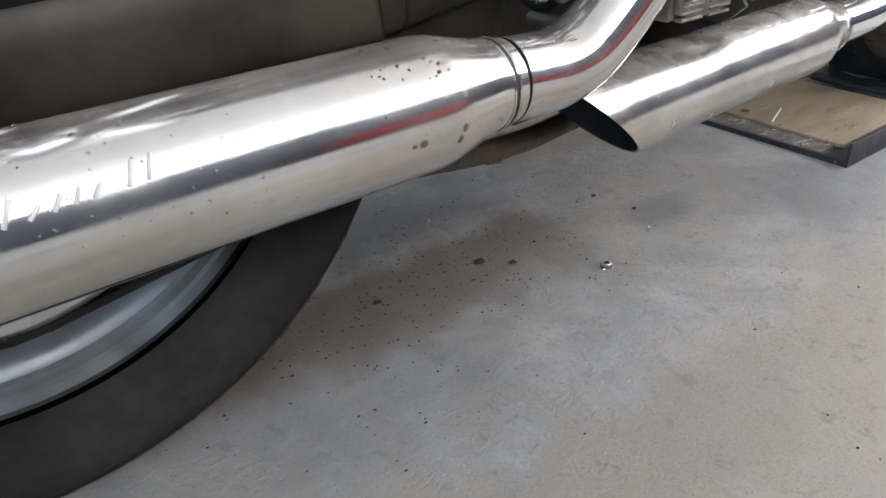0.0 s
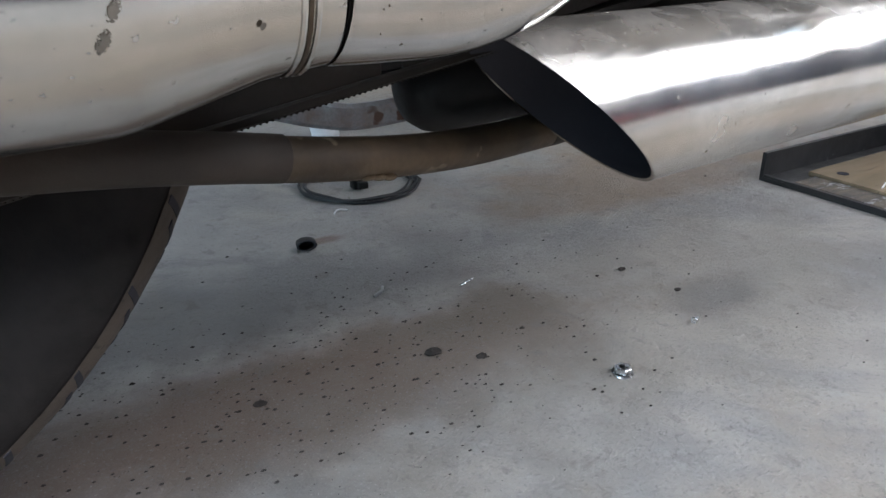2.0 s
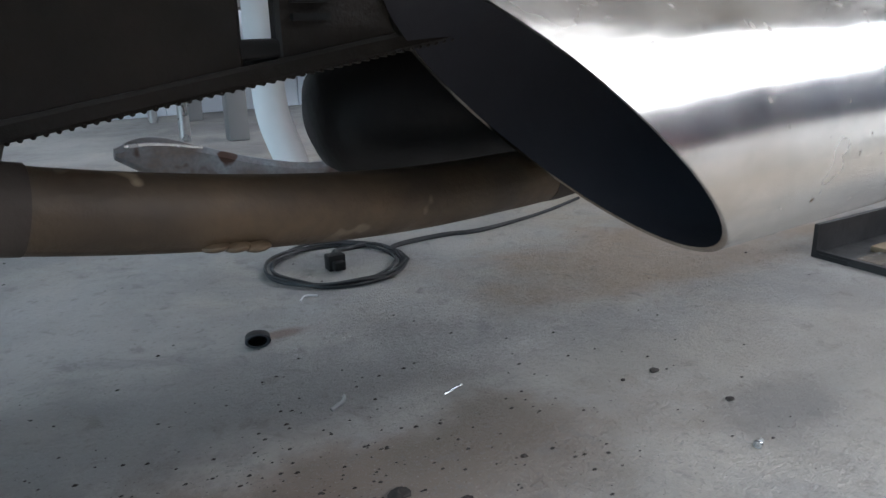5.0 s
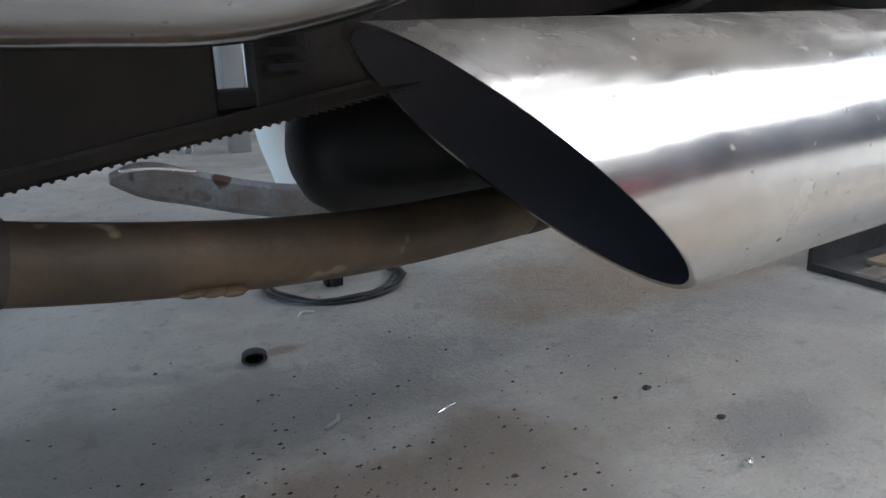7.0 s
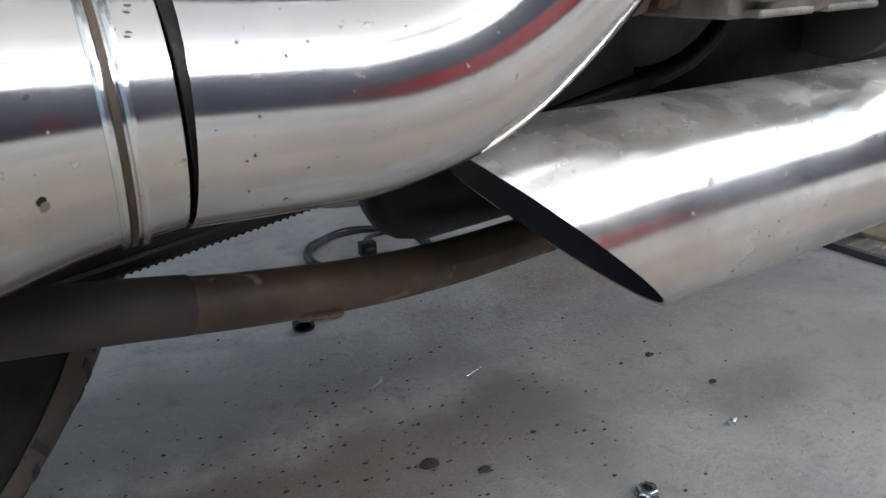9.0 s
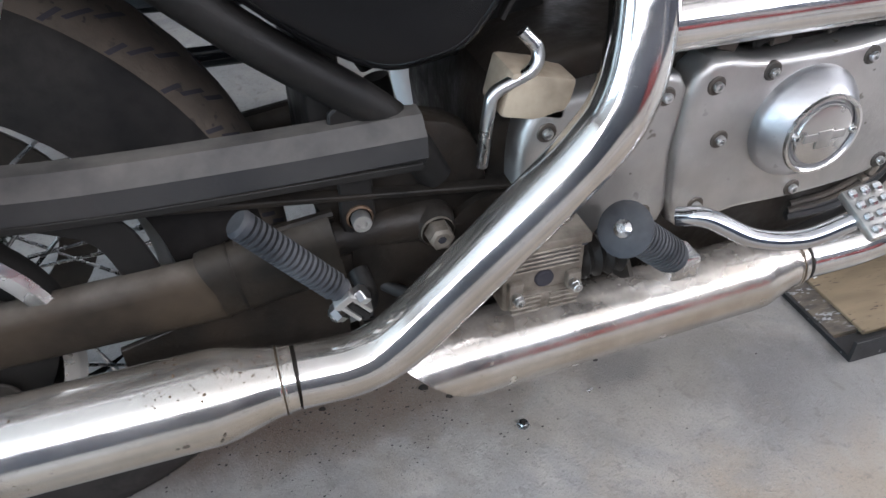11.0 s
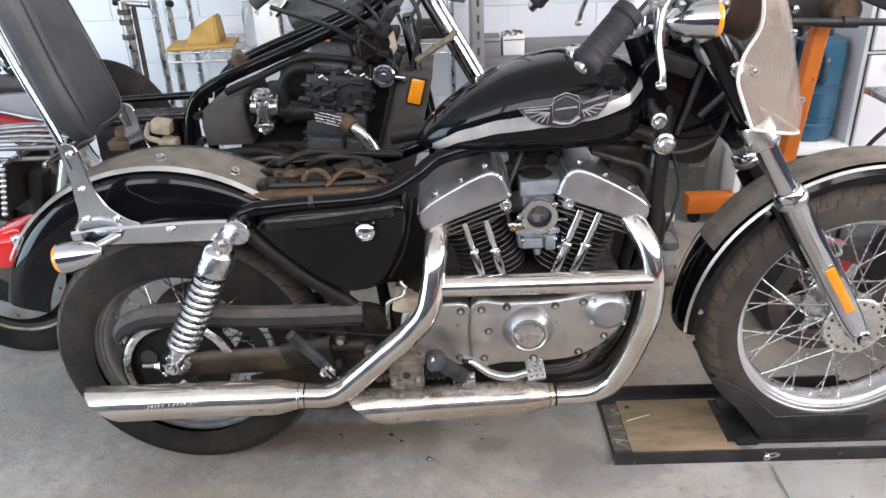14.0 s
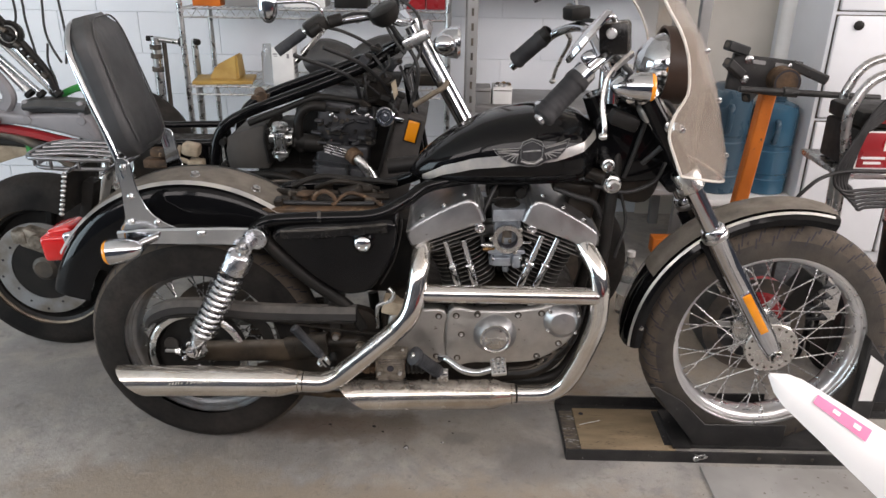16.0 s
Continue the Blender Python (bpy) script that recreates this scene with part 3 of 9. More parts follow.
def streak_cabinet(x, y, w):
    """Unseen red drawer cabinet, added to put a red streak into the chrome."""
    t = thing("streak_cabinet", (x, y, 0), "unseen red cabinet with drawers, added for the chrome's red streak", "tool cabinet")
    part("body", box((x, y, 0.36), (w, 0.5, 0.52), 0.01), REDPAINT, t)
    for k in range(3):
        d = part("drawer", box((x, y + 0.256, 0.20 + 0.17 * k), (w - 0.06, 0.016, 0.155), 0.004), REDPAINT, t)
        part("handle", box((x, y + 0.268, 0.25 + 0.17 * k), (w * 0.8, 0.012, 0.018), 0.004), CHROME, d)
    for sx in (-1, 1):
        part("caster", cyl((x + sx * (w / 2 - 0.08), y - 0.02, 0.05), (x + sx * (w / 2 - 0.08), y + 0.02, 0.05), 0.05), SATIN, t)


streak_cabinet(2.3, -2.72, 1.5)

# ---- the motorcycle ----
bike = thing("motorcycle", (0.75, 0, 0), "black cruiser motorcycle with chrome pipes, no seat, in a chock", "motorcycle")
RW, FW = Vector((-0.006, -0.033, 0.306)), Vector((1.547, -0.022, 0.333))


def wheel(name, c, r_out, width, rim_r, parent, hub_r, n_spokes, disc_r, disc_y, tread, square=0.75):
    w = thing(name, c, "", "")
    w.parent = parent
    w.matrix_parent_inverse = place_of(parent).inverted()
    hw = width / 2
    prof = []
    for k in range(25):
        a = math.pi * k / 24 - math.pi / 2
        s, q = math.sin(a), math.cos(a)
        prof.append((hw * (abs(s) ** 0.8) * (1 if s > 0 else -1), rim_r - 0.004 + (r_out - rim_r + 0.004) * q ** square))
    part("tyre", lathe(prof, c, (0, 1, 0), 96), DUSTRUB if c.x > 1 else RUBBER, w, "dusty black rubber tyre")
    # dusty crown with worn grooves in it
    def on_tyre(u, a, off):
        """u: -1 to 1 across the tyre; a: angle round the axle."""
        s, q = math.sin(u * math.pi / 2), math.cos(u * math.pi / 2)
        rr = rim_r - 0.004 + (r_out - rim_r + 0.004) * q ** square + off
        return c + Vector((rr * math.cos(a), (hw + off) * (abs(s) ** 0.8) * (1 if s > 0 else -1), rr * math.sin(a)))
    crown = []
    for k in range(-8, 9):
        u = (0.70 if c.x > 1 else 0.60) * k / 8
        p = on_tyre(u, 0, 0.0006)
        crown.append((p.y - c.y, p.x - c.x))
    part("crown", lathe(crown, c, (0, 1, 0), 96), TREAD, w, "dusty brown tread crown")
    bm = bmesh.new()
    step = 2 * math.pi / tread
    for k in range(tread):
        for side in (-1, 1):
            for u0, u1, a0, slant, wide in ((0.05, 0.30, 0.0, 0.35, 0.10), (0.24, 0.47, 0.45, 0.30, 0.09), (0.40, 0.58, 0.85, 0.18, 0.09)):
                grid = []
                for i in range(5):
                    t = i / 4
                    a = step * (k + a0 + 0.5 * (side > 0) + slant * t)
                    u = side * (u0 + (u1 - u0) * t) * (1.36 if c.x > 1 else 1.0)
                    grid.append([bm.verts.new(on_tyre(u, a, -0.0010)), bm.verts.new(on_tyre(u, a, 0.0009)), bm.verts.new(on_tyre(u, a + step * wide, 0.0009)), bm.verts.new(on_tyre(u, a + step * wide, -0.0010))])
                for g, h in zip(grid, grid[1:]):
                    for i in range(3):
                        bm.faces.new((g[i], g[i + 1], h[i + 1], h[i]))
                bm.faces.new(grid[0])
                bm.faces.new(grid[-1])
    tagged(part("tread_groove", bm, BORE, w, "worn tread grooves", smooth=20), kind="stuff")
    half_rim = ((-0.041, rim_r + 0.010), (-0.044, rim_r + 0.004), (-0.042, rim_r - 0.003), (-0.0385, rim_r - 0.005), (-0.0375, rim_r - 0.012), (-0.034, rim_r - 0.014), (-0.031, rim_r - 0.021), (-0.024, rim_r - 0.026), (-0.012, rim_r - 0.028))
    rp = half_rim + tuple((-y, q) for y, q in half_rim[::-1])
    part("rim", lathe(rp, c, (0, 1, 0), 96), FRONTRIM if c.x > 1 else RIMDULL, w, "steel rim")
    part("hub", lathe(((-0.07, 0), (-0.07, 0.02), (-0.062, 0.022), (-0.06, hub_r), (-0.052, hub_r + 0.004), (-0.048, hub_r), (-0.04, 0.032), (0.04, 0.032), (0.048, hub_r), (0.052, hub_r + 0.004), (0.06, hub_r), (0.07, 0.02), (0.07, 0)), c, (0, 1, 0), 40), ALUP, w, "polished hub")
    proto = {}
    for k in range(n_spokes):
        a = 2 * math.pi * k / n_spokes
        side = -1 if k % 2 else 1
        lean = 0.75 if (k // 2) % 2 else -0.75
        key = (side, lean > 0)
        if key not in proto:
            p0 = Vector((hub_r * math.cos(lean), side * 0.05, hub_r * math.sin(lean)))
            p1 = Vector((rim_r - 0.024, side * 0.008, 0))
            proto[key] = mesh_from(join(cyl(p0, p1, 0.0019, n=7), cyl(p1 - (p1 - p0).normalized() * 0.012, p1, 0.0034, n=7)), "spoke")
        sp = part("spoke", proto[key], CLIP, w)
        sp.matrix_parent_inverse = Matrix.Identity(4)
        sp.matrix_basis = Matrix.Rotation(a, 4, "Y")
    if disc_r:
        part("brake_disc", lathe(((disc_y - 0.0025, disc_r * 0.72), (disc_y - 0.0025, disc_r), (disc_y + 0.0025, disc_r), (disc_y + 0.0025, disc_r * 0.72), (disc_y - 0.0025, disc_r * 0.72)), c, (0, 1, 0), 64), DARKSTEEL, w, "steel brake disc")
        for k in range(6):
            d = Vector((math.cos(math.pi * k / 3), 0, math.sin(math.pi * k / 3)))
            part("carrier_arm", sweep([c + d * 0.03 + Vector((0, disc_y, 0)), c + d * disc_r * 0.75 + Vector((0, disc_y, 0))], rect(0.004, 0.02), 0), DULL, w)
    return w


front_wheel = wheel("front_wheel", FW, 0.343, 0.105, 0.265, bike, 0.062, 40, 0.146, 0.066, 44)
rear_wheel = wheel("rear_wheel", RW, 0.3170, 0.135, 0.220, bike, 0.05, 40, 0.13, 0.078, 40, 0.40)
tagged(front_wheel, "spoked front wheel with polished rim")
tagged(rear_wheel, "spoked rear wheel with dusty tyre")
# near-side drilled flange of the front hub
part("hub_flange", lathe(((-0.067, 0.026), (-0.069, 0.03), (-0.069, 0.07), (-0.066, 0.073), (-0.060, 0.073), (-0.058, 0.03)), FW, (0, 1, 0), 48), ALUP, front_wheel, "drilled polished hub flange")
for k in range(18):
    a = 2 * math.pi * k / 18
    part("rivet", cyl(FW + Vector((0.06 * math.cos(a), -0.072, 0.06 * math.sin(a))), FW + Vector((0.06 * math.cos(a), -0.066, 0.06 * math.sin(a))), 0.0035, n=8), DARKSTEEL, front_wheel)
part("axle", cyl((FW.x, -0.15, FW.z - 0.004), (FW.x, 0.15, FW.z - 0.004), 0.010), CLIP, front_wheel)
part("axle", cyl((RW.x + 0.004, -0.17, RW.z + 0.012), (RW.x + 0.004, 0.17, RW.z + 0.012), 0.011), DULL, rear_wheel)

# rear drive pulley, belt and guard
PY = -0.096
pul = part("pulley", lathe(((PY - 0.014, 0.118), (PY - 0.014, 0.128), (PY - 0.010, 0.130), (PY + 0.016, 0.128), (PY + 0.016, 0.112), (PY + 0.004, 0.108), (PY + 0.004, 0.05), (PY - 0.012, 0.045), (PY - 0.012, 0.0)), RW, (0, 1, 0), 72), SATIN, rear_wheel, "black drive pulley with bare rim")
part("pulley_rim", lathe(((PY - 0.016, 0.114), (PY - 0.017, 0.126), (PY - 0.013, 0.132), (PY - 0.013, 0.114), (PY - 0.016, 0.114)), RW, (0, 1, 0), 72), DULL, pul, "bare steel pulley rim")
for k in range(5):
    a = 2 * math.pi * k / 5 + 0.3
    c = RW + Vector((0.078 * math.cos(a), PY + 0.002, 0.078 * math.sin(a)))
    part("pulley_hole", cyl(c, c + Vector((0, -0.004, 0)), 0.02, n=16), DUSTRUB, pul)
    c = RW + Vector((0.038 * math.cos(a + 0.6), PY - 0.014, 0.038 * math.sin(a + 0.6)))
    part("bolt", bolt(c, (0, -1, 0), 0.007), CLIP, pul)
FP = Vector((0.495, -0.033, 0.313))
BELT = PY + RW.y
tl = [(RW.x + 0.134 * math.cos(radians(a)), BELT, RW.z + 0.134 * math.sin(radians(a))) for a in range(93, 284, 8)]
bl = [(FP.x + 0.063 * math.cos(radians(a)), BELT, FP.z + 0.063 * math.sin(radians(a))) for a in range(-78, 92, 12)]
belt = part("drive_belt", sweep(tl + bl, rect(0.030, 0.005), 0, closed=True, up=None), GREASY, bike, "black toothed drive belt")
# teeth on the lower run
p0, p1 = Vector(tl[-1]), Vector(bl[0])
tooth = mesh_from(box((0, 0, 0), (0.0013, 0.029, 0.0013), 0.0004, seg=1), "belt_tooth")
ang = math.atan2(p1.z - p0.z, p1.x - p0.x)
for k in range(190):
    t = part("tooth", tooth, GREASY, belt)
    q = p0.lerp(p1, (k + 0.5) / 190) - Vector((-math.sin(ang), 0, math.cos(ang))) * 0.0024
    t.matrix_basis = Matrix.Translation(q) @ Matrix.Rotation(-ang, 4, "Y")
# dark castings beside the belt, with a narrow slot between them
part("gearbox_plate", plate([(0.15, 0.190), (0.3485, 0.2265), (0.3485, 0.33), (0.15, 0.28)], -0.1425, -0.136, 0.001, 1), GREASY, bike, "greasy sheet plate behind the belt")
slot = part("gearbox_end", plate([(0.3575, 0.228), (0.49, 0.254), (0.49, 0.345), (0.3575, 0.345)], -0.1425, -0.136, 0.001, 1), GREASY, bike, "greasy gearbox end casting")
part("slot_sill", box((0.3530, -0.138, 0.2325), (0.014, 0.008, 0.005), 0.001), SATIN, slot)
part("slot_cover", box((0.3530, -0.1385, 0.306), (0.016, 0.006, 0.055), 0.001), GREASY, slot)
for k in range(9):
    part("rib", box((0.3660, -0.1435, 0.2400 + 0.0042 * k), (0.010, 0.003, 0.0016), 0.0), SATIN, slot)
blade = part("stand_blade", sweep([(0.348, 0.15, 0.1665), (0.366, 0.15, 0.1640), (0.395, 0.15, 0.1550), (0.435, 0.15, 0.1425), (0.475, 0.15, 0.136), (0.54, 0.14, 0.142)], lambda t: rect(0.010, 0.004 + 0.020 * math.sin(math.pi * min(0.6, t * 1.6 + 0.04)), 0.35), 6, up=(0, 0, 1)), STANDSTEEL, bike, "grey side stand blade with rust")
part("blade_edge", sweep([(0.353, 0.1445, 0.1712), (0.372, 0.1440, 0.1708), (0.398, 0.1445, 0.1660)], rect(0.0016, 0.0022), 5, up=(0, 0, 1)), CLIP, blade, "bright top edge")
part("oil_canister", lathe(((0.0, 0.0), (0.0008, 0.009), (0.004, 0.016), (0.010, 0.021), (0.022, 0.0252), (0.12, 0.032), (0.17, 0.032), (0.17, 0)), (0.3820, -0.095, 0.2070), (1, 0.04, 0.12), 28), SATIN, bike, "black canister under the gearbox")
part("front_pulley", lathe(((PY - 0.016, 0), (PY - 0.016, 0.03), (PY - 0.012, 0.056), (PY + 0.016, 0.056), (PY + 0.016, 0)), FP, (0, 1, 0), 32), GREASY, bike, "greasy transmission pulley")

# belt guard: curved channel
guard_pts = [(-0.128, -0.140, 0.396), (-0.115, -0.140, 0.419), (-0.075, -0.140, 0.441), (-0.020, -0.140, 0.451), (0.050, -0.140, 0.449), (0.160, -0.140, 0.440), (0.300, -0.140, 0.438), (0.425, -0.140, 0.440)]
guard = part("belt_guard", sweep(guard_pts, lambda s: rect(0.045, 0.012 + 0.034 * min(1, s * 5), 0.3), 6, up=(0, 0, 1)), GUARD, bike, "dusty black plastic belt guard")
part("guard_flange", sweep([(-0.100, -0.162, 0.412), (-0.060, -0.163, 0.429), (0.050, -0.163, 0.434), (0.200, -0.163, 0.426), (0.420, -0.163, 0.424)], rect(0.003, 0.006), 5, up=(0, 0, 1)), SATIN, guard)
part("guard_arm", sweep([(0.120, -0.130, 0.424), (0.170, -0.130, 0.394), (0.190, -0.130, 0.334)], rect(0.006, 0.03), 5), SATIN, guard)

# swing arm and axle blocks, both sides
for s in (-1, 1):
    ya = s * 0.112 - 0.026
    arm = part("swing_arm", sweep([(-0.03, ya, 0.3140), (0.10, ya, 0.3200), (0.246, ya, 0.3250)], lambda t: oval(0.031, 0.054 + 0.009 * t), 6, up=(0, 0, 1)), ARMDUST, bike, "dusty black swing arm")
    part("arm_socket", sweep([(0.240, ya, 0.3290), (0.246, ya, 0.3300), (0.290, ya, 0.3370), (0.346, ya, 0.3450)], lambda t: oval(0.037, 0.062 + 0.004 * min(1, t * 8)), 6, up=(0, 0, 1)), ARMCAST, arm, "thicker cast arm socket")
    part("socket_seam", sweep([(0.2585, ya, 0.3318), (0.2605, ya, 0.3321)], oval(0.0385, 0.0680), 0, up=(0, 0, 1)), GREASY, arm)
    part("arm_rib", sweep([(0.262, ya - s * 0.002, 0.3665), (0.300, ya - s * 0.002, 0.3712), (0.346, ya - s * 0.002, 0.3770)], rect(0.010, 0.006, 0.4), 4, up=(0, 0, 1)), GREASY, arm)
    part("axle_adjuster", join(cyl((-0.095, s * 0.112 - 0.026, 0.315), (-0.03, s * 0.112 - 0.026, 0.314), 0.005, n=10), hexbolt((-0.055, s * 0.112 - 0.026, 0.315), (-1, 0, 0), 0.01, 0.01)), DULL, arm)
    part("axle_nut", join(hexbolt((0.004, s * 0.128 - 0.026, 0.326), (0, s, 0), 0.016, 0.012), cyl((0.004, s * 0.125 - 0.026, 0.326), (0.004, s * 0.15 - 0.026, 0.326), 0.009)), DULL, arm, "dull steel axle nut")
pivot = part("pivot_cover", join(lathe(((-0.152, 0), (-0.152, 0.0155), (-0.148, 0.0180), (-0.14, 0.0195), (-0.12, 0.022), (-0.05, 0.024)), (0.4335, 0, 0.349), (0, 1, 0), 24), sweep([(0.345, -0.128, 0.345), (0.38, -0.127, 0.347), (0.412, -0.130, 0.350), (0.436, -0.131, 0.349)], lambda t: disc(0.017 + 0.004 * t), 6)), GREASY, bike, "greasy pivot casting")
part("pivot_nut", join(lathe(((-0.167, 0.004), (-0.168, 0.008), (-0.166, 0.0115), (-0.152, 0.0125)), (0.4335, 0, 0.349), (0, 1, 0), 6), lathe(((-0.155, 0.0148), (-0.153, 0.0152), (-0.151, 0.0152)), (0.4335, 0, 0.349), (0, 1, 0), 24)), DIRTYALU, pivot, "grimy steel pivot nut")
part("nut_hollow", cyl((0.4335, -0.1673, 0.349), (0.4335, -0.150, 0.349), 0.0045, n=12), BORE, pivot)
part("bolt_plate", plate(rounded([(0.354, 0.358), (0.380, 0.362), (0.382, 0.40), (0.384, 0.47), (0.352, 0.47), (0.353, 0.40)], 3), -0.1415, -0.134, 0.002, 1), SATIN, bike, "black bracket plate")
part("cap_washer", lathe(((0, 0.0070), (0, 0.0118), (0.0020, 0.0118), (0.0032, 0.0100)), (0.368, -0.1415, 0.372), (0, -1, 0), 24), RUST, bike)
part("cap_screw", lathe(((0, 0.0085), (0.0095, 0.0085), (0.0105, 0.0078), (0.0105, 0.0045), (0.0060, 0.0042), (0.0060, 0)), (0.368, -0.1435, 0.372), (0, -1, 0), 20), ALU, bike, "worn socket cap screw")
part("rear_gusset", plate(rounded([(0.33, 0.42), (0.40, 0.45), (0.47, 0.43), (0.485, 0.36), (0.45, 0.32), (0.39, 0.335), (0.34, 0.37)], 3), -0.132, -0.10, 0.004), GREASY, bike, "greasy black frame casting")
part("inner_panel", box((0.352, -0.033, 0.470), (0.030, 0.19, 0.26), 0.006), SATIN, bike, "black inner panel ahead of the rear tyre")

# frame tubes
def frame_tube(pts, r, m=BLACK, label="", per=8):
    return part("frame_tube", tube(pts, r, per), m, bike, label)


for s in (-1, 1):
    frame_tube([(0.175, s * 0.14, 0.672), (0.215, s * 0.14, 0.694), (0.30, s * 0.138, 0.702), (0.44, s * 0.13, 0.706), (0.50, s * 0.12, 0.716), (0.555, s * 0.10, 0.742), (0.62, s * 0.07, 0.775), (0.8, s * 0.04, 0.80)], 0.0165)
    frame_tube([(0.19, s * 0.14, 0.672), (0.215, s * 0.14, 0.625), (0.30, s * 0.138, 0.540), (0.40, s * 0.13, 0.455), (0.44, s * 0.125, 0.39)], 0.0165, SATIN)
    frame_tube([(1.085, s * 0.035, 0.88), (1.075, s * 0.06, 0.76), (1.062, s * 0.075, 0.55), (1.03, s * 0.085, 0.36), (0.97, s * 0.09, 0.24), (0.85, s * 0.09, 0.215), (0.55, s * 0.09, 0.22), (0.46, s * 0.10, 0.30), (0.44, s * 0.11, 0.38)], 0.0155, SATIN)
frame_tube([(0.5, 0, 0.80), (0.8, 0, 0.84), (1.08, 0, 0.90)], 0.02, SATIN)
part("frame_joint", cyl((0.335, -0.138, 0.704), (0.345, -0.137, 0.7045), 0.0185), DUSTY, bike)
part("steering_head", cyl((1.10, 0, 0.81), (1.02, 0, 1.0), 0.034), BLACK, bike, "gloss black steering head")
part("neck_cover", plate(rounded([(1.015, 0.82), (1.06, 0.79), (1.14, 0.785), (1.215, 0.805), (1.205, 0.86), (1.165, 0.925), (1.11, 0.985), (1.04, 0.965), (1.01, 0.90)], 4), -0.055, 0.055, 0.012, 3), BLACK, bike, "gloss black neck panel")
for (x, z, r) in ((1.062, 0.797, 0.017), (1.047, 0.845, 0.0125)):
    part("mount_bolt", join(lathe(((0.045, 0.0), (0.045, r * 0.6), (0.040, r * 0.95), (0.028, r), (0.026, r * 1.3), (0.0, r * 1.35), (-0.06, r * 1.2)), (x, -0.088, z), (0, -1, 0), 20)), DULL, bike, "dull steel engine mount bolt")
part("mount_boss", sweep([(1.005, -0.07, 0.815), (1.03, -0.075, 0.808), (1.065, -0.078, 0.797)], disc(0.017), 4), GREASY, bike)

# side cover (oil tank) with chrome cap
cov_out = rounded([(0.222, 0.664), (0.27, 0.690), (0.446, 0.700), (0.522, 0.706), (0.534, 0.665), (0.514, 0.592), (0.470, 0.522), (0.430, 0.505), (0.385, 0.508), (0.318, 0.552), (0.238, 0.632)], 4)
bm = plate(cov_out, -0.162, -0.05, 0.014, 4)
cover = part("oil_tank", bm, BLACK, bike, "gloss black oil tank")
part("tank_ridge", sweep([(0.245, -0.158, 0.665), (0.33, -0.164, 0.672), (0.43, -0.164, 0.682), (0.51, -0.16, 0.690)], rect(0.010, 0.026, 0.4), 6, up=(0, 0, 1)), DUSTY, cover)
part("cap_recess", lathe(((0.0, 0.030), (0.004, 0.031), (0.006, 0.027), (0.003, 0.022), (0.003, 0)), (0.45, -0.160, 0.652), (0, -1, 0), 28), BLACK, cover)
part("filler_cap", lathe(((0.0, 0.018), (0.012, 0.020), (0.016, 0.020), (0.019, 0.017), (0.021, 0.012), (0.019, 0.010), (0.020, 0.006), (0.022, 0.0)), (0.45, -0.164, 0.652), (0, -1, 0), 14), CHROME, cover, "chrome filler cap")
part("cover_lip", sweep([(0.545, -0.145, 0.71), (0.542, -0.145, 0.67), (0.522, -0.145, 0.59), (0.49, -0.145, 0.53)], rect(0.004, 0.010), 5), SATIN, cover)

# ---- engine ----
engine = part("crankcase", plate(rounded([(0.50, 0.46), (0.66, 0.49), (0.82, 0.50), (0.98, 0.49), (1.02, 0.43), (1.0, 0.34), (0.93, 0.255), (0.8, 0.222), (0.6, 0.222), (0.5, 0.27)], 4), -0.125, 0.14, 0.012, 3), GREASY, bike, "grimy dark crankcase")
cam_out = rounded([(0.665, 0.461), (0.74, 0.466), (0.82, 0.467), (0.898, 0.478), (0.95, 0.49), (0.998, 0.446), (0.985, 0.385), (0.909, 0.325), (0.821, 0.310), (0.74, 0.309), (0.665, 0.309)], 4)
camcover = part("timing_case", plate(cam_out, -0.160, -0.12, 0.008, 3), ALU, engine, "dull polished gear case cover")
gear = part("sprocket_cover", plate(rounded([(0.515, 0.445), (0.56, 0.458), (0.655, 0.461), (0.657, 0.385), (0.657, 0.309), (0.58, 0.308), (0.52, 0.318), (0.505, 0.38)], 4), -0.155, -0.115, 0.008, 3), ALU, engine, "dull polished sprocket cover")
TC = Vector((0.787, -0.16, 0.399))
tcov = part("timing_cover", lathe(((-0.01, 0.056), (0.004, 0.056), (0.010, 0.053), (0.026, 0.041), (0.029, 0.038), (0.029, 0.036), (0.027, 0.035), (0.027, 0.032), (0.029, 0.031), (0.029, 0.0)), TC, (0, -1, 0), 48), ROCKER, engine, "round polished timing cover")
part("cover_ring", lathe(((0.0285, 0.0400), (0.0312, 0.0392), (0.0316, 0.0365), (0.0300, 0.0350)), TC, (0, -1, 0), 48), ALUP, tcov, "bright turned ring")
part("cover_disc", lathe(((0.0285, 0.0300), (0.0305, 0.0290), (0.0312, 0.0270), (0.0316, 0.0)), TC, (0, -1, 0), 40), ALUP, tcov, "bright inner disc")
part("cover_crest", join(box(TC + Vector((0, -0.0320, 0)), (0.044, 0.0018, 0.008), 0.0008), box(TC + Vector((0, -0.0322, -0.003)), (0.016, 0.0018, 0.018), 0.0008)), ALU, tcov, "embossed winged crest")
for a in (-1, 1):
    part("bolt", bolt(TC + Vector((a * 0.030, -0.029, 0.002)), (0, -1, 0), 0.004, 0.003), CLIP, tcov)
OC = Vector((0.960, -0.155, 0.442))
ocap = part("round_cover", lathe(((-0.03, 0.049), (0.006, 0.049), (0.010, 0.046), (0.024, 0.033), (0.026, 0.030), (0.0265, 0.0)), OC, (0, -1, 0), 40), ROCKER, engine, "round dull alloy cover")
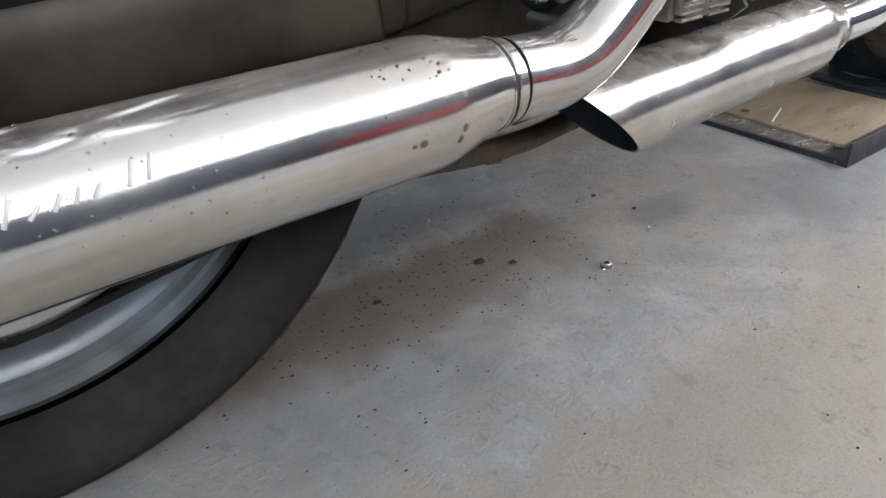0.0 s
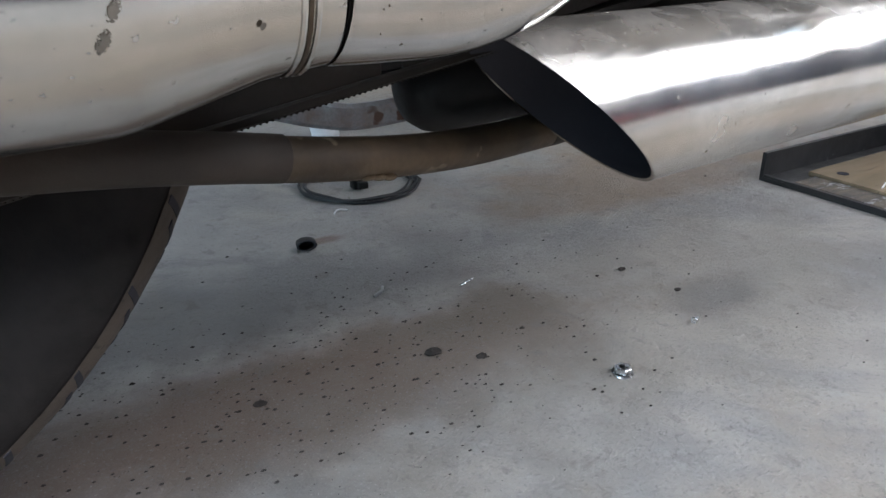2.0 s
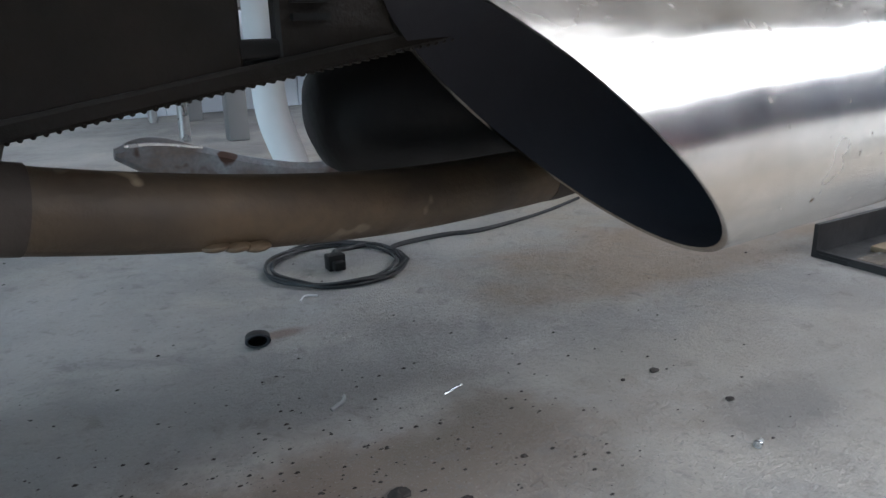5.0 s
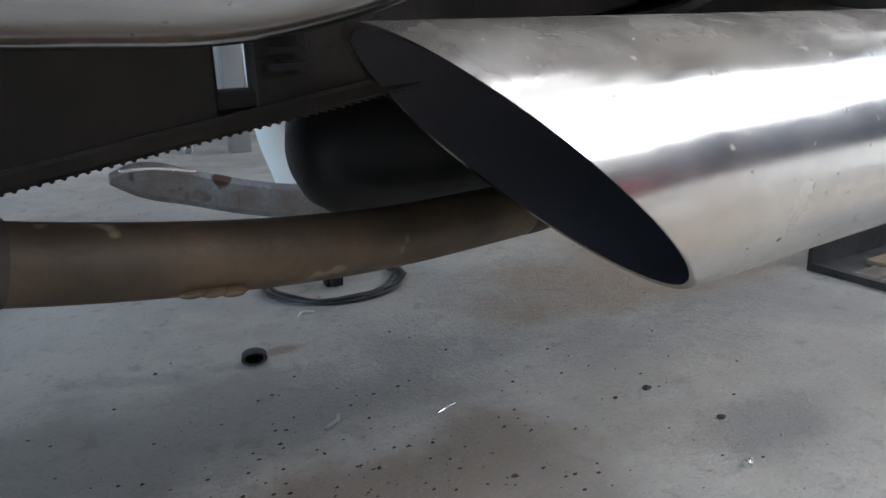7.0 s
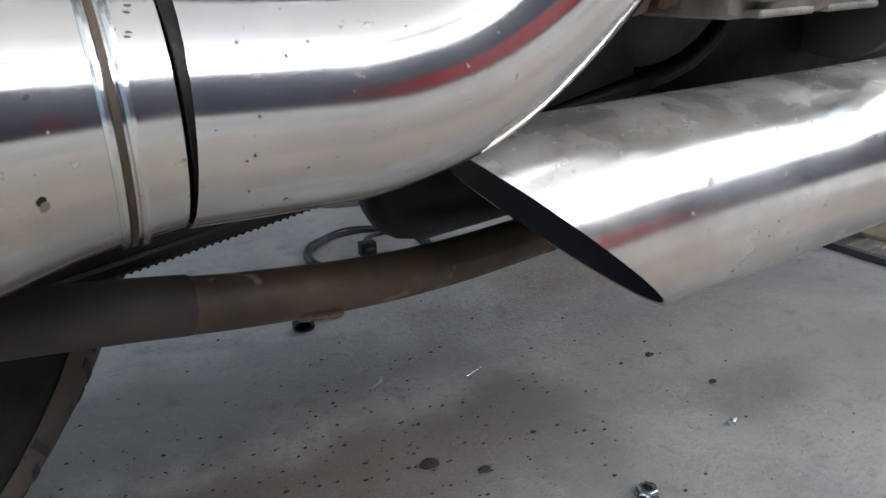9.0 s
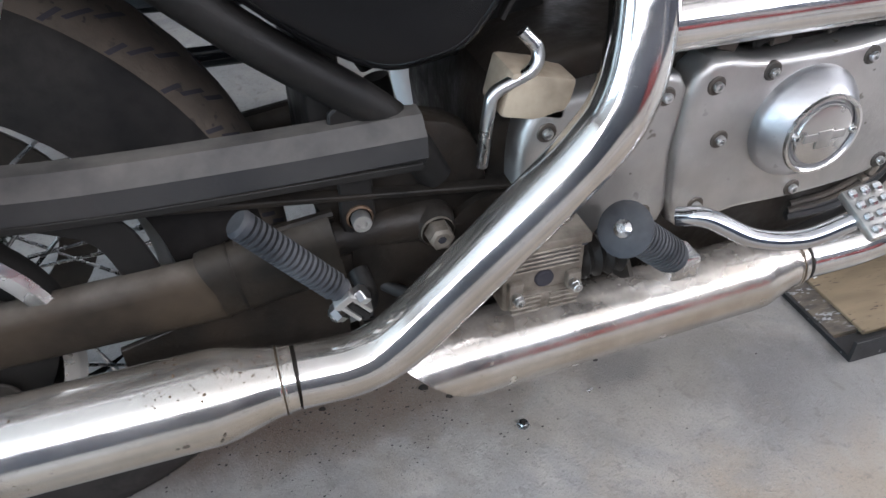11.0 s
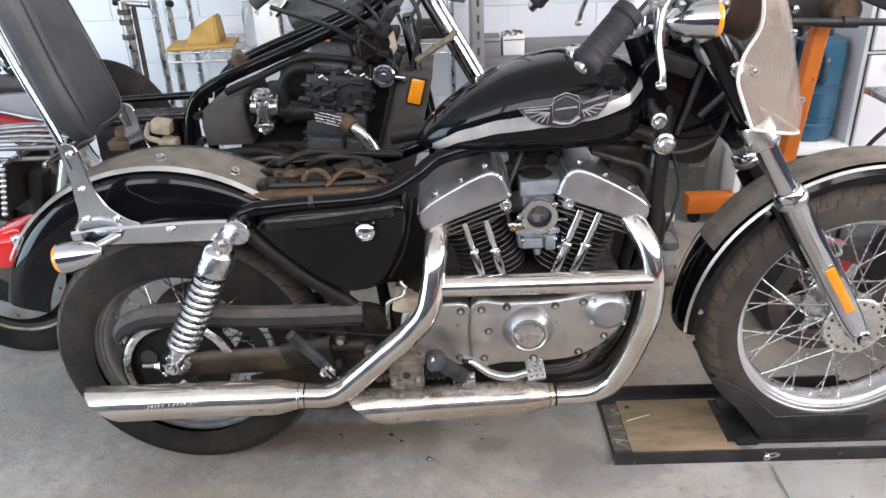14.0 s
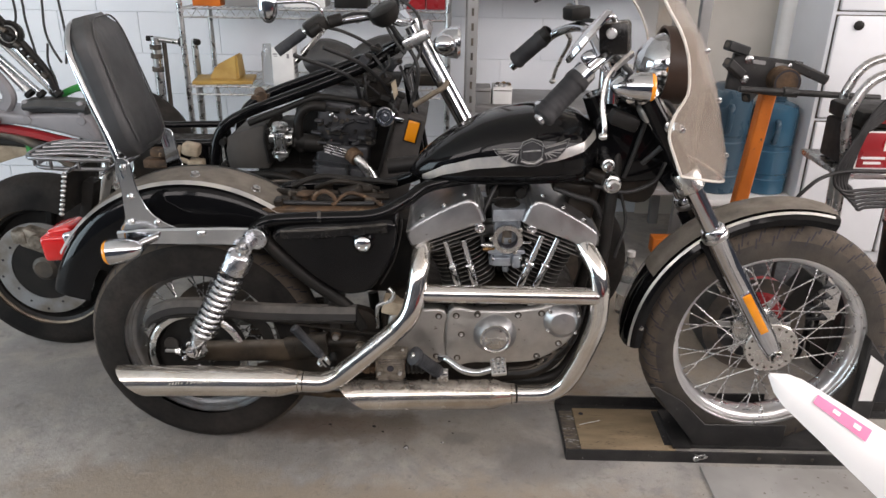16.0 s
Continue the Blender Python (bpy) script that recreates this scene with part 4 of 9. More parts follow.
for a in (30, 140, 215, 320):
    part("bolt", bolt(OC + Vector((0.044 * math.cos(radians(a)), -0.012, 0.044 * math.sin(radians(a)))), (0, -1, 0), 0.005, 0.006), CLIP, ocap)
for x, z in ((0.685, 0.45), (0.74, 0.455), (0.845, 0.455), (0.905, 0.462), (0.70, 0.395), (0.69, 0.325), (0.80, 0.322), (0.90, 0.335), (0.955, 0.375), (0.985, 0.47), (0.64, 0.445), (0.635, 0.325), (0.53, 0.43)):
    part("screw_well", cyl((x, -0.1612 if x > 0.66 else -0.1562, z), (x, -0.150, z), 0.0095, n=14), DARKSTEEL, camcover)
    part("screw", bolt((x, -0.1605 if x > 0.66 else -0.1555, z), (0, -1, 0), 0.0048, 0.004), DULL, camcover)
# tappet blocks on the case
for x in (0.69, 0.74, 0.86, 0.905):
    part("tappet_guide", join(lathe(((0, 0.017), (0.02, 0.016), (0.022, 0.012), (0.045, 0.011)), (x, -0.105, 0.465), (0.04 if x < 0.8 else 0.1, 0, 1) if x > 0.8 else (-0.25, 0, 1), 16), box((x, -0.105, 0.467), (0.042, 0.04, 0.012), 0.002)), ALU, engine)


def cylinder(base, top, lean, label):
    c = part("cylinder", lathe(((0, 0.048), (0.20, 0.048)), base, Vector(top) - Vector(base), 28), FIN, engine, label)
    ax = (Vector(top) - Vector(base)).normalized()
    turn = aim(ax)
    rot = Matrix.Rotation(-lean, 3, "Y")
    n = 11
    for k in range(n):
        p = Vector(base) + ax * (0.018 + 0.0125 * k)
        w = 0.140 + 0.004 * math.sin(k)
        bm = box((0, 0, 0), (w, 0.155, 0.0028), 0.0)
        bmesh.ops.bevel(bm, geom=[e for e in bm.edges if abs(e.verts[0].co.z - e.verts[1].co.z) > 0.001], offset=0.045, segments=4, affect="EDGES", profile=0.5)
        bmesh.ops.transform(bm, matrix=Matrix.Translation(p) @ rot.to_4x4(), verts=bm.verts)
        f = part("fin", bm, FIN, c)
        bm = box((0, 0, 0), (w + 0.001, 0.1565, 0.0016), 0.0)
        bmesh.ops.bevel(bm, geom=[e for e in bm.edges if abs(e.verts[0].co.z - e.verts[1].co.z) > 0.001], offset=0.045, segments=4, affect="EDGES", profile=0.5)
        bmesh.ops.transform(bm, matrix=Matrix.Translation(p + ax * 0.0002) @ rot.to_4x4(), verts=bm.verts)
        part("fin_edge", bm, FIN_EDGE, c)
    # head fins, longer
    for k in range(3):
        p = Vector(base) + ax * (0.018 + 0.0125 * n + 0.002 + 0.011 * k)
        bm = box(p, (0.175, 0.19, 0.0045), 0.0015, rot, 1)
        part("head_fin", bm, FIN, c)
        part("head_fin_edge", box(p, (0.1765, 0.1915, 0.0018), 0.0, rot, 1), FIN_EDGE, c)
    p = Vector(base) + ax * (0.018 + 0.0125 * n + 0.040)
    inner = 1 if lean > 0 else -1

    def pillow(outline, steps):
        """Lofts an outline across the head; steps of (distance from the middle, size) round off its two faces."""
        bm = bmesh.new()
        cu, cv = sum(q[0] for q in outline) / len(outline), sum(q[1] for q in outline) / len(outline)
        rows = []
        for y, k in steps:
            rows.append([bm.verts.new((inner * (cu + (u - cu) * (1 - (1 - k) * 0.6)), y, cv + (v - cv) * k)) for u, v in outline])
        n_ = len(outline)
        for a_, b_ in zip(rows, rows[1:]):
            for i in range(n_):
                bm.faces.new((a_[i], a_[(i + 1) % n_], b_[(i + 1) % n_], b_[i]))
        bm.faces.new(rows[0][::-1])
        bm.faces.new(rows[-1])
        bmesh.ops.recalc_face_normals(bm, faces=bm.faces)
        bmesh.ops.transform(bm, matrix=Matrix.Translation(p - ax * 0.008) @ rot.to_4x4(), verts=bm.verts)
        return bm
    body = rounded([(-0.090, 0.0), (-0.101, 0.014), (-0.101, 0.030), (-0.090, 0.046), (-0.060, 0.057), (-0.010, 0.066), (0.045, 0.073), (0.080, 0.072), (0.096, 0.058), (0.100, 0.036), (0.099, 0.012), (0.092, 0.0), (0.0, 0.0)], 4)
    side = [(0.1045, 0.80), (0.1035, 0.90), (0.100, 0.96), (0.093, 0.99), (0.082, 1.0)]
    hb = part("rocker_box", pillow(body, [(-y, k) for y, k in side] + side[::-1]), ROCKER, engine, "smooth dull silver rocker box", 50)
    for v0, u0, u1 in ((0.043, -0.097, 0.1015), (0.055, 0.045, 0.0990), (0.0630, 0.052, 0.0930)):
        part("rocker_line", pillow([(u0, v0), (u0, v0 + 0.0012), (u1, v0 + 0.0012), (u1, v0)], [(-0.1042, 1.0), (0.1042, 1.0)]), ALU, hb)
    for su, sv, deep in ((-0.046, 0.050, 0.078), (0.014, 0.059, 0.078), (0.070, 0.062, 0.060)):
        at_ = p + ax * sv + rot @ Vector((inner * su, -deep, 0))
        part("bolt_pocket", cyl(at_ - ax * 0.010, at_ + ax * 0.0015, 0.012, n=16), DARKSTEEL, hb)
        part("rocker_bolt", bolt(at_, ax, 0.0065, 0.007), CLIP, hb)
    return c, ax, rot


LEAN = radians(21)
rc, rax, rrot = cylinder((0.728, -0.03, 0.488), (0.728 - math.sin(LEAN), -0.03, 0.488 + math.cos(LEAN)), LEAN, "black finned rear cylinder")
fc, fax, frot = cylinder((0.868, -0.03, 0.488), (0.868 + math.sin(LEAN), -0.03, 0.488 + math.cos(LEAN)), -LEAN, "black finned front cylinder")
for x in (0.740, 0.870):
    part("head_bolt", join(bolt((x, -0.127, 0.682), (0, -1, 0), 0.011, 0.010), cyl((x, -0.128, 0.682), (x, -0.08, 0.682), 0.009)), CLIP, engine, "bright head bolt")
for a, b in (((0.652, 0.643), (0.693, 0.50)), ((0.698, 0.648), (0.738, 0.50)), ((0.898, 0.664), (0.842, 0.50)), ((0.938, 0.657), (0.882, 0.50))):
    a, b = Vector((a[0], -0.122, a[1])), Vector((b[0], -0.118, b[1]))
    d = (b - a).normalized()
    pr = part("pushrod_tube", join(cyl(a, b, 0.0085, n=16), cyl(a.lerp(b, 0.45), b, 0.0115, n=16), lathe(((0, 0.0115), (0.003, 0.014), (0.008, 0.014), (0.011, 0.0115)), a.lerp(b, 0.45), d, 16)), CHROME, engine, "chrome pushrod tube")

part("far_side_cover", join(box((0.80, 0.075, 0.585), (0.20, 0.05, 0.22), 0.02), box((0.80, 0.04, 0.50), (0.16, 0.06, 0.06), 0.01)), SATIN, engine, "black cover on the far side")
part("battery_case", box((0.50, 0.04, 0.555), (0.17, 0.12, 0.22), 0.01), SATIN, bike, "black battery case behind the oil tank")
# carburettor, air cleaner taken off
CB = Vector((0.810, -0.10, 0.655))
carb = part("carburettor", join(box(CB + Vector((0, 0.02, 0.035)), (0.07, 0.06, 0.05), 0.008), box(CB + Vector((0, 0.03, -0.01)), (0.06, 0.07, 0.09), 0.008), lathe(((0, 0.027), (0.0, 0.036), (-0.012, 0.036), (-0.016, 0.032), (-0.05, 0.032)), CB + Vector((0, -0.03, 0)), (0, -1, 0), 28),
            box(CB + Vector((-0.005, 0.02, -0.07)), (0.075, 0.055, 0.035), 0.008), box(CB + Vector((0.0, 0.0, -0.045)), (0.095, 0.02, 0.014), 0.004)), CARBMETAL, engine, "bright grey cast carburettor with open throat")
part("throat", lathe(((-0.022, 0.027), (0.02, 0.024), (0.02, 0.0)), CB + Vector((0, -0.008, 0)), (0, 1, 0), 24), BORE, carb, "dark carburettor bore")
part("slide", join(box(CB + Vector((0, -0.004, 0.010)), (0.024, 0.008, 0.034), 0.003), box(CB + Vector((-0.010, -0.006, -0.012)), (0.006, 0.010, 0.018), 0.002), box(CB + Vector((0.008, -0.006, -0.016)), (0.008, 0.008, 0.010), 0.002)), DIRTYALU, carb, "grey throttle slide in the bore")
for a in (40, 180, 300):
    part("flange_ear", cyl(CB + Vector((0.040 * math.cos(radians(a)), -0.037, 0.040 * math.sin(radians(a)))), CB + Vector((0.040 * math.cos(radians(a)), -0.026, 0.040 * math.sin(radians(a)))), 0.0065, n=14), ALUP, carb)
part("bowl_plate", join(box(CB + Vector((-0.012, -0.012, -0.068)), (0.046, 0.02, 0.024), 0.004), box(CB + Vector((0.026, -0.014, -0.066)), (0.022, 0.024, 0.034), 0.004), cyl(CB + Vector((0.0, -0.006, -0.085)), CB + Vector((0.0, -0.006, -0.100)), 0.008, n=6)), CARBMETAL, carb, "cast float bowl")
for du, dv in ((0.036, -0.056), (0.044, -0.074), (0.052, -0.060), (-0.034, -0.058)):
    part("idle_screw", cyl(CB + Vector((du, -0.030, dv)), CB + Vector((du, -0.008, dv)), 0.0042, n=8), CLIP, carb)
part("side_stub", cyl(CB + Vector((-0.066, -0.012, -0.026)), CB + Vector((-0.030, -0.012, -0.026)), 0.006, n=12), CLIP, carb)
part("cable_end", cyl(CB + Vector((0.036, -0.018, -0.014)), CB + Vector((0.062, -0.018, -0.014)), 0.004, n=10), CLIP, carb)
part("cast_housing", plate([(CB.x - 0.040, CB.z + 0.040), (CB.x + 0.040, CB.z + 0.044), (CB.x + 0.043, CB.z + 0.078), (CB.x - 0.040, CB.z + 0.074)], CB.y - 0.022, CB.y + 0.03, 0.006, 2), CARBMETAL, carb, "blue-grey cast housing")
part("throat_rim", lathe(((0.0, 0.026), (0.006, 0.026), (0.006, 0.038), (0.0, 0.038), (0.0, 0.026)), CB + Vector((0, -0.031, 0)), (0, -1, 0), 28), ALUP, carb)
part("carb_top", lathe(((0, 0.036), (0.012, 0.037), (0.016, 0.034), (0.02, 0.028), (0.02, 0)), CB + Vector((0, 0.02, 0.06)), (0, 0, 1), 24), SATIN, carb, "dark diaphragm cover")
part("fuel_hose", tube([CB + Vector((-0.035, 0.0, -0.02)), CB + Vector((-0.06, -0.01, -0.02)), CB + Vector((-0.065, 0.0, 0.04)), CB + Vector((-0.03, 0.04, 0.12))], 0.005), CABLE, carb)
part("brass_fitting", join(cyl(CB + Vector((-0.060, -0.01, -0.038)), CB + Vector((-0.03, -0.005, -0.038)), 0.0042), cyl(CB + Vector((-0.054, -0.009, -0.038)), CB + Vector((-0.046, -0.008, -0.038)), 0.0062, n=6)), BRASS, carb)
part("intake_manifold", tube([(0.75, 0, 0.63), (0.812, -0.02, 0.65), (0.88, 0, 0.63)], 0.024), ALU, engine)
part("ignition_coil", join(box((0.812, 0.02, 0.752), (0.11, 0.10, 0.045), 0.008), cyl((0.775, -0.05, 0.748), (0.775, 0.0, 0.748), 0.014), cyl((0.845, -0.05, 0.748), (0.845, 0.0, 0.748), 0.014)), SATIN, engine, "black ignition coil under the tank")
part("horn_bracket", join(box((1.005, 0.0, 0.725), (0.075, 0.09, 0.10), 0.012, R(0, 12, 0)), box((0.975, -0.02, 0.765), (0.10, 0.07, 0.03), 0.008, R(0, 8, 0))), GREASY, engine, "grimy bracket ahead of the front head")
part("top_hose", tube([(0.93, -0.05, 0.765), (0.98, -0.07, 0.752), (1.03, -0.07, 0.735), (1.055, -0.06, 0.69)], 0.007), CABLE, engine)
# clutter between crankcase and pipe
wrn = random.Random(8)
for k in range(8):
    o = wrn.uniform(-0.012, 0.012)
    part("wire", tube([(0.83, -0.135, 0.270 + o), (0.88, -0.140 + o * 0.4, 0.278 + o * 0.8), (0.925, -0.140, 0.300 + o * 1.3), (0.955, -0.140 - o * 0.4, 0.335 + o), (0.985, -0.135, 0.372 + o * 1.2), (1.0, -0.12, 0.41 + o)], wrn.uniform(0.0025, 0.0055), 6, 8), wrn.choice((CABLE, CABLE, CABLE, DARKSTEEL)), engine)
for k in range(12):
    x = wrn.uniform(0.90, 0.985)
    part("clip", box((x, -0.142, 0.285 + (x - 0.88) * 0.9 + wrn.uniform(-0.012, 0.016)), (wrn.uniform(0.006, 0.02), 0.012, wrn.uniform(0.004, 0.010)), 0.0015, R(0, wrn.uniform(-60, -10), 0), 1), wrn.choice((DARKSTEEL, SATIN, DIRTYALU)), engine)
for k in range(20):
    x = 0.63 + 0.018 * k
    part("lifter_block", box((x, -0.128, 0.484 + wrn.uniform(-0.006, 0.010)), (wrn.uniform(0.010, 0.024), 0.03, wrn.uniform(0.010, 0.026)), 0.002, R(0, wrn.uniform(-25, 25), 0), 1), wrn.choice((DARKSTEEL, GREASY, DIRTYALU, ALU, SATIN)), engine)
for pts, r in (([(0.66, -0.10, 0.50), (0.72, -0.12, 0.478), (0.80, -0.12, 0.480), (0.9, -0.12, 0.476), (0.98, -0.1, 0.50)], 0.006), ([(0.96, -0.11, 0.33), (1.0, -0.12, 0.36), (1.02, -0.10, 0.43)], 0.006), ([(0.90, -0.12, 0.30), (0.97, -0.12, 0.31), (1.01, -0.11, 0.38), (1.03, -0.1, 0.48)], 0.005)):
    part("oil_line", tube(pts, r), CABLE, engine)

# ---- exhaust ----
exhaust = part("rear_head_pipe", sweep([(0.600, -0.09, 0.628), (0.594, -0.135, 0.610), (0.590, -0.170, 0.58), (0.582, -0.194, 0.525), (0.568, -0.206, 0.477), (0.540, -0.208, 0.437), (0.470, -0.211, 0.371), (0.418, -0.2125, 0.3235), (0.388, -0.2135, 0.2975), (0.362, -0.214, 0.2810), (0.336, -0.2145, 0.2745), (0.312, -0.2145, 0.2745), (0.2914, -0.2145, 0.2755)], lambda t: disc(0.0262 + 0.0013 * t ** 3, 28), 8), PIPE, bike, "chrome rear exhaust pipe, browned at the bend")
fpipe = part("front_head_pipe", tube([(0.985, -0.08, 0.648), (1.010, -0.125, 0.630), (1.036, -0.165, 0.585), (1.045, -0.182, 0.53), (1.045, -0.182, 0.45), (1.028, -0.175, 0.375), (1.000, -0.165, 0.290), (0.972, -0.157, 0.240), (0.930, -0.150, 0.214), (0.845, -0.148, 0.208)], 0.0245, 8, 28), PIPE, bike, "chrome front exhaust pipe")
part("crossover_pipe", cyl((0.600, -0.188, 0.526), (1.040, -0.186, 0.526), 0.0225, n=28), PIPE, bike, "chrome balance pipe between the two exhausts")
for p, q in ((exhaust, ((0.601, -0.08, 0.630), (0.597, -0.115, 0.619))), (fpipe, ((0.982, -0.07, 0.650), (1.0, -0.105, 0.637)))):
    part("port_flange", cyl(q[0], q[1], 0.030, n=24), DARKSTEEL, p)


def muffler(ring_at, tip_at, slash, r, name_label, metal):
    """Slash-cut muffler from its ring to the middle of its mouth: collar, cone, straight body, dark inside.
    slash: how far the mouth's top reaches behind its middle, per metre of height."""
    n = 48
    a_, t_ = Vector(ring_at), Vector(tip_at)

    def ring(bm, x, rr, sh=0.0):
        c = a_.lerp(t_, (x - a_.x) / (t_.x - a_.x))
        return [bm.verts.new((x - sh * rr * math.sin(2 * math.pi * k / n), c.y + rr * math.cos(2 * math.pi * k / n), c.z + rr * math.sin(2 * math.pi * k / n))) for k in range(n)]

    def skin(bm, rows):
        for a, b in zip(rows, rows[1:]):
            for k in range(n):
                bm.faces.new((a[k], a[(k + 1) % n], b[(k + 1) % n], b[k]))
    x0 = a_.x
    bm = bmesh.new()
    st = [(x0, 0.0245, 0), (x0 - 0.001, 0.0275, 0), (x0 - 0.013, 0.0286, 0), (x0 - 0.022, 0.0300, 0), (x0 - 0.056, r - 0.0012, 0), (x0 - 0.062, r - 0.0003, 0), (x0 - 0.070, r, 0)]
    for k in range(1, 11):
        st.append((x0 - 0.070 + (t_.x - x0 + 0.070) * k / 10, r, slash * max(0, (k - 5) / 5)))
    st.append((t_.x + 0.0005, r - 0.0016, slash))
    skin(bm, [ring(bm, *s) for s in st])
    mu = part("muffler", bm, metal, bike, name_label, 25)
    bm = bmesh.new()
    rows = [ring(bm, t_.x + 0.0006, r - 0.0017, slash), ring(bm, t_.x + 0.06, r - 0.0024, slash * 0.5), ring(bm, t_.x + 0.14, r - 0.004, 0)]
    skin(bm, rows)
    bm.faces.new(rows[-1])
    part("bore", bm, BORE, mu, "sooty black bore")
    axis_d = a_ - t_
    for off in (0.0150, 0.0110):
        part("collar", lathe(((0, 0.0276), (0.0003, 0.0293), (0.0010, 0.0297), (0.0018, 0.0293), (0.002, 0.0276)), a_.lerp(t_, off / (a_ - t_).length), axis_d, 40), metal, mu, "thin chrome bead")
    part("browned_line", lathe(((0, 0.0276), (0, 0.0293), (0.0012, 0.0293), (0.0016, 0.0276)), a_.lerp(t_, 0.0128 / (a_ - t_).length), axis_d, 40), HEAT, mu, "thin heat-browned line")
    part("joint_gap", lathe(((0, 0.0272), (0.0006, 0.0256), (0.0048, 0.0254), (0.0048, 0.0)), a_ + Vector((-0.0004, 0, 0)), axis_d, 32), GREASY, mu, "dark open joint")
    return mu


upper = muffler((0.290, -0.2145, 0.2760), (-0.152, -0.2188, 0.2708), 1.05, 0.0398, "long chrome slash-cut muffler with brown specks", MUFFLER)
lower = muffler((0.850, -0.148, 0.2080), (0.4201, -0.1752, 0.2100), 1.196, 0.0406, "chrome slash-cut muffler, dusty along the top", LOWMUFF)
# dried smears on the outer side and rust specks along the top
def on_muffler(x, a, off=0.0003):
    """A point on the upper muffler's skin; a: angle round its axis, 180 degrees faces outward."""
    f = (x - 0.290) / (-0.152 - 0.290)
    d = 0.290 - x
    r = 0.0286 if d < 0.013 else 0.0286 + (0.0398 - 0.0286) * min(1, (d - 0.013) / 0.046)
    return Vector((x, -0.2145 - 0.0041 * f + (r + off) * math.cos(a), 0.2760 - 0.0050 * f + (r + off) * math.sin(a)))


def spot_on(bm, x, a, rx, ry, rn, n=10, turn=0.0):
    mid = bm.verts.new(on_muffler(x, a, 0.0003))
    rim = []
    for k in range(n):
        q = 2 * math.pi * k / n
        m = rn.uniform(0.65, 1.25)
        u, v = rx * math.cos(q) * m, ry * math.sin(q) * m
        u, v = u * math.cos(turn) - v * math.sin(turn), u * math.sin(turn) + v * math.cos(turn)
        rim.append(bm.verts.new(on_muffler(x + u, a + v / 0.037, 0.0002)))
    for k in range(n):
        bm.faces.new((mid, rim[k], rim[(k + 1) % n]))


srn = random.Random(21)
for x, a, rx, ry, tn in ((0.2283, 185.5, 0.0013, 0.0028, 0.5), (0.2252, 195, 0.0015, 0.0030, 0.5), (0.1985, 188, 0.0034, 0.0026, -0.2), (0.1925, 188, 0.0018, 0.0014, 0.1), (0.2640, 200, 0.0008, 0.0013, 0.3)):
    bm = bmesh.new()
    for k in range(150):
        q, d = srn.uniform(0, 6.28), srn.random() ** 0.7
        u, v = rx * d * math.cos(q), ry * d * math.sin(q)
        u, v = u * math.cos(tn) - v * math.sin(tn), u * math.sin(tn) + v * math.cos(tn)
        w = srn.uniform(0.0002, 0.0006) * (1.25 - d)
        spot_on(bm, x + u, radians(a) + v / 0.0398, w, w, srn, 7)
    tagged(part("smear", bm, SMEAR, upper, "dried grey-brown smear of fine dabs"), kind="stuff")
bm = bmesh.new()
for k in range(230):
    x = 0.286 - (0.11 if k < 150 else 0.40) * srn.random() ** 1.3
    w = srn.uniform(0.0002, 0.0006) + (0.0005 if srn.random() < 0.10 else 0)
    spot_on(bm, x, radians(srn.gauss(100, 24)), w * srn.uniform(1, 1.8), w, srn, 7, srn.uniform(0, 3))
tagged(part("rust_specks", bm, RUSTSPECK, upper, "scattered brown rust specks"), kind="stuff")
# worn raised script on the muffler, as plain slanted bars
x = -0.048
for k, (wide, tall) in enumerate(((4, 5), (3, 6), (4, 5), (3, 8), (4, 5), (5, 10), (5, 5), (4, 6), (3, 6), (4, 5), (4, 10), (4, 10))):
    w, h, a = wide / 950, tall / 950, radians(163 - 0.8 * k)
    part("script_bar", tube([on_muffler(x + w * q, a - h * q / 0.0398, 0.0003) for q in (0.0, 0.5, 1.0)], 0.0011, 3, 6), SCRIPT, upper)
    x += w + 0.0042 + (0.006 if k in (4, 9) else 0)
part("mount_bracket", sweep([(0.62, -0.11, 0.27), (0.62, -0.15, 0.265), (0.62, -0.17, 0.28)], rect(0.004, 0.03), 4), DARKSTEEL, lower)
# browned bracket tube below the mufflers
TUBE = [(x, -0.154 + 0.185 * (x - 0.30), z - 0.012) for x, z in ((0.12, 0.2445), (0.18, 0.2360), (0.23, 0.2283), (0.27, 0.2205), (0.31, 0.2115), (0.35, 0.2045), (0.39, 0.2000), (0.43, 0.1985), (0.47, 0.1990), (0.56, 0.206))]
bracket = part("support_tube", tube(TUBE, 0.0095, 8, 24), HEAT, bike, "heat-browned exhaust support tube")
# dark overlay on the right end paints in the shade there
part("sooty_end", tube([(0.452, TUBE[8][1] - 0.0035, 0.1866)] + TUBE[8:], 0.0099, 8, 24), SLEEVE, bracket, "end coloured darker for the shade there")
part("sleeve", tube(TUBE[:4] + [(0.295, -0.1549, 0.2030)], 0.0099, 8, 24), SLEEVE, bracket, "dark browned sleeve")
part("weld_bead", join(*[ball((0.334 + 0.005 * k, -0.1535, 0.1878 - 0.0008 * k), (0.0036, 0.003, 0.0014), 10) for k in range(3)]), HEAT, bracket, "lumpy weld bead")

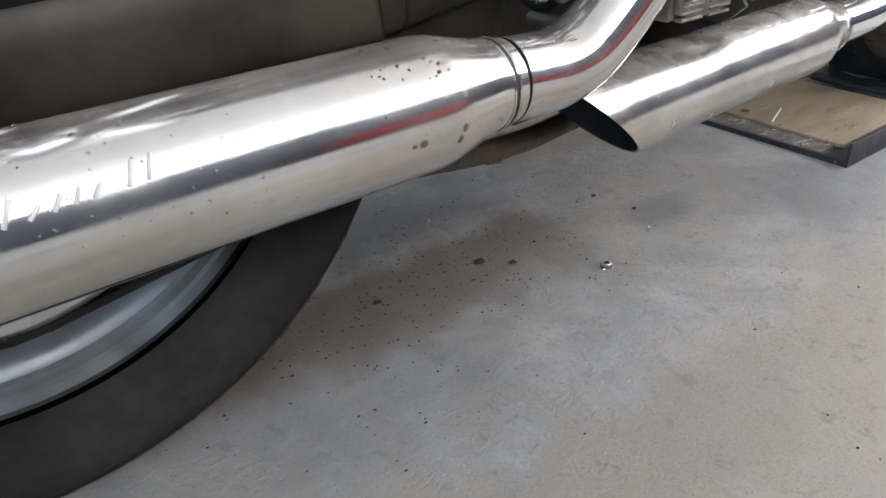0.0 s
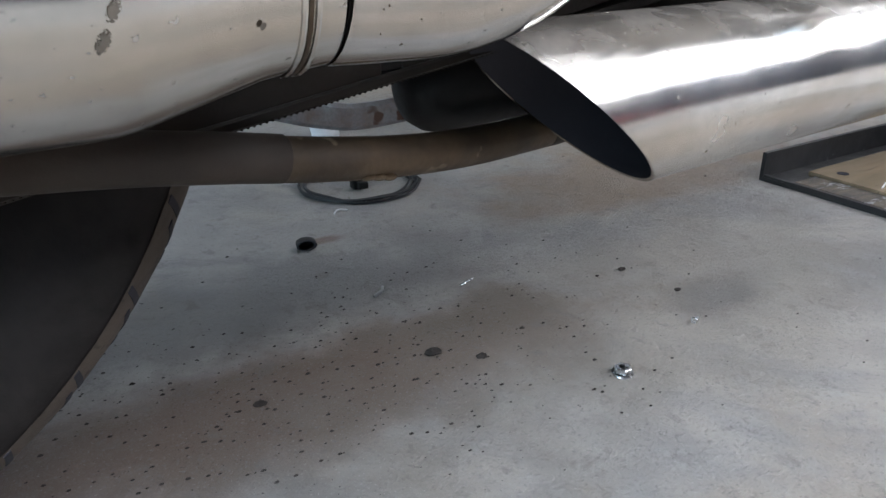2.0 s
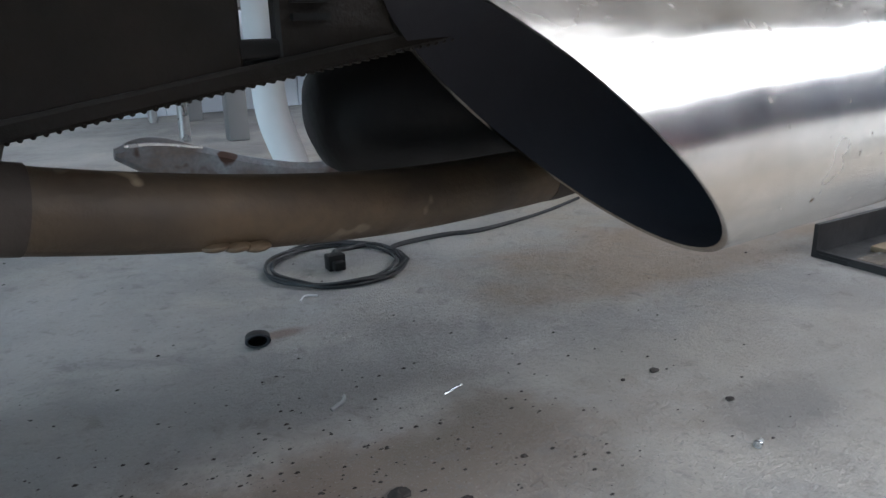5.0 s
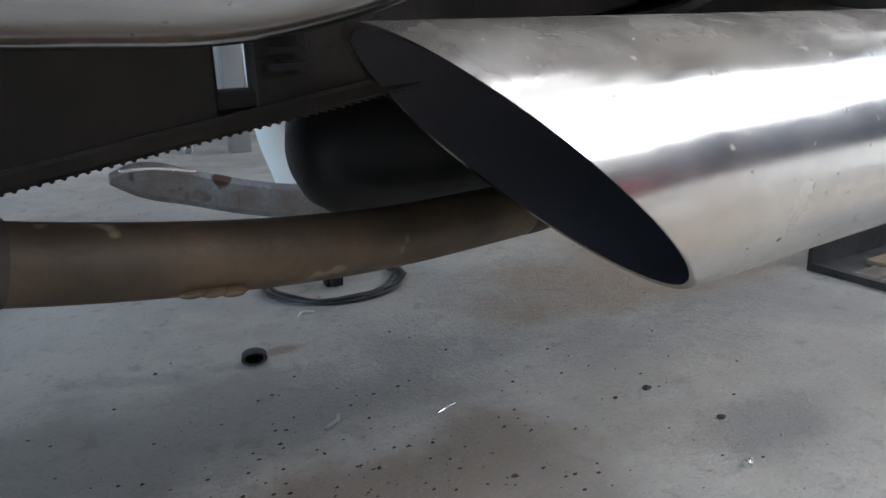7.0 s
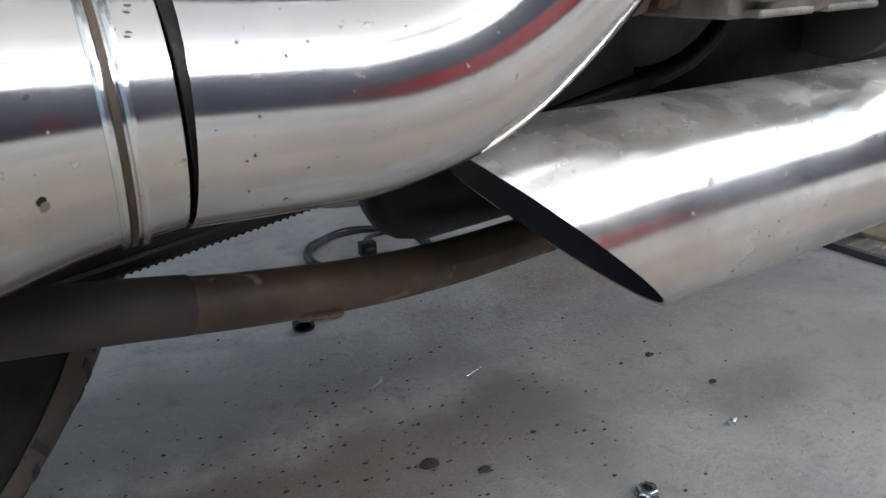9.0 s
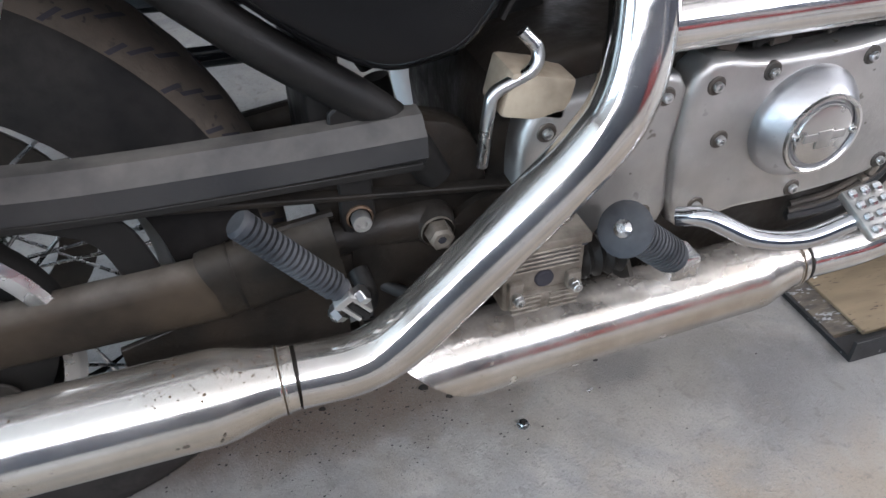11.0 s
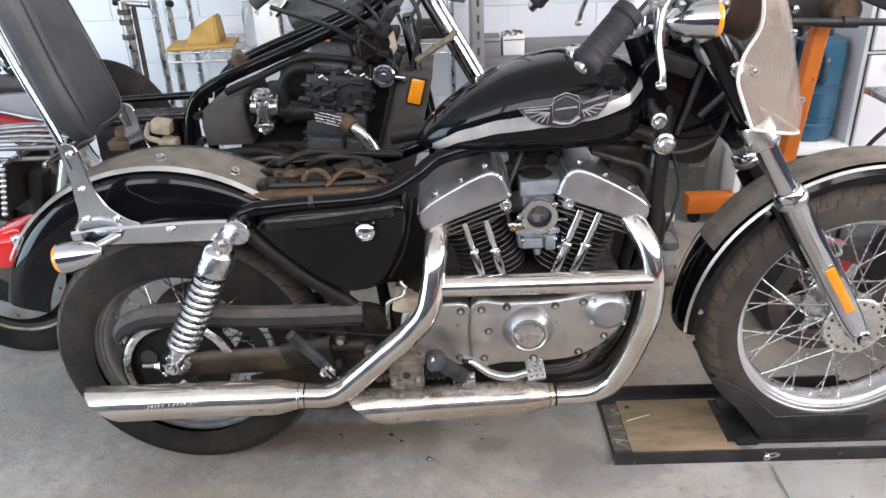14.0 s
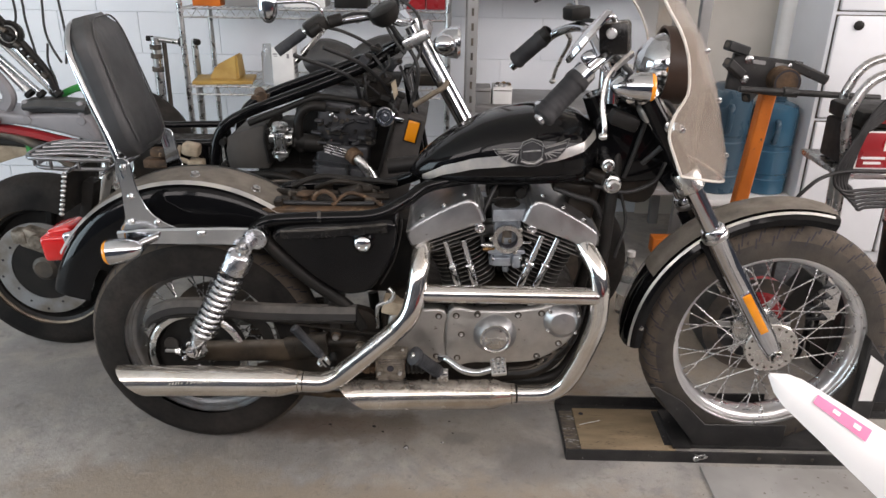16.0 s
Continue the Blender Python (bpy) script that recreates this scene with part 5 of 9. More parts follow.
# ---- rear shocks ----
for s in (-1, 1):
    top, bot = Vector((0.163, s * 0.190, 0.645)), Vector((0.006, s * 0.196, 0.356))
    d = (bot - top).normalized()
    L_ = (bot - top).length
    sh = part("shock_absorber", lathe(((0.012, 0.014), (0.020, 0.029), (0.026, 0.033), (0.072, 0.034), (0.076, 0.029), (0.078, 0.013), (L_ - 0.05, 0.012), (L_ - 0.048, 0.022), (L_ - 0.03, 0.020), (L_ - 0.012, 0.014)), top, d, 32), SHOCK, bike, "chrome rear shock absorber")
    turns, steps = 11.5, 14
    h0, h1 = 0.080, L_ - 0.050
    u = d.orthogonal().normalized()
    v = d.cross(u)
    pts = []
    for k in range(int(turns * steps) + 1):
        a = 2 * math.pi * k / steps
        pts.append(top + d * (h0 + (h1 - h0) * k / (turns * steps)) + (u * math.cos(a) + v * math.sin(a)) * 0.0275)
    part("spring", sweep(pts, disc(0.0068, 8), 0), SHOCK, sh, "chrome coil spring")
    for c, r in ((top, 0.020), (bot, 0.016)):
        part("eye", join(lathe(((-0.018, 0.008), (-0.018, r), (0.018, r), (0.018, 0.008)), c, (0, s, 0), 24)), SHOCK, sh, "chrome shock eye")
        part("eye_bolt", hexbolt(c + Vector((0, s * 0.018, 0)), (0, s, 0), r * 0.55, 0.008), CLIP, sh)
    part("shock_stud_cap", cyl((0.186, s * 0.13, 0.659), (0.186, s * 0.178, 0.659), 0.027), SHOCK, sh)

# ---- rear fender, tail light, strut, sissy bar ----
FC = (-0.010, 0.362)
prof = [(0.300, -0.090), (0.355, -0.091), (0.385, -0.086), (0.402, -0.072), (0.411, -0.045), (0.414, 0.0), (0.411, 0.045), (0.402, 0.072), (0.385, 0.086), (0.355, 0.091), (0.300, 0.090)]
fender = part("rear_fender", thick(strip_on_arc(*FC, 166, 46, 48, prof), 0.003), BLACK, bike, "gloss black rear fender, dusty on its crown")
part("dusty_crown", strip_on_arc(*FC, 140, 46.5, 40, [(0.4100, -0.064), (0.4138, -0.045), (0.4162, 0.0), (0.4138, 0.045), (0.4100, 0.064)]), FDUST, fender, "pale brown dust on the crown")
for a in (88, 66):
    part("crown_bolt", bolt((FC[0] + 0.415 * math.cos(radians(a)), -0.035, FC[1] + 0.415 * math.sin(radians(a))), (math.cos(radians(a)), -0.1, math.sin(radians(a))), 0.010, 0.008), DULL, fender)
for s in (-1, 1):
    part("fender_stripe", strip_on_arc(*FC, 150, 47, 40, [(0.4042, s * 0.0808), (0.4085, s * 0.0760), (0.4122, s * 0.0705)]), SILVER, fender, "silver pinstripe")
tail = part("tail_light", join(box((-0.390, 0, 0.568), (0.078, 0.105, 0.074), 0.014, R(0, -6, 0), 4), box((-0.376, 0, 0.608), (0.070, 0.09, 0.034), 0.012, R(0, -14, 0), 3)), REDLENS, bike, "red tail light lens")
part("tail_light_base", box((-0.344, 0, 0.580), (0.035, 0.112, 0.075), 0.012, R(0, -12, 0), 3), CHROME, tail)
plate_ = part("number_plate", box((-0.3150, 0.0, 0.735), (0.004, 0.18, 0.11), 0.001, R(0, 14, 0)), SATIN, bike, "dark number plate with a chain-pattern frame")
for z in (0.70, 0.735, 0.77):
    part("plate_bar", box((-0.3185 - (z - 0.735) * -0.25, -0.01, z), (0.003, 0.12, 0.014), 0.0, R(0, 14, 0)), DULL, plate_)
for k in range(9):
    part("frame_bead", ball((-0.3170 + (k - 4) * 0.0031, -0.094, 0.735 + (k - 4) * 0.0125), (0.007, 0.006, 0.0055), 10), DULL, plate_)
part("plate_bracket", box((-0.2950, 0, 0.70), (0.03, 0.05, 0.10), 0.004, R(0, 14, 0)), SATIN, plate_)
for s in (-1, 1):
    strut = part("fender_strut", sweep([(-0.165, s * 0.145, 0.642), (-0.10, s * 0.150, 0.650), (0.02, s * 0.155, 0.656), (0.10, s * 0.155, 0.658), (0.165, s * 0.155, 0.657)], lambda t: rect(0.016, 0.040 + 0.010 * t, 0.3), 6, up=(0, 0, 1)), CHROME, bike, "chrome fender strut cover")
    part("bolt", lathe(((0, 0.011), (0.005, 0.010), (0.008, 0.006), (0.009, 0)), (0.05, s * 0.163, 0.666), (0, s, 0), 16), CLIP, strut)
    # sissy bar side plate
    side = part("sissy_bar_plate", plate(rounded([(-0.150, 0.664), (-0.02, 0.672), (-0.045, 0.690), (-0.078, 0.720), (-0.100, 0.775), (-0.112, 0.845), (-0.145, 0.845), (-0.140, 0.775), (-0.140, 0.700)], 4), s * 0.150 - 0.003, s * 0.150 + 0.003, 0.0015, 1), CHROME, bike, "chrome sissy bar side plate")
    for x, z in ((-0.125, 0.83), (-0.118, 0.755), (-0.06, 0.69), (-0.125, 0.69)):
        part("bolt", lathe(((0, 0.008), (0.004, 0.008), (0.007, 0.004), (0.007, 0)), (x, s * 0.153, z), (0, s, 0), 12), CLIP, side)
sissy = part("sissy_bar", sweep([(-0.130, -0.146, 0.80), (-0.150, -0.143, 0.88), (-0.195, -0.13, 1.00), (-0.228, -0.11, 1.09), (-0.245, -0.06, 1.14), (-0.248, 0.0, 1.15), (-0.245, 0.06, 1.14), (-0.228, 0.11, 1.09), (-0.195, 0.13, 1.00), (-0.150, 0.143, 0.88), (-0.130, 0.146, 0.80)], disc(0.008), 6), CHROME, bike, "chrome sissy bar hoop")
# padded backrest
bm = bmesh.new()
bmesh.ops.create_cube(bm, size=1)
bmesh.ops.subdivide_edges(bm, edges=bm.edges[:], cuts=9, use_grid_fill=True)
lo, hi = Vector((-0.130, 0, 0.835)), Vector((-0.225, 0, 1.165))
axis_ = (hi - lo)
nrm_ = Vector((axis_.z, 0, -axis_.x)).normalized()
for v in bm.verts:
    u, w, q = v.co.x * 2, v.co.y * 2, v.co.z + 0.5
    half = 0.113 - 0.020 * q
    cut = 1 - max(0, (abs(q - 0.5) * 2 - 0.55) / 0.45) ** 2.2 * (0.50 if q > 0.5 else 0.34)
    edge = max(abs(w), abs(q - 0.5) * 2)
    th = 0.036 * (1 - 0.55 * max(0, (edge - 0.72) / 0.28) ** 2)
    v.co = lo + axis_ * q + Vector((0, w * half * cut, 0)) + nrm_ * (u * th)
part("backrest_pad", bm, VINYL, bike, "padded black vinyl backrest", 60)
part("pad_piping", sweep([lo + axis_ * q + Vector((0, w * (0.113 - 0.020 * q) * 0.86, 0)) + nrm_ * 0.034 for q, w in ((0.10, -0.9), (0.3, -1), (0.6, -1), (0.85, -0.93), (0.955, -0.6), (0.97, 0), (0.955, 0.6), (0.85, 0.93), (0.6, 1), (0.3, 1), (0.10, 0.9), (0.04, 0.5), (0.04, -0.5))], disc(0.0022, 8), 4, closed=False), VINYL, bike)
rack = part("luggage_rack", tube([(-0.19, -0.085, 0.826), (-0.34, -0.085, 0.828), (-0.40, -0.07, 0.828), (-0.415, 0.0, 0.828), (-0.40, 0.07, 0.828), (-0.34, 0.085, 0.828), (-0.19, 0.085, 0.826), (-0.172, 0.0, 0.826)], 0.0058, 8, 12, True), RACKSTEEL, bike, "dull chrome tubular luggage rack")
part("rack_rail", tube([(-0.19, -0.075, 0.800), (-0.33, -0.075, 0.800), (-0.385, -0.06, 0.802), (-0.398, 0.0, 0.802), (-0.385, 0.06, 0.802), (-0.33, 0.075, 0.800), (-0.19, 0.075, 0.800), (-0.178, 0.0, 0.800)], 0.0052, 8, 12, True), RACKSTEEL, rack)
for x, y in ((-0.20, 0.08), (-0.27, 0.08), (-0.34, 0.08), (-0.395, 0.055)):
    for sy in (-1, 1):
        part("rack_post", cyl((x, sy * y, 0.800), (x, sy * y, 0.828), 0.0042, n=10), RACKSTEEL, rack)
for y in (-0.055, -0.02, 0.02, 0.055):
    part("rack_bar", tube([(-0.175, y, 0.828), (-0.30, y, 0.834), (-0.407, y, 0.828)], 0.0045, 6, 10), RACKSTEEL, rack)
for x in (-0.19, -0.28):
    part("rack_stay", cyl((x, -0.14, 0.806), (x, 0.14, 0.806), 0.005), CHROME, rack)


def bullet(name, c, back, r, length, lens_len, label, stem):
    """Bullet-shaped turn signal whose lens looks along 'back'."""
    d = Vector(back).normalized()
    b = part(name, lathe(((-length, 0.0), (-length + 0.004, 0.008), (-length * 0.8, r * 0.62), (-length * 0.5, r * 0.9), (-length * 0.2, r), (0.0, r * 1.02), (0.004, r * 1.0)), c, d, 28), CHROME, bike, label)
    part("lens", lathe(((0.002, r * 0.98), (lens_len * 0.6, r * 0.96), (lens_len, r * 0.82), (lens_len * 1.15, 0)), c, d, 28), AMBER, b, "amber lens")
    part("stem", tube([c - d * length * 0.45, stem[0], stem[1]], 0.008), CHROME, b)
    return b


bullet("turn_signal", Vector((-0.158, -0.215, 0.634)), (-1, -0.1, -0.12), 0.032, 0.080, 0.014, "chrome bullet turn signal with amber lens", (Vector((-0.10, -0.185, 0.645)), Vector((-0.06, -0.15, 0.655))))
bullet("turn_signal", Vector((-0.158, 0.215, 0.634)), (-1, 0.1, -0.12), 0.032, 0.080, 0.014, "chrome bullet turn signal with amber lens", (Vector((-0.10, 0.185, 0.645)), Vector((-0.06, 0.15, 0.655))))

# bare tray under the missing seat
tray = part("seat_tray", box((0.33, 0, 0.70), (0.30, 0.16, 0.012), 0.003), RUST, bike, "rusty tray under the missing seat")
part("tray_bracket", sweep([(0.245, -0.03, 0.655), (0.266, -0.03, 0.70), (0.282, -0.03, 0.728)], rect(0.034, 0.006), 4), RUST, tray, "rusty steel tab")
part("rusty_nut", join(ball((0.284, -0.03, 0.730), (0.022, 0.018, 0.009), 12), cyl((0.270, -0.03, 0.728), (0.306, -0.03, 0.728), 0.008, n=8)), RUST, tray, "orange rusty clamp")
for pts, r, m in (([(0.20, 0.03, 0.715), (0.27, 0.0, 0.722), (0.34, -0.03, 0.716), (0.42, -0.02, 0.722), (0.50, 0.0, 0.716)], 0.009, GREASY), ([(0.22, -0.05, 0.712), (0.30, -0.06, 0.716), (0.38, -0.05, 0.712), (0.47, -0.06, 0.718)], 0.006, CABLE), ([(0.30, 0.05, 0.72), (0.36, 0.02, 0.75), (0.42, 0.03, 0.74), (0.47, 0.05, 0.72)], 0.007, GREASY),
                  ([(0.24, 0.02, 0.735), (0.31, 0.05, 0.752), (0.40, 0.06, 0.745), (0.52, 0.05, 0.74)], 0.008, SATIN), ([(0.36, -0.065, 0.712), (0.40, -0.04, 0.738), (0.45, -0.03, 0.722), (0.49, -0.055, 0.712)], 0.005, RUST)):
    part("wiring", tube(pts, r, 6, 10), m, tray)
crnd = random.Random(21)
for k in range(14):
    x, y = crnd.uniform(0.22, 0.47), crnd.uniform(-0.06, 0.06)
    part("fitting", box((x, y, 0.714), (crnd.uniform(0.014, 0.04), crnd.uniform(0.012, 0.03), crnd.uniform(0.012, 0.03)), 0.003, R(0, crnd.uniform(-20, 20), crnd.uniform(0, 90)), 1), crnd.choice((GREASY, GREASY, DARKSTEEL, RUST, SATIN)), tray)
part("relay", join(box((0.40, 0.0, 0.725), (0.06, 0.045, 0.030), 0.006, R(0, -8, 20)), cyl((0.43, 0.0, 0.735), (0.455, 0.01, 0.735), 0.011)), GREASY, tray, "grimy relay box")
part("wire_clip", tube(arc_path(0.34, 0.72, 0.028, 10, 170, 8, -0.06), 0.006, 0, 10), RUST, tray)

# ---- fuel tank ----
TX = (0.555, 0.580, 0.620, 0.670, 0.730, 0.790, 0.860, 0.930, 0.985, 1.020, 1.035)
TTOP = (0.800, 0.832, 0.868, 0.905, 0.938, 0.958, 0.970, 0.968, 0.955, 0.925, 0.890)
TBOT = (0.788, 0.780, 0.777, 0.776, 0.777, 0.778, 0.781, 0.786, 0.792, 0.800, 0.830)
TW = (0.020, 0.055, 0.082, 0.104, 0.122, 0.134, 0.141, 0.138, 0.122, 0.085, 0.035)


def tank_point(x, a, off=0.0):
    """Point of the tank's skin at x; a: turn round the section from the side (0) up to the crown (90)."""
    zt, zb, w = np.interp(x, TX, TTOP), np.interp(x, TX, TBOT), np.interp(x, TX, TW)
    c, s = math.cos(a), math.sin(a)
    zm = zb + (zt - zb) * 0.42
    up = zt - zm if s >= 0 else zm - zb
    q = 0.80 if s >= 0 else 0.55
    return Vector((x, -(w + off) * math.copysign(abs(c) ** q, c), zm + (up + off) * math.copysign(abs(s) ** 0.9, s)))


bm = bmesh.new()
rows = []
nx, na = 60, 48
for i in range(nx + 1):
    x = float(np.interp(i / nx, (0, 1), (TX[0], TX[-1])))
    rows.append([bm.verts.new(tank_point(x, 2 * math.pi * k / na)) for k in range(na)])
for a, b in zip(rows, rows[1:]):
    for k in range(na):
        bm.faces.new((a[k], a[(k + 1) % na], b[(k + 1) % na], b[k]))
bm.faces.new(rows[0][::-1])
bm.faces.new(rows[-1])
for _ in range(3):
    bmesh.ops.smooth_vert(bm, verts=bm.verts, factor=0.5, use_axis_x=True, use_axis_y=True, use_axis_z=True)
tank = part("fuel_tank", bm, BLACK, bike, "gloss black fuel tank with a silver stripe", 60)


def tank_at(x, z, off):
    """The skin's point on the near side at x and about that height."""
    best = min((abs(tank_point(x, a).z - z), a) for a in np.linspace(-1.3, 1.5, 300))
    return tank_point(x, best[1], off)


for s in (1, -1):
    bm = bmesh.new()
    prev = None
    for k in range(61):
        t = k / 60
        x = 0.592 + (1.020 - 0.592) * t
        z = float(np.interp(t, (0, 0.12, 0.3, 0.5, 0.75, 0.9, 1), (0.790, 0.820, 0.846, 0.860, 0.874, 0.890, 0.912)))
        h = 0.010 + 0.004 * math.sin(math.pi * t)
        row = []
        for j in range(4):
            p = tank_at(x, z - h + 2 * h * j / 3, 0.0016)
            row.append(bm.verts.new((p.x, p.y * s, p.z)))
        if prev:
            for j in range(3):
                bm.faces.new((prev[j], prev[j + 1], row[j + 1], row[j]))
        prev = row
    part("tank_stripe", bm, SILVER, tank, "silver stripe")
# winged badge, plain shape; u, v in millimetres from the shield's middle
def on_badge(u, v, off):
    return tank_at(0.855 + 0.001 * u, 0.880 + 0.001 * v, off)


def badge_plate(pts, off, deep):
    bm = bmesh.new()
    mid = bm.verts.new(on_badge(sum(p[0] for p in pts) / len(pts), sum(p[1] for p in pts) / len(pts), off + 0.001))
    rim = [bm.verts.new(on_badge(u, v, off)) for u, v in pts]
    for k in range(len(rim)):
        bm.faces.new((mid, rim[k], rim[(k + 1) % len(rim)]))
    return thick(bm, deep)


def badge_line(pts, r, off, closed=False):
    return sweep([on_badge(u, v, off) for u, v in pts], disc(r, 6), 0, closed=closed)


outline = [(-91, 3), (-58, 7), (-26, 10), (-20, 24), (0, 32), (24, 26), (29, 15), (62, 22), (92, 32), (80, 6), (62, -11), (37, -17), (18, -28), (-6, -31), (-26, -28), (-44, -26), (-64, -18), (-82, -5)]
em = part("tank_badge", badge_plate(outline, 0.003, 0.0015), PEWTER, tank, "pewter winged badge")
part("badge_rim", badge_line(outline, 0.0011, 0.0052, True), BADGE, em, "bright raised rim")
shield = [(-25, -12), (-25, 12), (-13, 21), (0, 26), (14, 22), (27, 14), (26, -6), (14, -16), (-8, -19)]
sh = part("badge_shield", badge_plate(shield, 0.0055, 0.002), PEWTER, em, "dark grey shield")
part("shield_rim", badge_line(shield, 0.0007, 0.0078, True), BADGE, sh)
part("shield_bar", badge_line([(-20, 2), (0, 5), (22, 7)], 0.0022, 0.0072), BADGE, sh)
part("scroll", badge_line([(-24, -19), (-8, -24), (10, -23), (28, -12)], 0.0032, 0.0045), BADGE, em, "plain scroll")
for a, b in (((-80, 0), (-30, 5)), ((33, 12), (84, 24))):
    part("wing_bar", badge_line([a, b], 0.0018, 0.0046), BADGE, em)
for root, tips in (((-30, -4), ((-78, -4), (-68, -12), (-57, -19), (-46, -22), (-35, -24))), ((32, 0), ((80, 12), (72, 2), (61, -6), (50, -11), (38, -13)))):
    for tip in tips:
        part("feather", badge_line([root, ((root[0] + tip[0]) / 2, (root[1] + tip[1]) / 2 + 2), tip], 0.0013, 0.0044), BADGE, em)
part("fuel_cap", lathe(((0, 0.034), (0.008, 0.036), (0.016, 0.034), (0.019, 0.026), (0.02, 0)), (0.90, -0.035, 0.962), (0.05, -0.1, 1), 28), CHROME, tank, "chrome fuel cap")
part("tank_seam", sweep([tank_point(x, -0.9, 0.001) for x in (0.60, 0.7, 0.8, 0.9, 0.98)], rect(0.004, 0.006), 4), BLACK, tank)

# ---- front end ----
FD = (Vector((1.533, 0, 0.341)) - Vector((1.241, 0, 0.816))).normalized()
for s in (-1, 1):
    ax0 = Vector((1.533, s * 0.125 - 0.008, 0.341))
    at = lambda d: ax0 - FD * d
    leg = part("fork_leg", lathe(((-0.018, 0.0), (-0.018, 0.014), (-0.010, 0.020), (0.03, 0.024), (0.06, 0.0275), (0.30, 0.0285), (0.385, 0.0285), (0.392, 0.031), (0.412, 0.031), (0.418, 0.027), (0.42, 0.02)), ax0, -FD, 32), CHROME, bike, "chrome fork slider")
    part("fork_tube", cyl(at(0.40), at(0.56), 0.0225, n=28), CHROME, leg, "chrome fork tube")
    part("fork_shroud", cyl(at(0.58), at(0.80), 0.0225, n=28), BLACK, leg, "black upper fork tube")
    part("dust_seal", lathe(((0, 0.0325), (0.004, 0.034), (0.012, 0.034), (0.016, 0.0325)), at(0.385), -FD, 28), DULL, leg)
    part("axle_boss", join(cyl(ax0 + Vector((0, s * -0.035, 0)), ax0 + Vector((0, s * 0.022, 0)), 0.019), hexbolt(ax0 + Vector((0, s * 0.022, 0)), (0, s, 0), 0.012, 0.008)), ALUP, leg, "polished axle boss")
    clamp = part("lower_clamp", lathe(((0, 0.030), (0.004, 0.034), (0.05, 0.034), (0.056, 0.030)), at(0.535), -FD, 28), ALUP, bike, "polished lower fork clamp")
    part("clamp_bolt", bolt(at(0.585) + Vector((-0.012, s * 0.012, 0.01)), (-0.3, s * 1.0, 0.3), 0.010, 0.008), DULL, clamp)
    part("clamp_bolt", bolt(at(0.535) + Vector((-0.030, s * 0.006, 0.0)), (-0.7, s * 0.7, 0), 0.008, 0.006), DULL, clamp)
    part("upper_clamp", lathe(((0, 0.028), (0.003, 0.031), (0.028, 0.031), (0.032, 0.024), (0.04, 0.02), (0.04, 0)), at(0.79), -FD, 24), ALUP, bike, "polished upper fork clamp")
    refl = part("side_reflector", box(at(0.155) + Vector((-0.0, s * 0.031, 0)), (0.022, 0.008, 0.125), 0.003, R(0, -math.degrees(math.atan2(FD.x, -FD.z)), 0)), AMBER, leg, "amber side reflector")
    part("reflector_base", box(at(0.155) + Vector((0, s * 0.027, 0)), (0.027, 0.006, 0.133), 0.002, R(0, -math.degrees(math.atan2(FD.x, -FD.z)), 0)), CHROME, leg)
    part("fender_bracket", sweep([at(0.37) + Vector((-0.028, -s * 0.02, 0)), at(0.28) + Vector((-0.030, -s * 0.02, 0)), at(0.20) + Vector((-0.025, -s * 0.02, 0))], rect(0.012, 0.030), 4), BLACK, leg)
    part("wire_loop", tube([at(0.30) + Vector((0.028, s * 0.01, 0)), at(0.28) + Vector((0.045, s * 0.012, 0)), at(0.25) + Vector((0.045, s * 0.012, 0)), at(0.24) + Vector((0.028, s * 0.01, 0))], 0.003, 6, 8), CLIP, leg)
part("lower_triple_clamp", box((1.535 - FD.x * 0.56 - 0.022, 0, 0.336 - FD.z * 0.56), (0.07, 0.27, 0.035), 0.01, R(0, -32, 0)), BLACK, bike)
part("upper_triple_clamp", box((1.540 - FD.x * 0.81 - 0.02, 0, 0.336 - FD.z * 0.81), (0.07, 0.27, 0.03), 0.01, R(0, -32, 0)), ALUP, bike)
# front fender
FFC = (1.547, 0.335)
prof = [(r + 0.019, y - 0.022) for r, y in ((0.335, -0.063), (0.352, -0.066), (0.366, -0.058), (0.376, -0.035), (0.379, 0.0), (0.376, 0.035), (0.366, 0.058), (0.352, 0.066), (0.335, 0.063))]
ff = part("front_fender", thick(strip_on_arc(*FFC, 182, 73, 44, prof), 0.003), BLACK, bike, "black front fender with silver edging")
for s in (-1, 1):
    part("fender_stripe", strip_on_arc(*FFC, 181, 76, 44, [(0.3855, s * 0.0665 - 0.022), (0.3885, s * 0.0643 - 0.022), (0.3912, s * 0.0618 - 0.022)]), SILVER, ff, "silver edging")
    part("fender_bolt", lathe(((0, 0.006), (0.005, 0.006), (0.007, 0)), (FFC[0] + 0.364 * math.cos(radians(172)), s * 0.065 - 0.022, FFC[1] + 0.364 * math.sin(radians(172))), (0, s, 0), 12), CLIP, ff)
part("fender_tip", ball((FFC[0] + 0.389 * math.cos(radians(74)), -0.022, FFC[1] + 0.389 * math.sin(radians(74))), (0.018, 0.03, 0.008), 12), CHROME, ff)
part("dusty_crown", strip_on_arc(*FFC, 150, 74, 36, [(0.3945, -0.052 - 0.022), (0.3972, -0.035 - 0.022), (0.4002, -0.022), (0.3972, 0.035 - 0.022), (0.3945, 0.052 - 0.022)]), FDUST, ff, "pale dust on the crown")
# brake caliper on the far side
part("brake_caliper", box((FW.x + 0.12, 0.07, FW.z + 0.10), (0.06, 0.07, 0.12), 0.012, R(0, 35, 0)), SATIN, bike, "black front brake caliper")
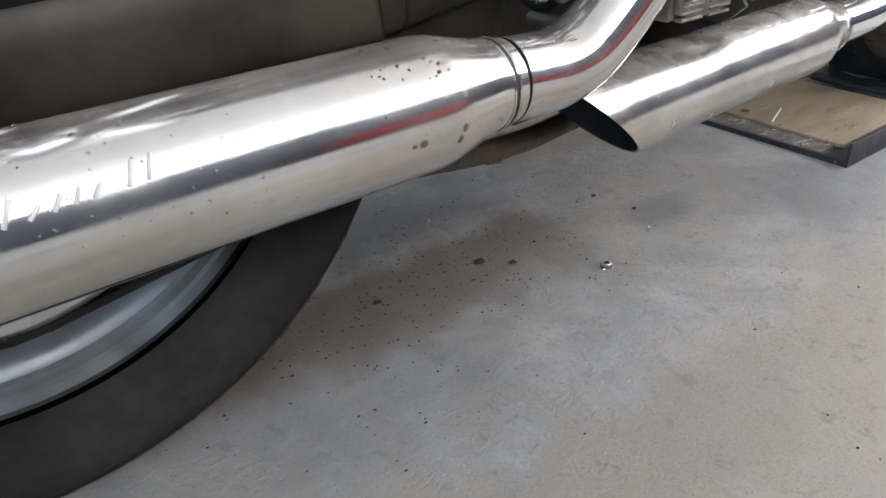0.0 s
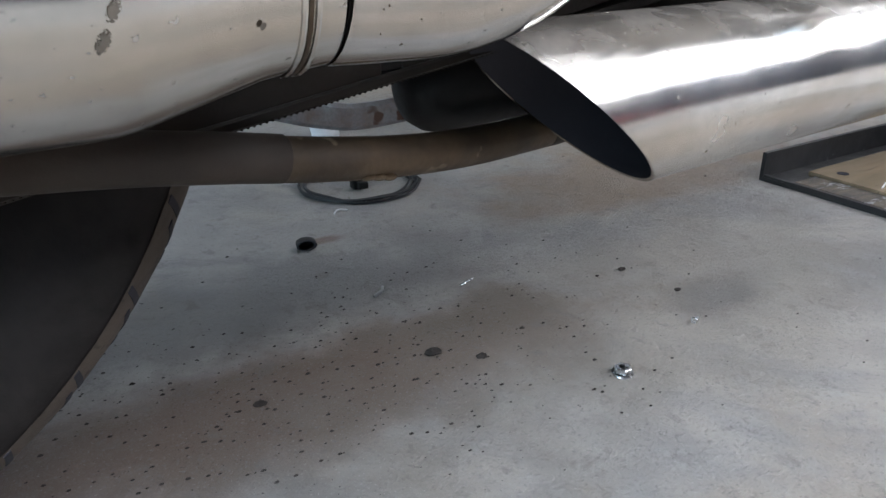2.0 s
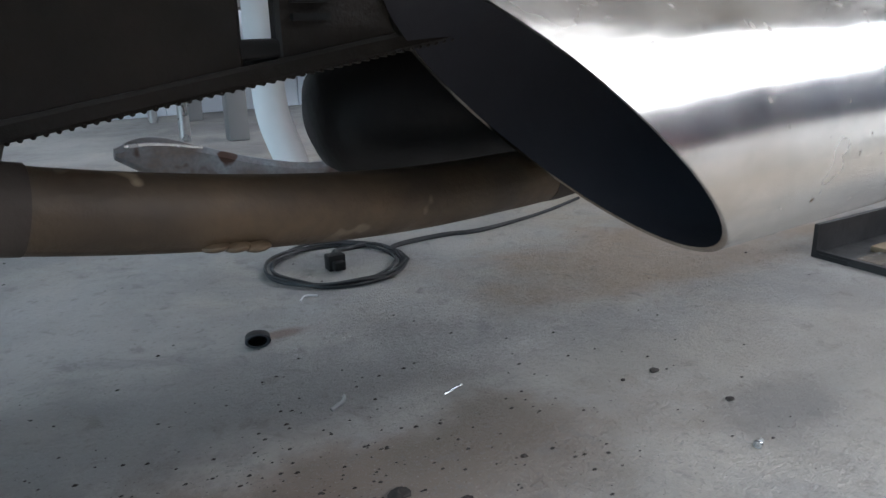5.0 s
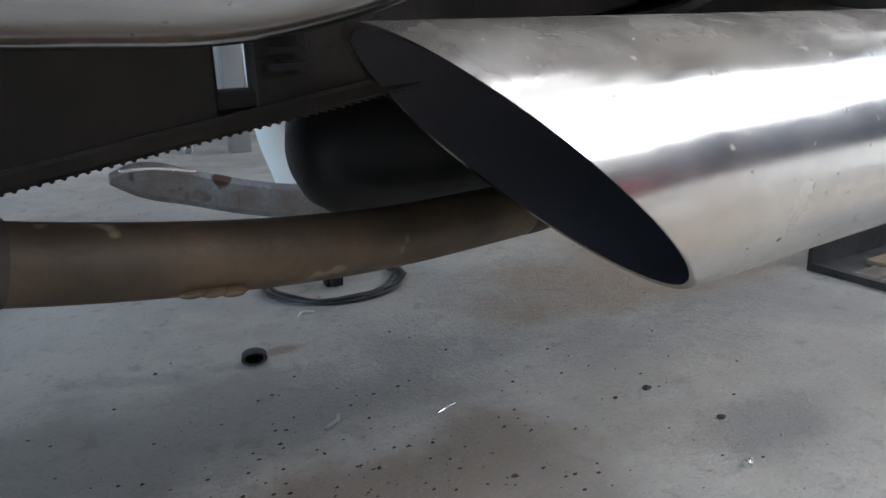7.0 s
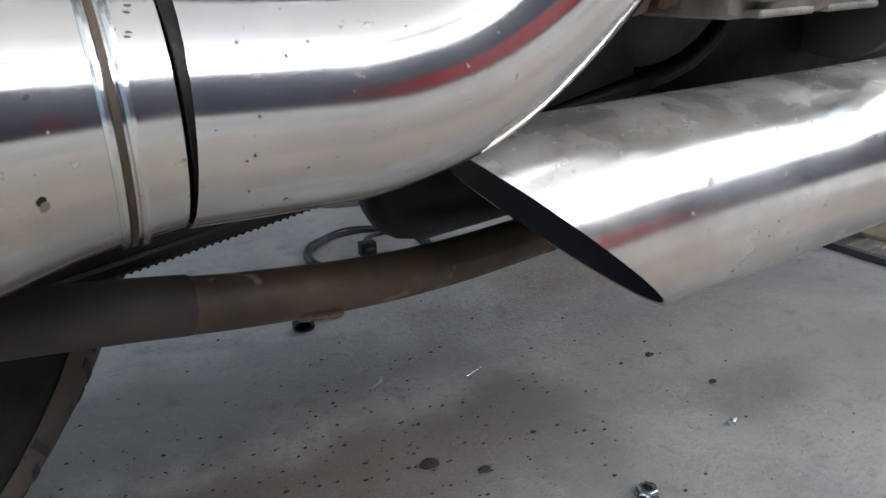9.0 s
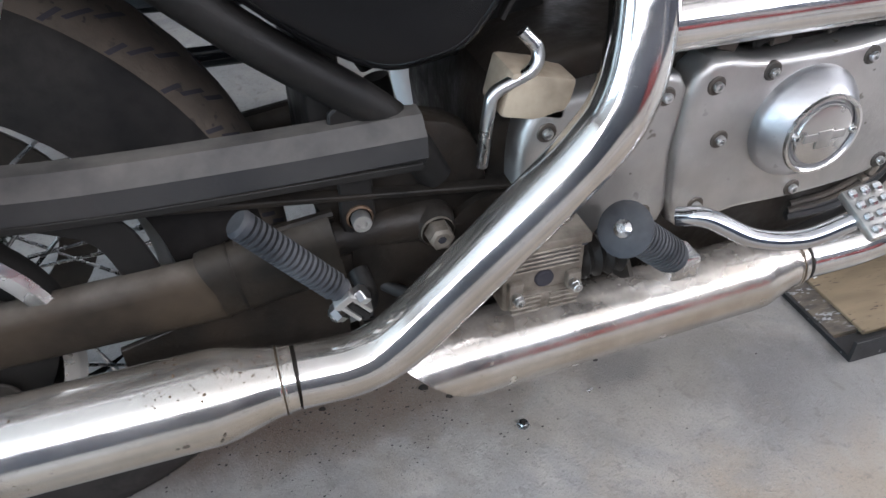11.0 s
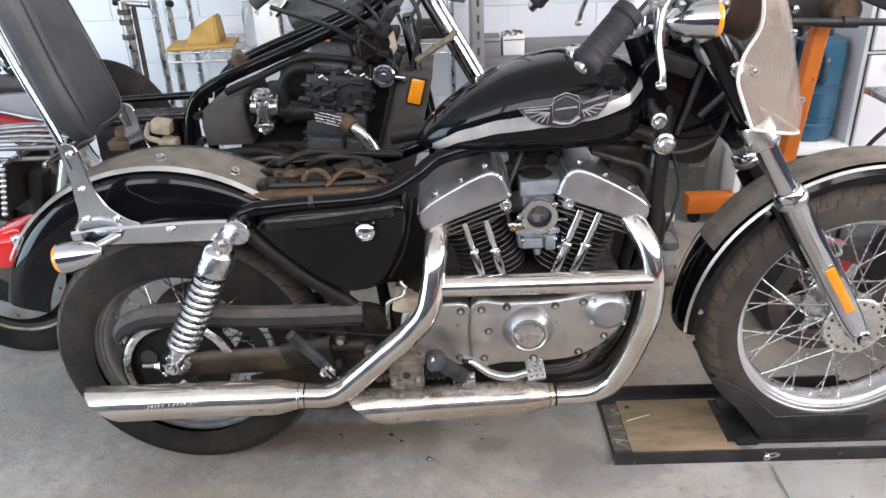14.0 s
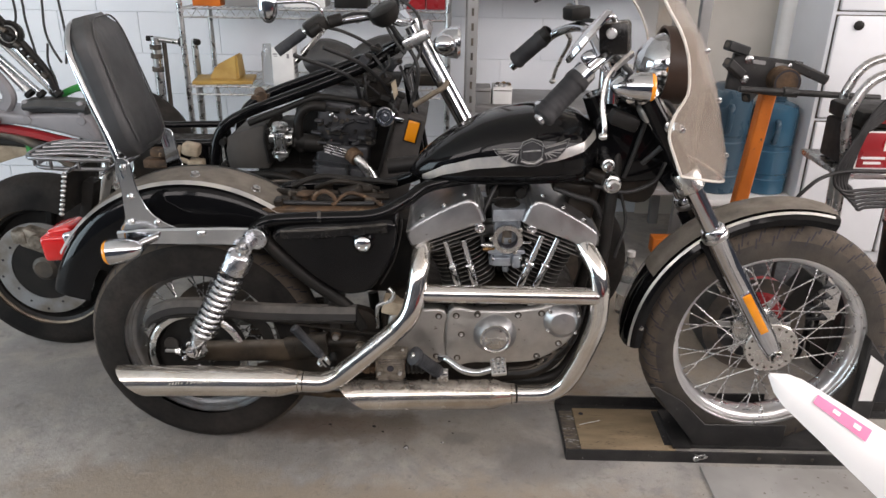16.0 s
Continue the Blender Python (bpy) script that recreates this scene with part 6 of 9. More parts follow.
# headlight
hl = part("headlight", lathe(((0.0, 0), (0.004, 0.03), (0.03, 0.062), (0.07, 0.082), (0.10, 0.086), (0.104, 0.090), (0.118, 0.090), (0.122, 0.084), (0.125, 0.05), (0.126, 0)), (1.11, 0, 1.075), (1, 0, -0.05), 40), CHROME, bike, "chrome headlight bucket")
part("headlight_ring", lathe(((0.060, 0.0865), (0.060, 0.0925), (0.122, 0.0925), (0.122, 0.0865)), (1.11, 0, 1.075), (1, 0, -0.05), 40), LAMPBROWN, hl)
part("headlight_bracket", sweep([(1.10, 0, 0.985), (1.13, 0, 1.0), (1.15, 0, 1.0)], rect(0.06, 0.02), 4), CHROME, hl)
# smoked windscreen: a curved sheet
def screen_at(w, t):
    """w: -1 to 1 across the sheet, t: 0 to 1 up it; its lower wings sweep back beside the fork."""
    z = 0.790 + 0.62 * t + 0.055 * w * w * (1 - t)
    xf = float(np.interp(z, (0.79, 0.842, 1.012, 1.147, 1.224, 1.30, 1.41), (1.364, 1.367, 1.317, 1.256, 1.200, 1.158, 1.105)))
    back = float(np.interp(z, (0.79, 0.851, 0.929, 0.968, 1.007, 1.046, 1.107, 1.167, 1.41), (0.150, 0.165, 0.177, 0.172, 0.138, 0.106, 0.090, 0.080, 0.070)))
    half = 0.190 * (1 - 0.35 * max(0, t - 0.6) ** 2 / 0.16)
    return Vector((xf - back * abs(w) ** 2.2, half * w, z))


bm = bmesh.new()
rows = [[bm.verts.new(screen_at(j / 10 - 1, i / 24)) for j in range(21)] for i in range(25)]
for a, b in zip(rows, rows[1:]):
    for k in range(20):
        bm.faces.new((a[k], a[k + 1], b[k + 1], b[k]))
screen_edge = [Vector(r[0].co) for r in rows[::2]] + [Vector(v.co) for v in rows[-1][2:-1:3]] + [Vector(r[-1].co) for r in rows[::-2]]
bottom_edge = [Vector(v.co) for v in rows[0][::2]]
screen = part("windscreen", thick(bm, 0.004), SMOKE, bike, "smoked clear windscreen with pale edges", 50)
part("screen_rim", sweep(screen_edge, disc(0.0035, 8), 3), SCREEN_EDGE, screen)
part("screen_rim", sweep(bottom_edge, disc(0.0035, 8), 3), SCREEN_EDGE, screen)
for s in (-1, 1):
    for w, t in ((0.90, 0.20), (0.30, 0.11), (0.30, 0.33), (0.45, 0.52)):
        part("screen_bolt", lathe(((-0.003, 0.006), (0.004, 0.006), (0.006, 0)), screen_at(s * w, t), (0.3, s * 1.0, 0), 12), CLIP, screen)
    part("screen_stay", sweep([(1.168, s * 0.150, 0.945), (1.180, s * 0.165, 0.958), screen_at(s * 0.90, 0.20)], rect(0.004, 0.018), 4), CLIP, screen)
    part("stay_clamp", lathe(((0, 0.014), (0.02, 0.014), (0.022, 0.009), (0.026, 0.008), (0.026, 0)), (1.172, s * 0.135, 0.952), (0, s, 0), 20), DULL, screen)
# handlebar and controls
bars = part("handlebar", tube([(0.840, -0.370, 1.012), (0.905, -0.342, 1.077), (0.965, -0.30, 1.122), (1.020, -0.22, 1.132), (1.050, -0.12, 1.075), (1.052, 0.0, 1.045), (1.050, 0.12, 1.075), (1.020, 0.22, 1.130), (0.965, 0.30, 1.115), (0.905, 0.345, 1.065), (0.838, 0.375, 1.000)], 0.0125, 8, 16), CHROME, bike, "chrome pulled-back handlebar")
for s in (-1, 1):
    g0, g1 = Vector((0.846, s * 0.368, 1.017)), Vector((0.912, s * 0.339, 1.083))
    gd = (g1 - g0).normalized()
    gl = (g1 - g0).length
    pr = [(0, 0), (0, 0.015), (0.003, 0.0175), (0.012, 0.0185)]
    for k in range(9):
        pr += [(0.016 + 0.011 * k, 0.0172), (0.018 + 0.011 * k, 0.0168), (0.0245 + 0.011 * k, 0.0168), (0.0265 + 0.011 * k, 0.0172)]
    pr += [(gl, 0.0185), (gl + 0.004, 0.014)]
    part("grip", lathe([(a, 1.42 * b) for a, b in pr], g0, gd, 24), GRIPRUB, bars, "black rubber grip")
    part("switch_housing", lathe(((0, 0.016), (0.004, 0.023), (0.035, 0.024), (0.04, 0.018)), g1, gd, 20), SATIN if s > 0 else CHROME, bars, "switch housing")
    part("lever", sweep([(0.975, s * 0.318, 1.118), (1.000, s * 0.345, 1.085), (0.985, s * 0.385, 1.03), (0.972, s * 0.41, 0.985), (0.968, s * 0.425, 0.955)] if s > 0 else [(1.045, -0.245, 1.130), (1.015, -0.275, 1.115), (0.985, -0.30, 1.085), (0.978, -0.315, 1.035), (0.984, -0.33, 0.990), (0.982, -0.332, 0.975)], lambda t: rect(0.010, 0.017 - 0.006 * t, 0.4), 6), ALUP, bars, "polished hand lever")
    part("lever_ball", ball((0.968, 0.425, 0.952) if s > 0 else (0.982, -0.332, 0.972), (0.010, 0.010, 0.008), 12), ALUP, bars)
    part("reservoir", box((1.000, s * 0.270, 1.166), (0.060, 0.06, 0.066 if s < 0 else 0.036), 0.008, R(0, -6, s * 20)), DUSTY if s < 0 else SATIN, bars, "black brake reservoir")
    part("sight_glass", lathe(((0, 0.011), (0.003, 0.011), (0.004, 0.008), (0.002, 0.006), (0.002, 0)), (0.985, s * 0.303, 1.178), (-0.35, s, 0.1), 20), DULL, bars, "round metal sight glass")
    part("riser", cyl((1.052, s * 0.05, 0.985), (1.052, s * 0.05, 1.055), 0.016), CHROME, bars)
    mirror = part("mirror", lathe(((0.012, 0), (0.010, 0.03), (0.004, 0.052), (-0.004, 0.056), (-0.008, 0.052), (-0.008, 0)), (0, 0, 0), (0, 0, 1), 36), CHROME, bars, "chrome oval mirror")
    ml = Vector((0.61, 0, 0.79))
    mn = Vector((-0.778, s * -0.17, 0.60)).normalized()
    my = mn.cross(ml).normalized()
    mirror.matrix_basis = Matrix.Translation((0.938, s * 0.295, 1.172) if s < 0 else (0.93, 0.36, 1.24)) @ Matrix((ml, my, mn)).transposed().to_4x4() @ Matrix.Diagonal((1.22, 0.80, 1, 1))
    part("mirror_stem", tube([(1.0, s * 0.275, 1.19), (0.985, s * 0.285, 1.21), (0.960, s * 0.285, 1.19)] if s < 0 else [(1.0, 0.27, 1.15), (1.0, 0.33, 1.20), (0.95, 0.355, 1.235)], 0.006), CHROME, bars)
bullet("turn_signal", Vector((1.095, -0.215, 1.055)), (1, -0.1, 0.0), 0.032, 0.085, 0.014, "chrome bullet turn signal with amber lens", (Vector((1.06, -0.17, 1.06)), Vector((1.055, -0.12, 1.065))))
bullet("turn_signal", Vector((1.095, 0.215, 1.055)), (1, 0.1, 0.0), 0.032, 0.085, 0.014, "chrome bullet turn signal with amber lens", (Vector((1.06, 0.17, 1.06)), Vector((1.055, 0.12, 1.065))))
for pts, r in (([(1.0, -0.25, 1.13), (1.08, -0.18, 1.06), (1.13, -0.10, 0.98), (1.12, -0.07, 0.88), (1.10, -0.06, 0.80)], 0.006), ([(0.95, 0.31, 1.10), (1.04, 0.22, 1.15), (1.11, 0.08, 1.05), (1.10, 0.0, 0.92)], 0.006),
               ([(1.14, -0.08, 0.98), (1.17, -0.10, 1.0), (1.20, -0.10, 0.96), (1.185, -0.09, 0.90), (1.14, -0.07, 0.84)], 0.007), ([(1.02, -0.10, 0.79), (1.10, -0.10, 0.775), (1.17, -0.09, 0.80), (1.20, -0.06, 0.84)], 0.005), ([(1.09, -0.05, 0.78), (1.12, -0.05, 0.68), (1.10, -0.06, 0.58)], 0.004)):
    part("control_cable", tube(pts, r, 8, 10), CABLE, bike)
part("switch_bracket", box((1.075, -0.10, 0.955), (0.07, 0.05, 0.035), 0.008, R(0, 20, 0)), SATIN, bike)
part("cable_box", box((1.135, -0.115, 0.985), (0.06, 0.05, 0.045), 0.012, R(0, -30, 0)), ALU, bike, "cast alloy cable housing")

part("wiring_cover", plate(rounded([(1.03, 0.88), (1.11, 0.905), (1.17, 0.86), (1.20, 0.79), (1.17, 0.725), (1.09, 0.735), (1.05, 0.77)], 4), -0.035, 0.035, 0.01, 2), GREASY, bike, "dark grimy wiring cover at the neck")

# ---- foot controls ----
def ribbed(a, b, r, ribs):
    a, b = Vector(a), Vector(b)
    h = (b - a).length
    pr = [(0, 0), (0, r * 0.8), (0.003, r)]
    for k in range(ribs):
        z0 = 0.005 + (h - 0.01) * k / ribs
        s = (h - 0.01) / ribs
        pr += [(z0, r), (z0 + s * 0.55, r), (z0 + s * 0.62, r * 0.74), (z0 + s * 0.95, r * 0.74)]
    pr += [(h, r * 0.9), (h, 0)]
    return lathe(pr, a, b - a, 24)


peg = part("passenger_peg", ribbed((0.2700, -0.2020, 0.4300), (0.3375, -0.1990, 0.3450), 0.0120, 19), PEGRUB, bike, "ribbed grey rubber passenger peg, folded up")
pu = Vector((0.622, 0.028, -0.783)).normalized()
pv = (Vector((0.690, -0.10, 0.717)) - pu * pu.dot(Vector((0.690, -0.10, 0.717)))).normalized()
pin = Vector((0.3450, -0.2030, 0.3335))
turn = Matrix((pu, pv, pu.cross(pv))).transposed()
part("peg_clevis", join(*[box(pin + pu * 0.003 + pv * dv, (0.027, 0.0042, 0.0140), 0.0016, turn) for dv in (-0.0062, 0.0062)], box(pin - pu * 0.011, (0.007, 0.018, 0.020), 0.002, turn)), ALU, peg, "worn pale steel peg clevis")
part("clevis_tongue", box(pin + pu * 0.009 - pv * 0.001, (0.024, 0.0075, 0.011), 0.003, turn), SATIN, peg)
part("peg_bolt", cyl(pin - pv * 0.016, pin + pv * 0.010, 0.0042, n=14), DARKSTEEL, peg)
part("bolt_head", lathe(((0.0085, 0.0085), (0.0140, 0.0085), (0.0150, 0.0075), (0.0150, 0)), pin, pv, 6), DULL, peg, "steel hex bolt head")
part("peg_nut", join(lathe(((0.0115, 0.0088), (0.0175, 0.0088), (0.0185, 0.0076)), pin, -pv, 6), lathe(((0.0175, 0.0074), (0.0205, 0.0066), (0.0230, 0.0040), (0.0238, 0)), pin, -pv, 16)), DULL, peg, "domed steel nut")
part("peg_mount", sweep([pin + pu * 0.014 - pv * 0.001, pin + pu * 0.030 + Vector((0, 0.03, 0)), Vector((0.360, -0.150, 0.322))], disc(0.009), 5), SATIN, peg)
rp = part("rider_peg", ribbed((0.5850, -0.2140, 0.3580), (0.6450, -0.2020, 0.3040), 0.0175, 12), PEGRUB, bike, "ribbed black rubber rider peg")
part("peg_end", lathe(((0, 0.022), (0.012, 0.025), (0.016, 0.019), (0.016, 0)), (0.5870, -0.2140, 0.3560), (-0.6, -0.35, 0.5), 24), PEGRUB, rp)
part("peg_end_bolt", lathe(((0, 0.009), (0.004, 0.008), (0.007, 0.004), (0.007, 0)), (0.5770, -0.2200, 0.3640), (-0.6, -0.35, 0.5), 14), CLIP, rp, "bright end bolt")
part("peg_clevis", box((0.6530, -0.2000, 0.2960), (0.03, 0.03, 0.025), 0.004), CLIP, rp)
pedal = part("brake_pedal", sweep([(0.645, -0.195, 0.345), (0.665, -0.212, 0.350), (0.700, -0.235, 0.336), (0.740, -0.25, 0.336), (0.778, -0.258, 0.352)], disc(0.009), 8), CHROME, bike, "chrome brake pedal arm")
part("pedal_pad", box((0.793, -0.262, 0.362), (0.038, 0.05, 0.010), 0.003, R(24, -8, 0)), ALU, pedal)
for i in range(3):
    for j in range(4):
        part("pad_stud", box(Vector((0.793, -0.262, 0.362)) + R(24, -8, 0) @ Vector((-0.012 + 0.012 * i, -0.018 + 0.012 * j, 0.007)), (0.008, 0.008, 0.006), 0.002, R(24, -8, 0), 1), CLIP, pedal)
mc = part("master_cylinder", join(box((0.516, -0.175, 0.312), (0.078, 0.05, 0.066), 0.005), box((0.516, -0.175, 0.347), (0.086, 0.055, 0.010), 0.002), box((0.516, -0.200, 0.290), (0.05, 0.012, 0.02), 0.004)), DIRTYALU, bike, "dusty cast brake master cylinder")
for k in range(5):
    part("rib", box((0.516, -0.2005, 0.3235 + 0.0046 * k), (0.066, 0.005, 0.0024), 0.0006, None, 1), DIRTYALU, mc)
    part("groove", box((0.516, -0.2002, 0.3258 + 0.0046 * k), (0.060, 0.0012, 0.0020), 0.0), BORE, mc)
for sx in (-0.018, 0.018):
    for k in range(4):
        part("low_fin", box((0.516 + sx, -0.2035, 0.281 + 0.0052 * k), (0.028, 0.008, 0.0026), 0.0008, None, 1), DIRTYALU, mc)
part("lid_seam", box((0.516, -0.2008, 0.3412), (0.078, 0.0016, 0.0022), 0.0), BORE, mc)
for sx in (-0.030, 0.030):
    part("lid_screw", bolt((0.516 + sx, -0.175, 0.352), (0, 0, 1), 0.0045, 0.003), DULL, mc)
    part("lug", box((0.516 + sx * 0.92, -0.202, 0.300), (0.014, 0.010, 0.030), 0.003), DIRTYALU, mc)
part("hole", cyl((0.516, -0.2035, 0.312), (0.516, -0.195, 0.312), 0.009, n=18), BORE, mc)
for x, z in ((0.488, 0.302), (0.542, 0.306)):
    part("bolt", join(cyl((x, -0.214, z), (x, -0.195, z), 0.0042), bolt((x, -0.213, z), (0, -1, 0), 0.0045, 0.004)), DULL, mc)
part("bellows", lathe([(0.0, 0)] + [(0.006 * k, 0.022 if k % 2 else 0.017) for k in range(9)] + [(0.05, 0)], (0.556, -0.178, 0.308), (1, 0, 0), 24), SATIN, mc, "black rubber bellows")
part("hose_fitting", join(cyl((0.44, -0.175, 0.290), (0.478, -0.175, 0.296), 0.007), cyl((0.445, -0.175, 0.291), (0.458, -0.175, 0.293), 0.012, n=6), cyl((0.462, -0.175, 0.293), (0.472, -0.175, 0.295), 0.012, n=6)), RUST, mc)
part("brake_hose", tube([(0.44, -0.175, 0.290), (0.40, -0.15, 0.285), (0.36, -0.12, 0.30)], 0.006), CABLE, mc)
# chrome oil pipe and bracket above the sprocket cover
part("breather_pipe", tube([(0.478, -0.14, 0.40), (0.480, -0.15, 0.455), (0.486, -0.15, 0.472), (0.515, -0.15, 0.485), (0.522, -0.145, 0.500), (0.510, -0.14, 0.515)], 0.0055, 8, 12), DULL, bike)
part("starter_cover", box((0.522, -0.13, 0.462), (0.060, 0.05, 0.040), 0.005, R(0, 14, 0)), TAN, bike, "small grimy cream box")
part("oil_filter", lathe(((0, 0), (0, 0.03), (0.005, 0.036), (0.08, 0.038), (0.085, 0.03)), (1.10, 0, 0.33), (-1, 0, 0), 28), BLACK, bike)

# ---- wheel chock ----
chock = thing("wheel_chock", (1.4, 0, 0), "black steel wheel chock frame on a plywood board", "wheel chock")
def bar(a, b, w, h, m=CHOCK, label="", name="frame_bar"):
    return part(name, sweep([a, b], rect(w, h, 0.08), 0, up=(0, 0, 1)), m, chock, label)
for y in (-0.143, 0.124):
    s = 1 if y < 0 else -1
    bar((1.007, y, 0.018), (2.05, y, 0.018), 0.005, 0.036)
    bar((1.007, y + s * 0.0205, 0.0025), (2.05, y + s * 0.0205, 0.0025), 0.036, 0.005)
bar((1.0105, -0.140, 0.004), (1.0105, 0.121, 0.004), 0.006, 0.008)
bar((1.035, -0.101, 0.0040), (1.035, 0.082, 0.0040), 0.042, 0.008, SCRATCHED, "scratched flat bar")
bar((1.345, -0.101, 0.0165), (1.345, 0.082, 0.0165), 0.05, 0.006)
part("board", box((1.192, -0.0095, 0.0085), (0.272, 0.206, 0.007), 0.002), PLY, chock, "oil-spotted plywood board")
part("board_hole", cyl((1.08, 0.063, 0.0118), (1.08, 0.063, 0.0126), 0.007, n=16), BORE, chock)
part("scratch", box((1.10, 0.018, 0.0124), (0.07, 0.002, 0.0008), 0.0, R(0, 0, 20)), CARDW, chock)
part("cradle_plate", thick(plate([(1.240, 0.200), (1.252, 0.203), (1.396, 0.024), (1.386, 0.018)], -0.075, 0.075, 0.0), 0.001), CHOCK, chock, "bent black cradle plate", 0)
part("cradle_cheek", plate([(1.238, 0.206), (1.256, 0.207), (1.334, 0.160), (1.409, 0.085), (1.640, 0.087), (1.640, 0.014), (1.387, 0.014)], -0.082, -0.077, 0.001, 1), CHOCK, chock)
part("cradle_cheek", plate([(1.238, 0.206), (1.256, 0.207), (1.334, 0.160), (1.409, 0.085), (1.640, 0.087), (1.640, 0.014), (1.387, 0.014)], 0.077, 0.082, 0.001, 1), CHOCK, chock)
part("floor_plate", box((1.55, 0.0, 0.008), (0.50, 0.17, 0.010), 0.002), CHOCK, chock)
part("upright", plate([(1.800, 0.02), (1.855, 0.02), (1.865, 0.311), (1.806, 0.38)], -0.10, -0.06, 0.004, 1), CHOCK, chock, "black upright of the chock")
part("upright", plate([(1.800, 0.02), (1.855, 0.02), (1.865, 0.311), (1.806, 0.38)], 0.06, 0.10, 0.004, 1), CHOCK, chock)
part("upright_label", plate([(1.812, 0.19), (1.850, 0.19), (1.855, 0.305), (1.814, 0.335)], -0.1025, -0.1005, 0.0), CARDW, chock, "white label on the upright")
part("clip", join(tube([(1.362, -0.146, 0.020), (1.375, -0.150, 0.026), (1.392, -0.150, 0.030), (1.402, -0.148, 0.024), (1.392, -0.146, 0.016), (1.375, -0.146, 0.014)], 0.003, 6, 8), cyl((1.37, -0.157, 0.02), (1.37, -0.139, 0.02), 0.009)), CLIP, chock, "bright retaining clip")
for x in (1.55, 1.62, 1.70):
    part("hole", cyl((x, -0.1465, 0.018), (x, -0.140, 0.018), 0.006, n=12), DARKSTEEL, chock)
single("ramp_sheet", box((1.80, -0.427, 0.003), (0.84, 0.52, 0.006), 0.001), SHEET, "flat grey metal sheet lying on the floor", "metal sheet")

# ---- white mudguard close by ----
mud = thing("mudguard", (1.55, -1.05, 0), "white plastic motorcycle mudguard with a pink sticker on a stand", "mudguard")
M0, M1 = Vector((1.133, -0.939, 0.789)), Vector((1.525, -1.127, 0.536))
md = (M1 - M0).normalized()
mface = Vector((-0.30, -0.72, 0.62)).normalized()
mw = mface.cross(md).normalized()
mu_ = md.cross(mw)
bm = bmesh.new()
rows = []
for i in range(25):
    t = i / 24
    half = 0.019 * min(1, (t * 14 + 0.01) ** 0.5) + 0.058 * t
    c = M0.lerp(M1, t) + mu_ * (0.02 * math.sin(t * math.pi) * 0.3)
    rows.append([bm.verts.new(c + mw * half * (j / 6 - 1) + mu_ * (-0.016 * (j / 6 - 1) ** 2 * (0.4 + t))) for j in range(13)])
for a, b in zip(rows, rows[1:]):
    for k in range(12):
        bm.faces.new((a[k], a[k + 1], b[k + 1], b[k]))
part("blade", thick(bm, 0.003), WHITE, mud, "", 60)
def mud_at(t, j, off):
    half = 0.019 * min(1, (t * 14 + 0.01) ** 0.5) + 0.058 * t
    return M0.lerp(M1, t) + mu_ * (0.02 * math.sin(t * math.pi) * 0.3 - 0.016 * j * j * (0.4 + t) + off) + mw * half * j


def mud_patch(t0, t1, j0, j1, off):
    bm = bmesh.new()
    g = [[bm.verts.new(mud_at(t0 + (t1 - t0) * i / 8, j0 + (j1 - j0) * k / 5, off)) for k in range(6)] for i in range(9)]
    for a, b in zip(g, g[1:]):
        for k in range(5):
            bm.faces.new((a[k], a[k + 1], b[k + 1], b[k]))
    return bm


up_sign = 1 if mu_.z > 0 else -1
part("sticker", mud_patch(0.135, 0.305, 0.15, 0.70, 0.0025 * up_sign), PINK, mud, "pink sticker")
for t in (0.19, 0.255):
    part("sticker_window", mud_patch(t, t + 0.022, 0.36, 0.56, 0.0035 * up_sign), WHITE, mud)
part("post", tube([M1 + Vector((0.0, 0, -0.01)), (1.60, -1.15, 0.42), (1.68, -1.16, 0.22), (1.70, -1.15, 0.012)], 0.016), DARKSTEEL, mud, "steel post")
part("foot", cyl((1.70, -1.15, 0), (1.70, -1.15, 0.012), 0.10), DARKSTEEL, mud)

# ---- second motorcycle, stripped ----
b2 = thing("motorcycle", (0.3, 0.55, 0), "stripped black motorcycle with bare frame and engine, no tank", "motorcycle")
BY = 0.58


def tb(name, pts, r, m, label="", per=8, n=12):
    return part(name, tube([(x, BY + y, z) for x, y, z in pts], r, per, n), m, b2, label)


W2 = Vector((-0.70, BY - 0.10, 0.315))
w2 = thing("rear_wheel", W2, "black cast rear wheel with brake disc", "")
w2.parent = b2
w2.matrix_parent_inverse = place_of(b2).inverted()
pr = []
for k in range(17):
    a = math.pi * k / 16 - math.pi / 2
    pr.append((0.07 * math.copysign(abs(math.sin(a)) ** 0.8, math.sin(a)), 0.212 + 0.103 * max(0, math.cos(a)) ** 0.75))
part("tyre", lathe(pr, W2, (0, 1, 0), 72), RUBBER, w2, "black rubber tyre")
part("rim", lathe(((-0.05, 0.222), (-0.055, 0.215), (-0.045, 0.198), (-0.01, 0.19), (0.01, 0.19), (0.045, 0.198), (0.055, 0.215), (0.05, 0.222)), W2, (0, 1, 0), 64), SATIN, w2, "dark cast rim")
part("rim_edge", lathe(((-0.056, 0.208), (-0.060, 0.214), (-0.058, 0.222), (-0.053, 0.219), (-0.052, 0.209), (-0.056, 0.208)), W2, (0, 1, 0), 64), TANRIM, w2, "worn bare rim edge")
for k in range(5):
    a = 2 * math.pi * k / 5 + 0.2
    d = Vector((math.cos(a), 0, math.sin(a)))
    part("wheel_spoke", sweep([W2 + d * 0.03, W2 + d * 0.195], rect(0.03, 0.045), 0), SATIN, w2)
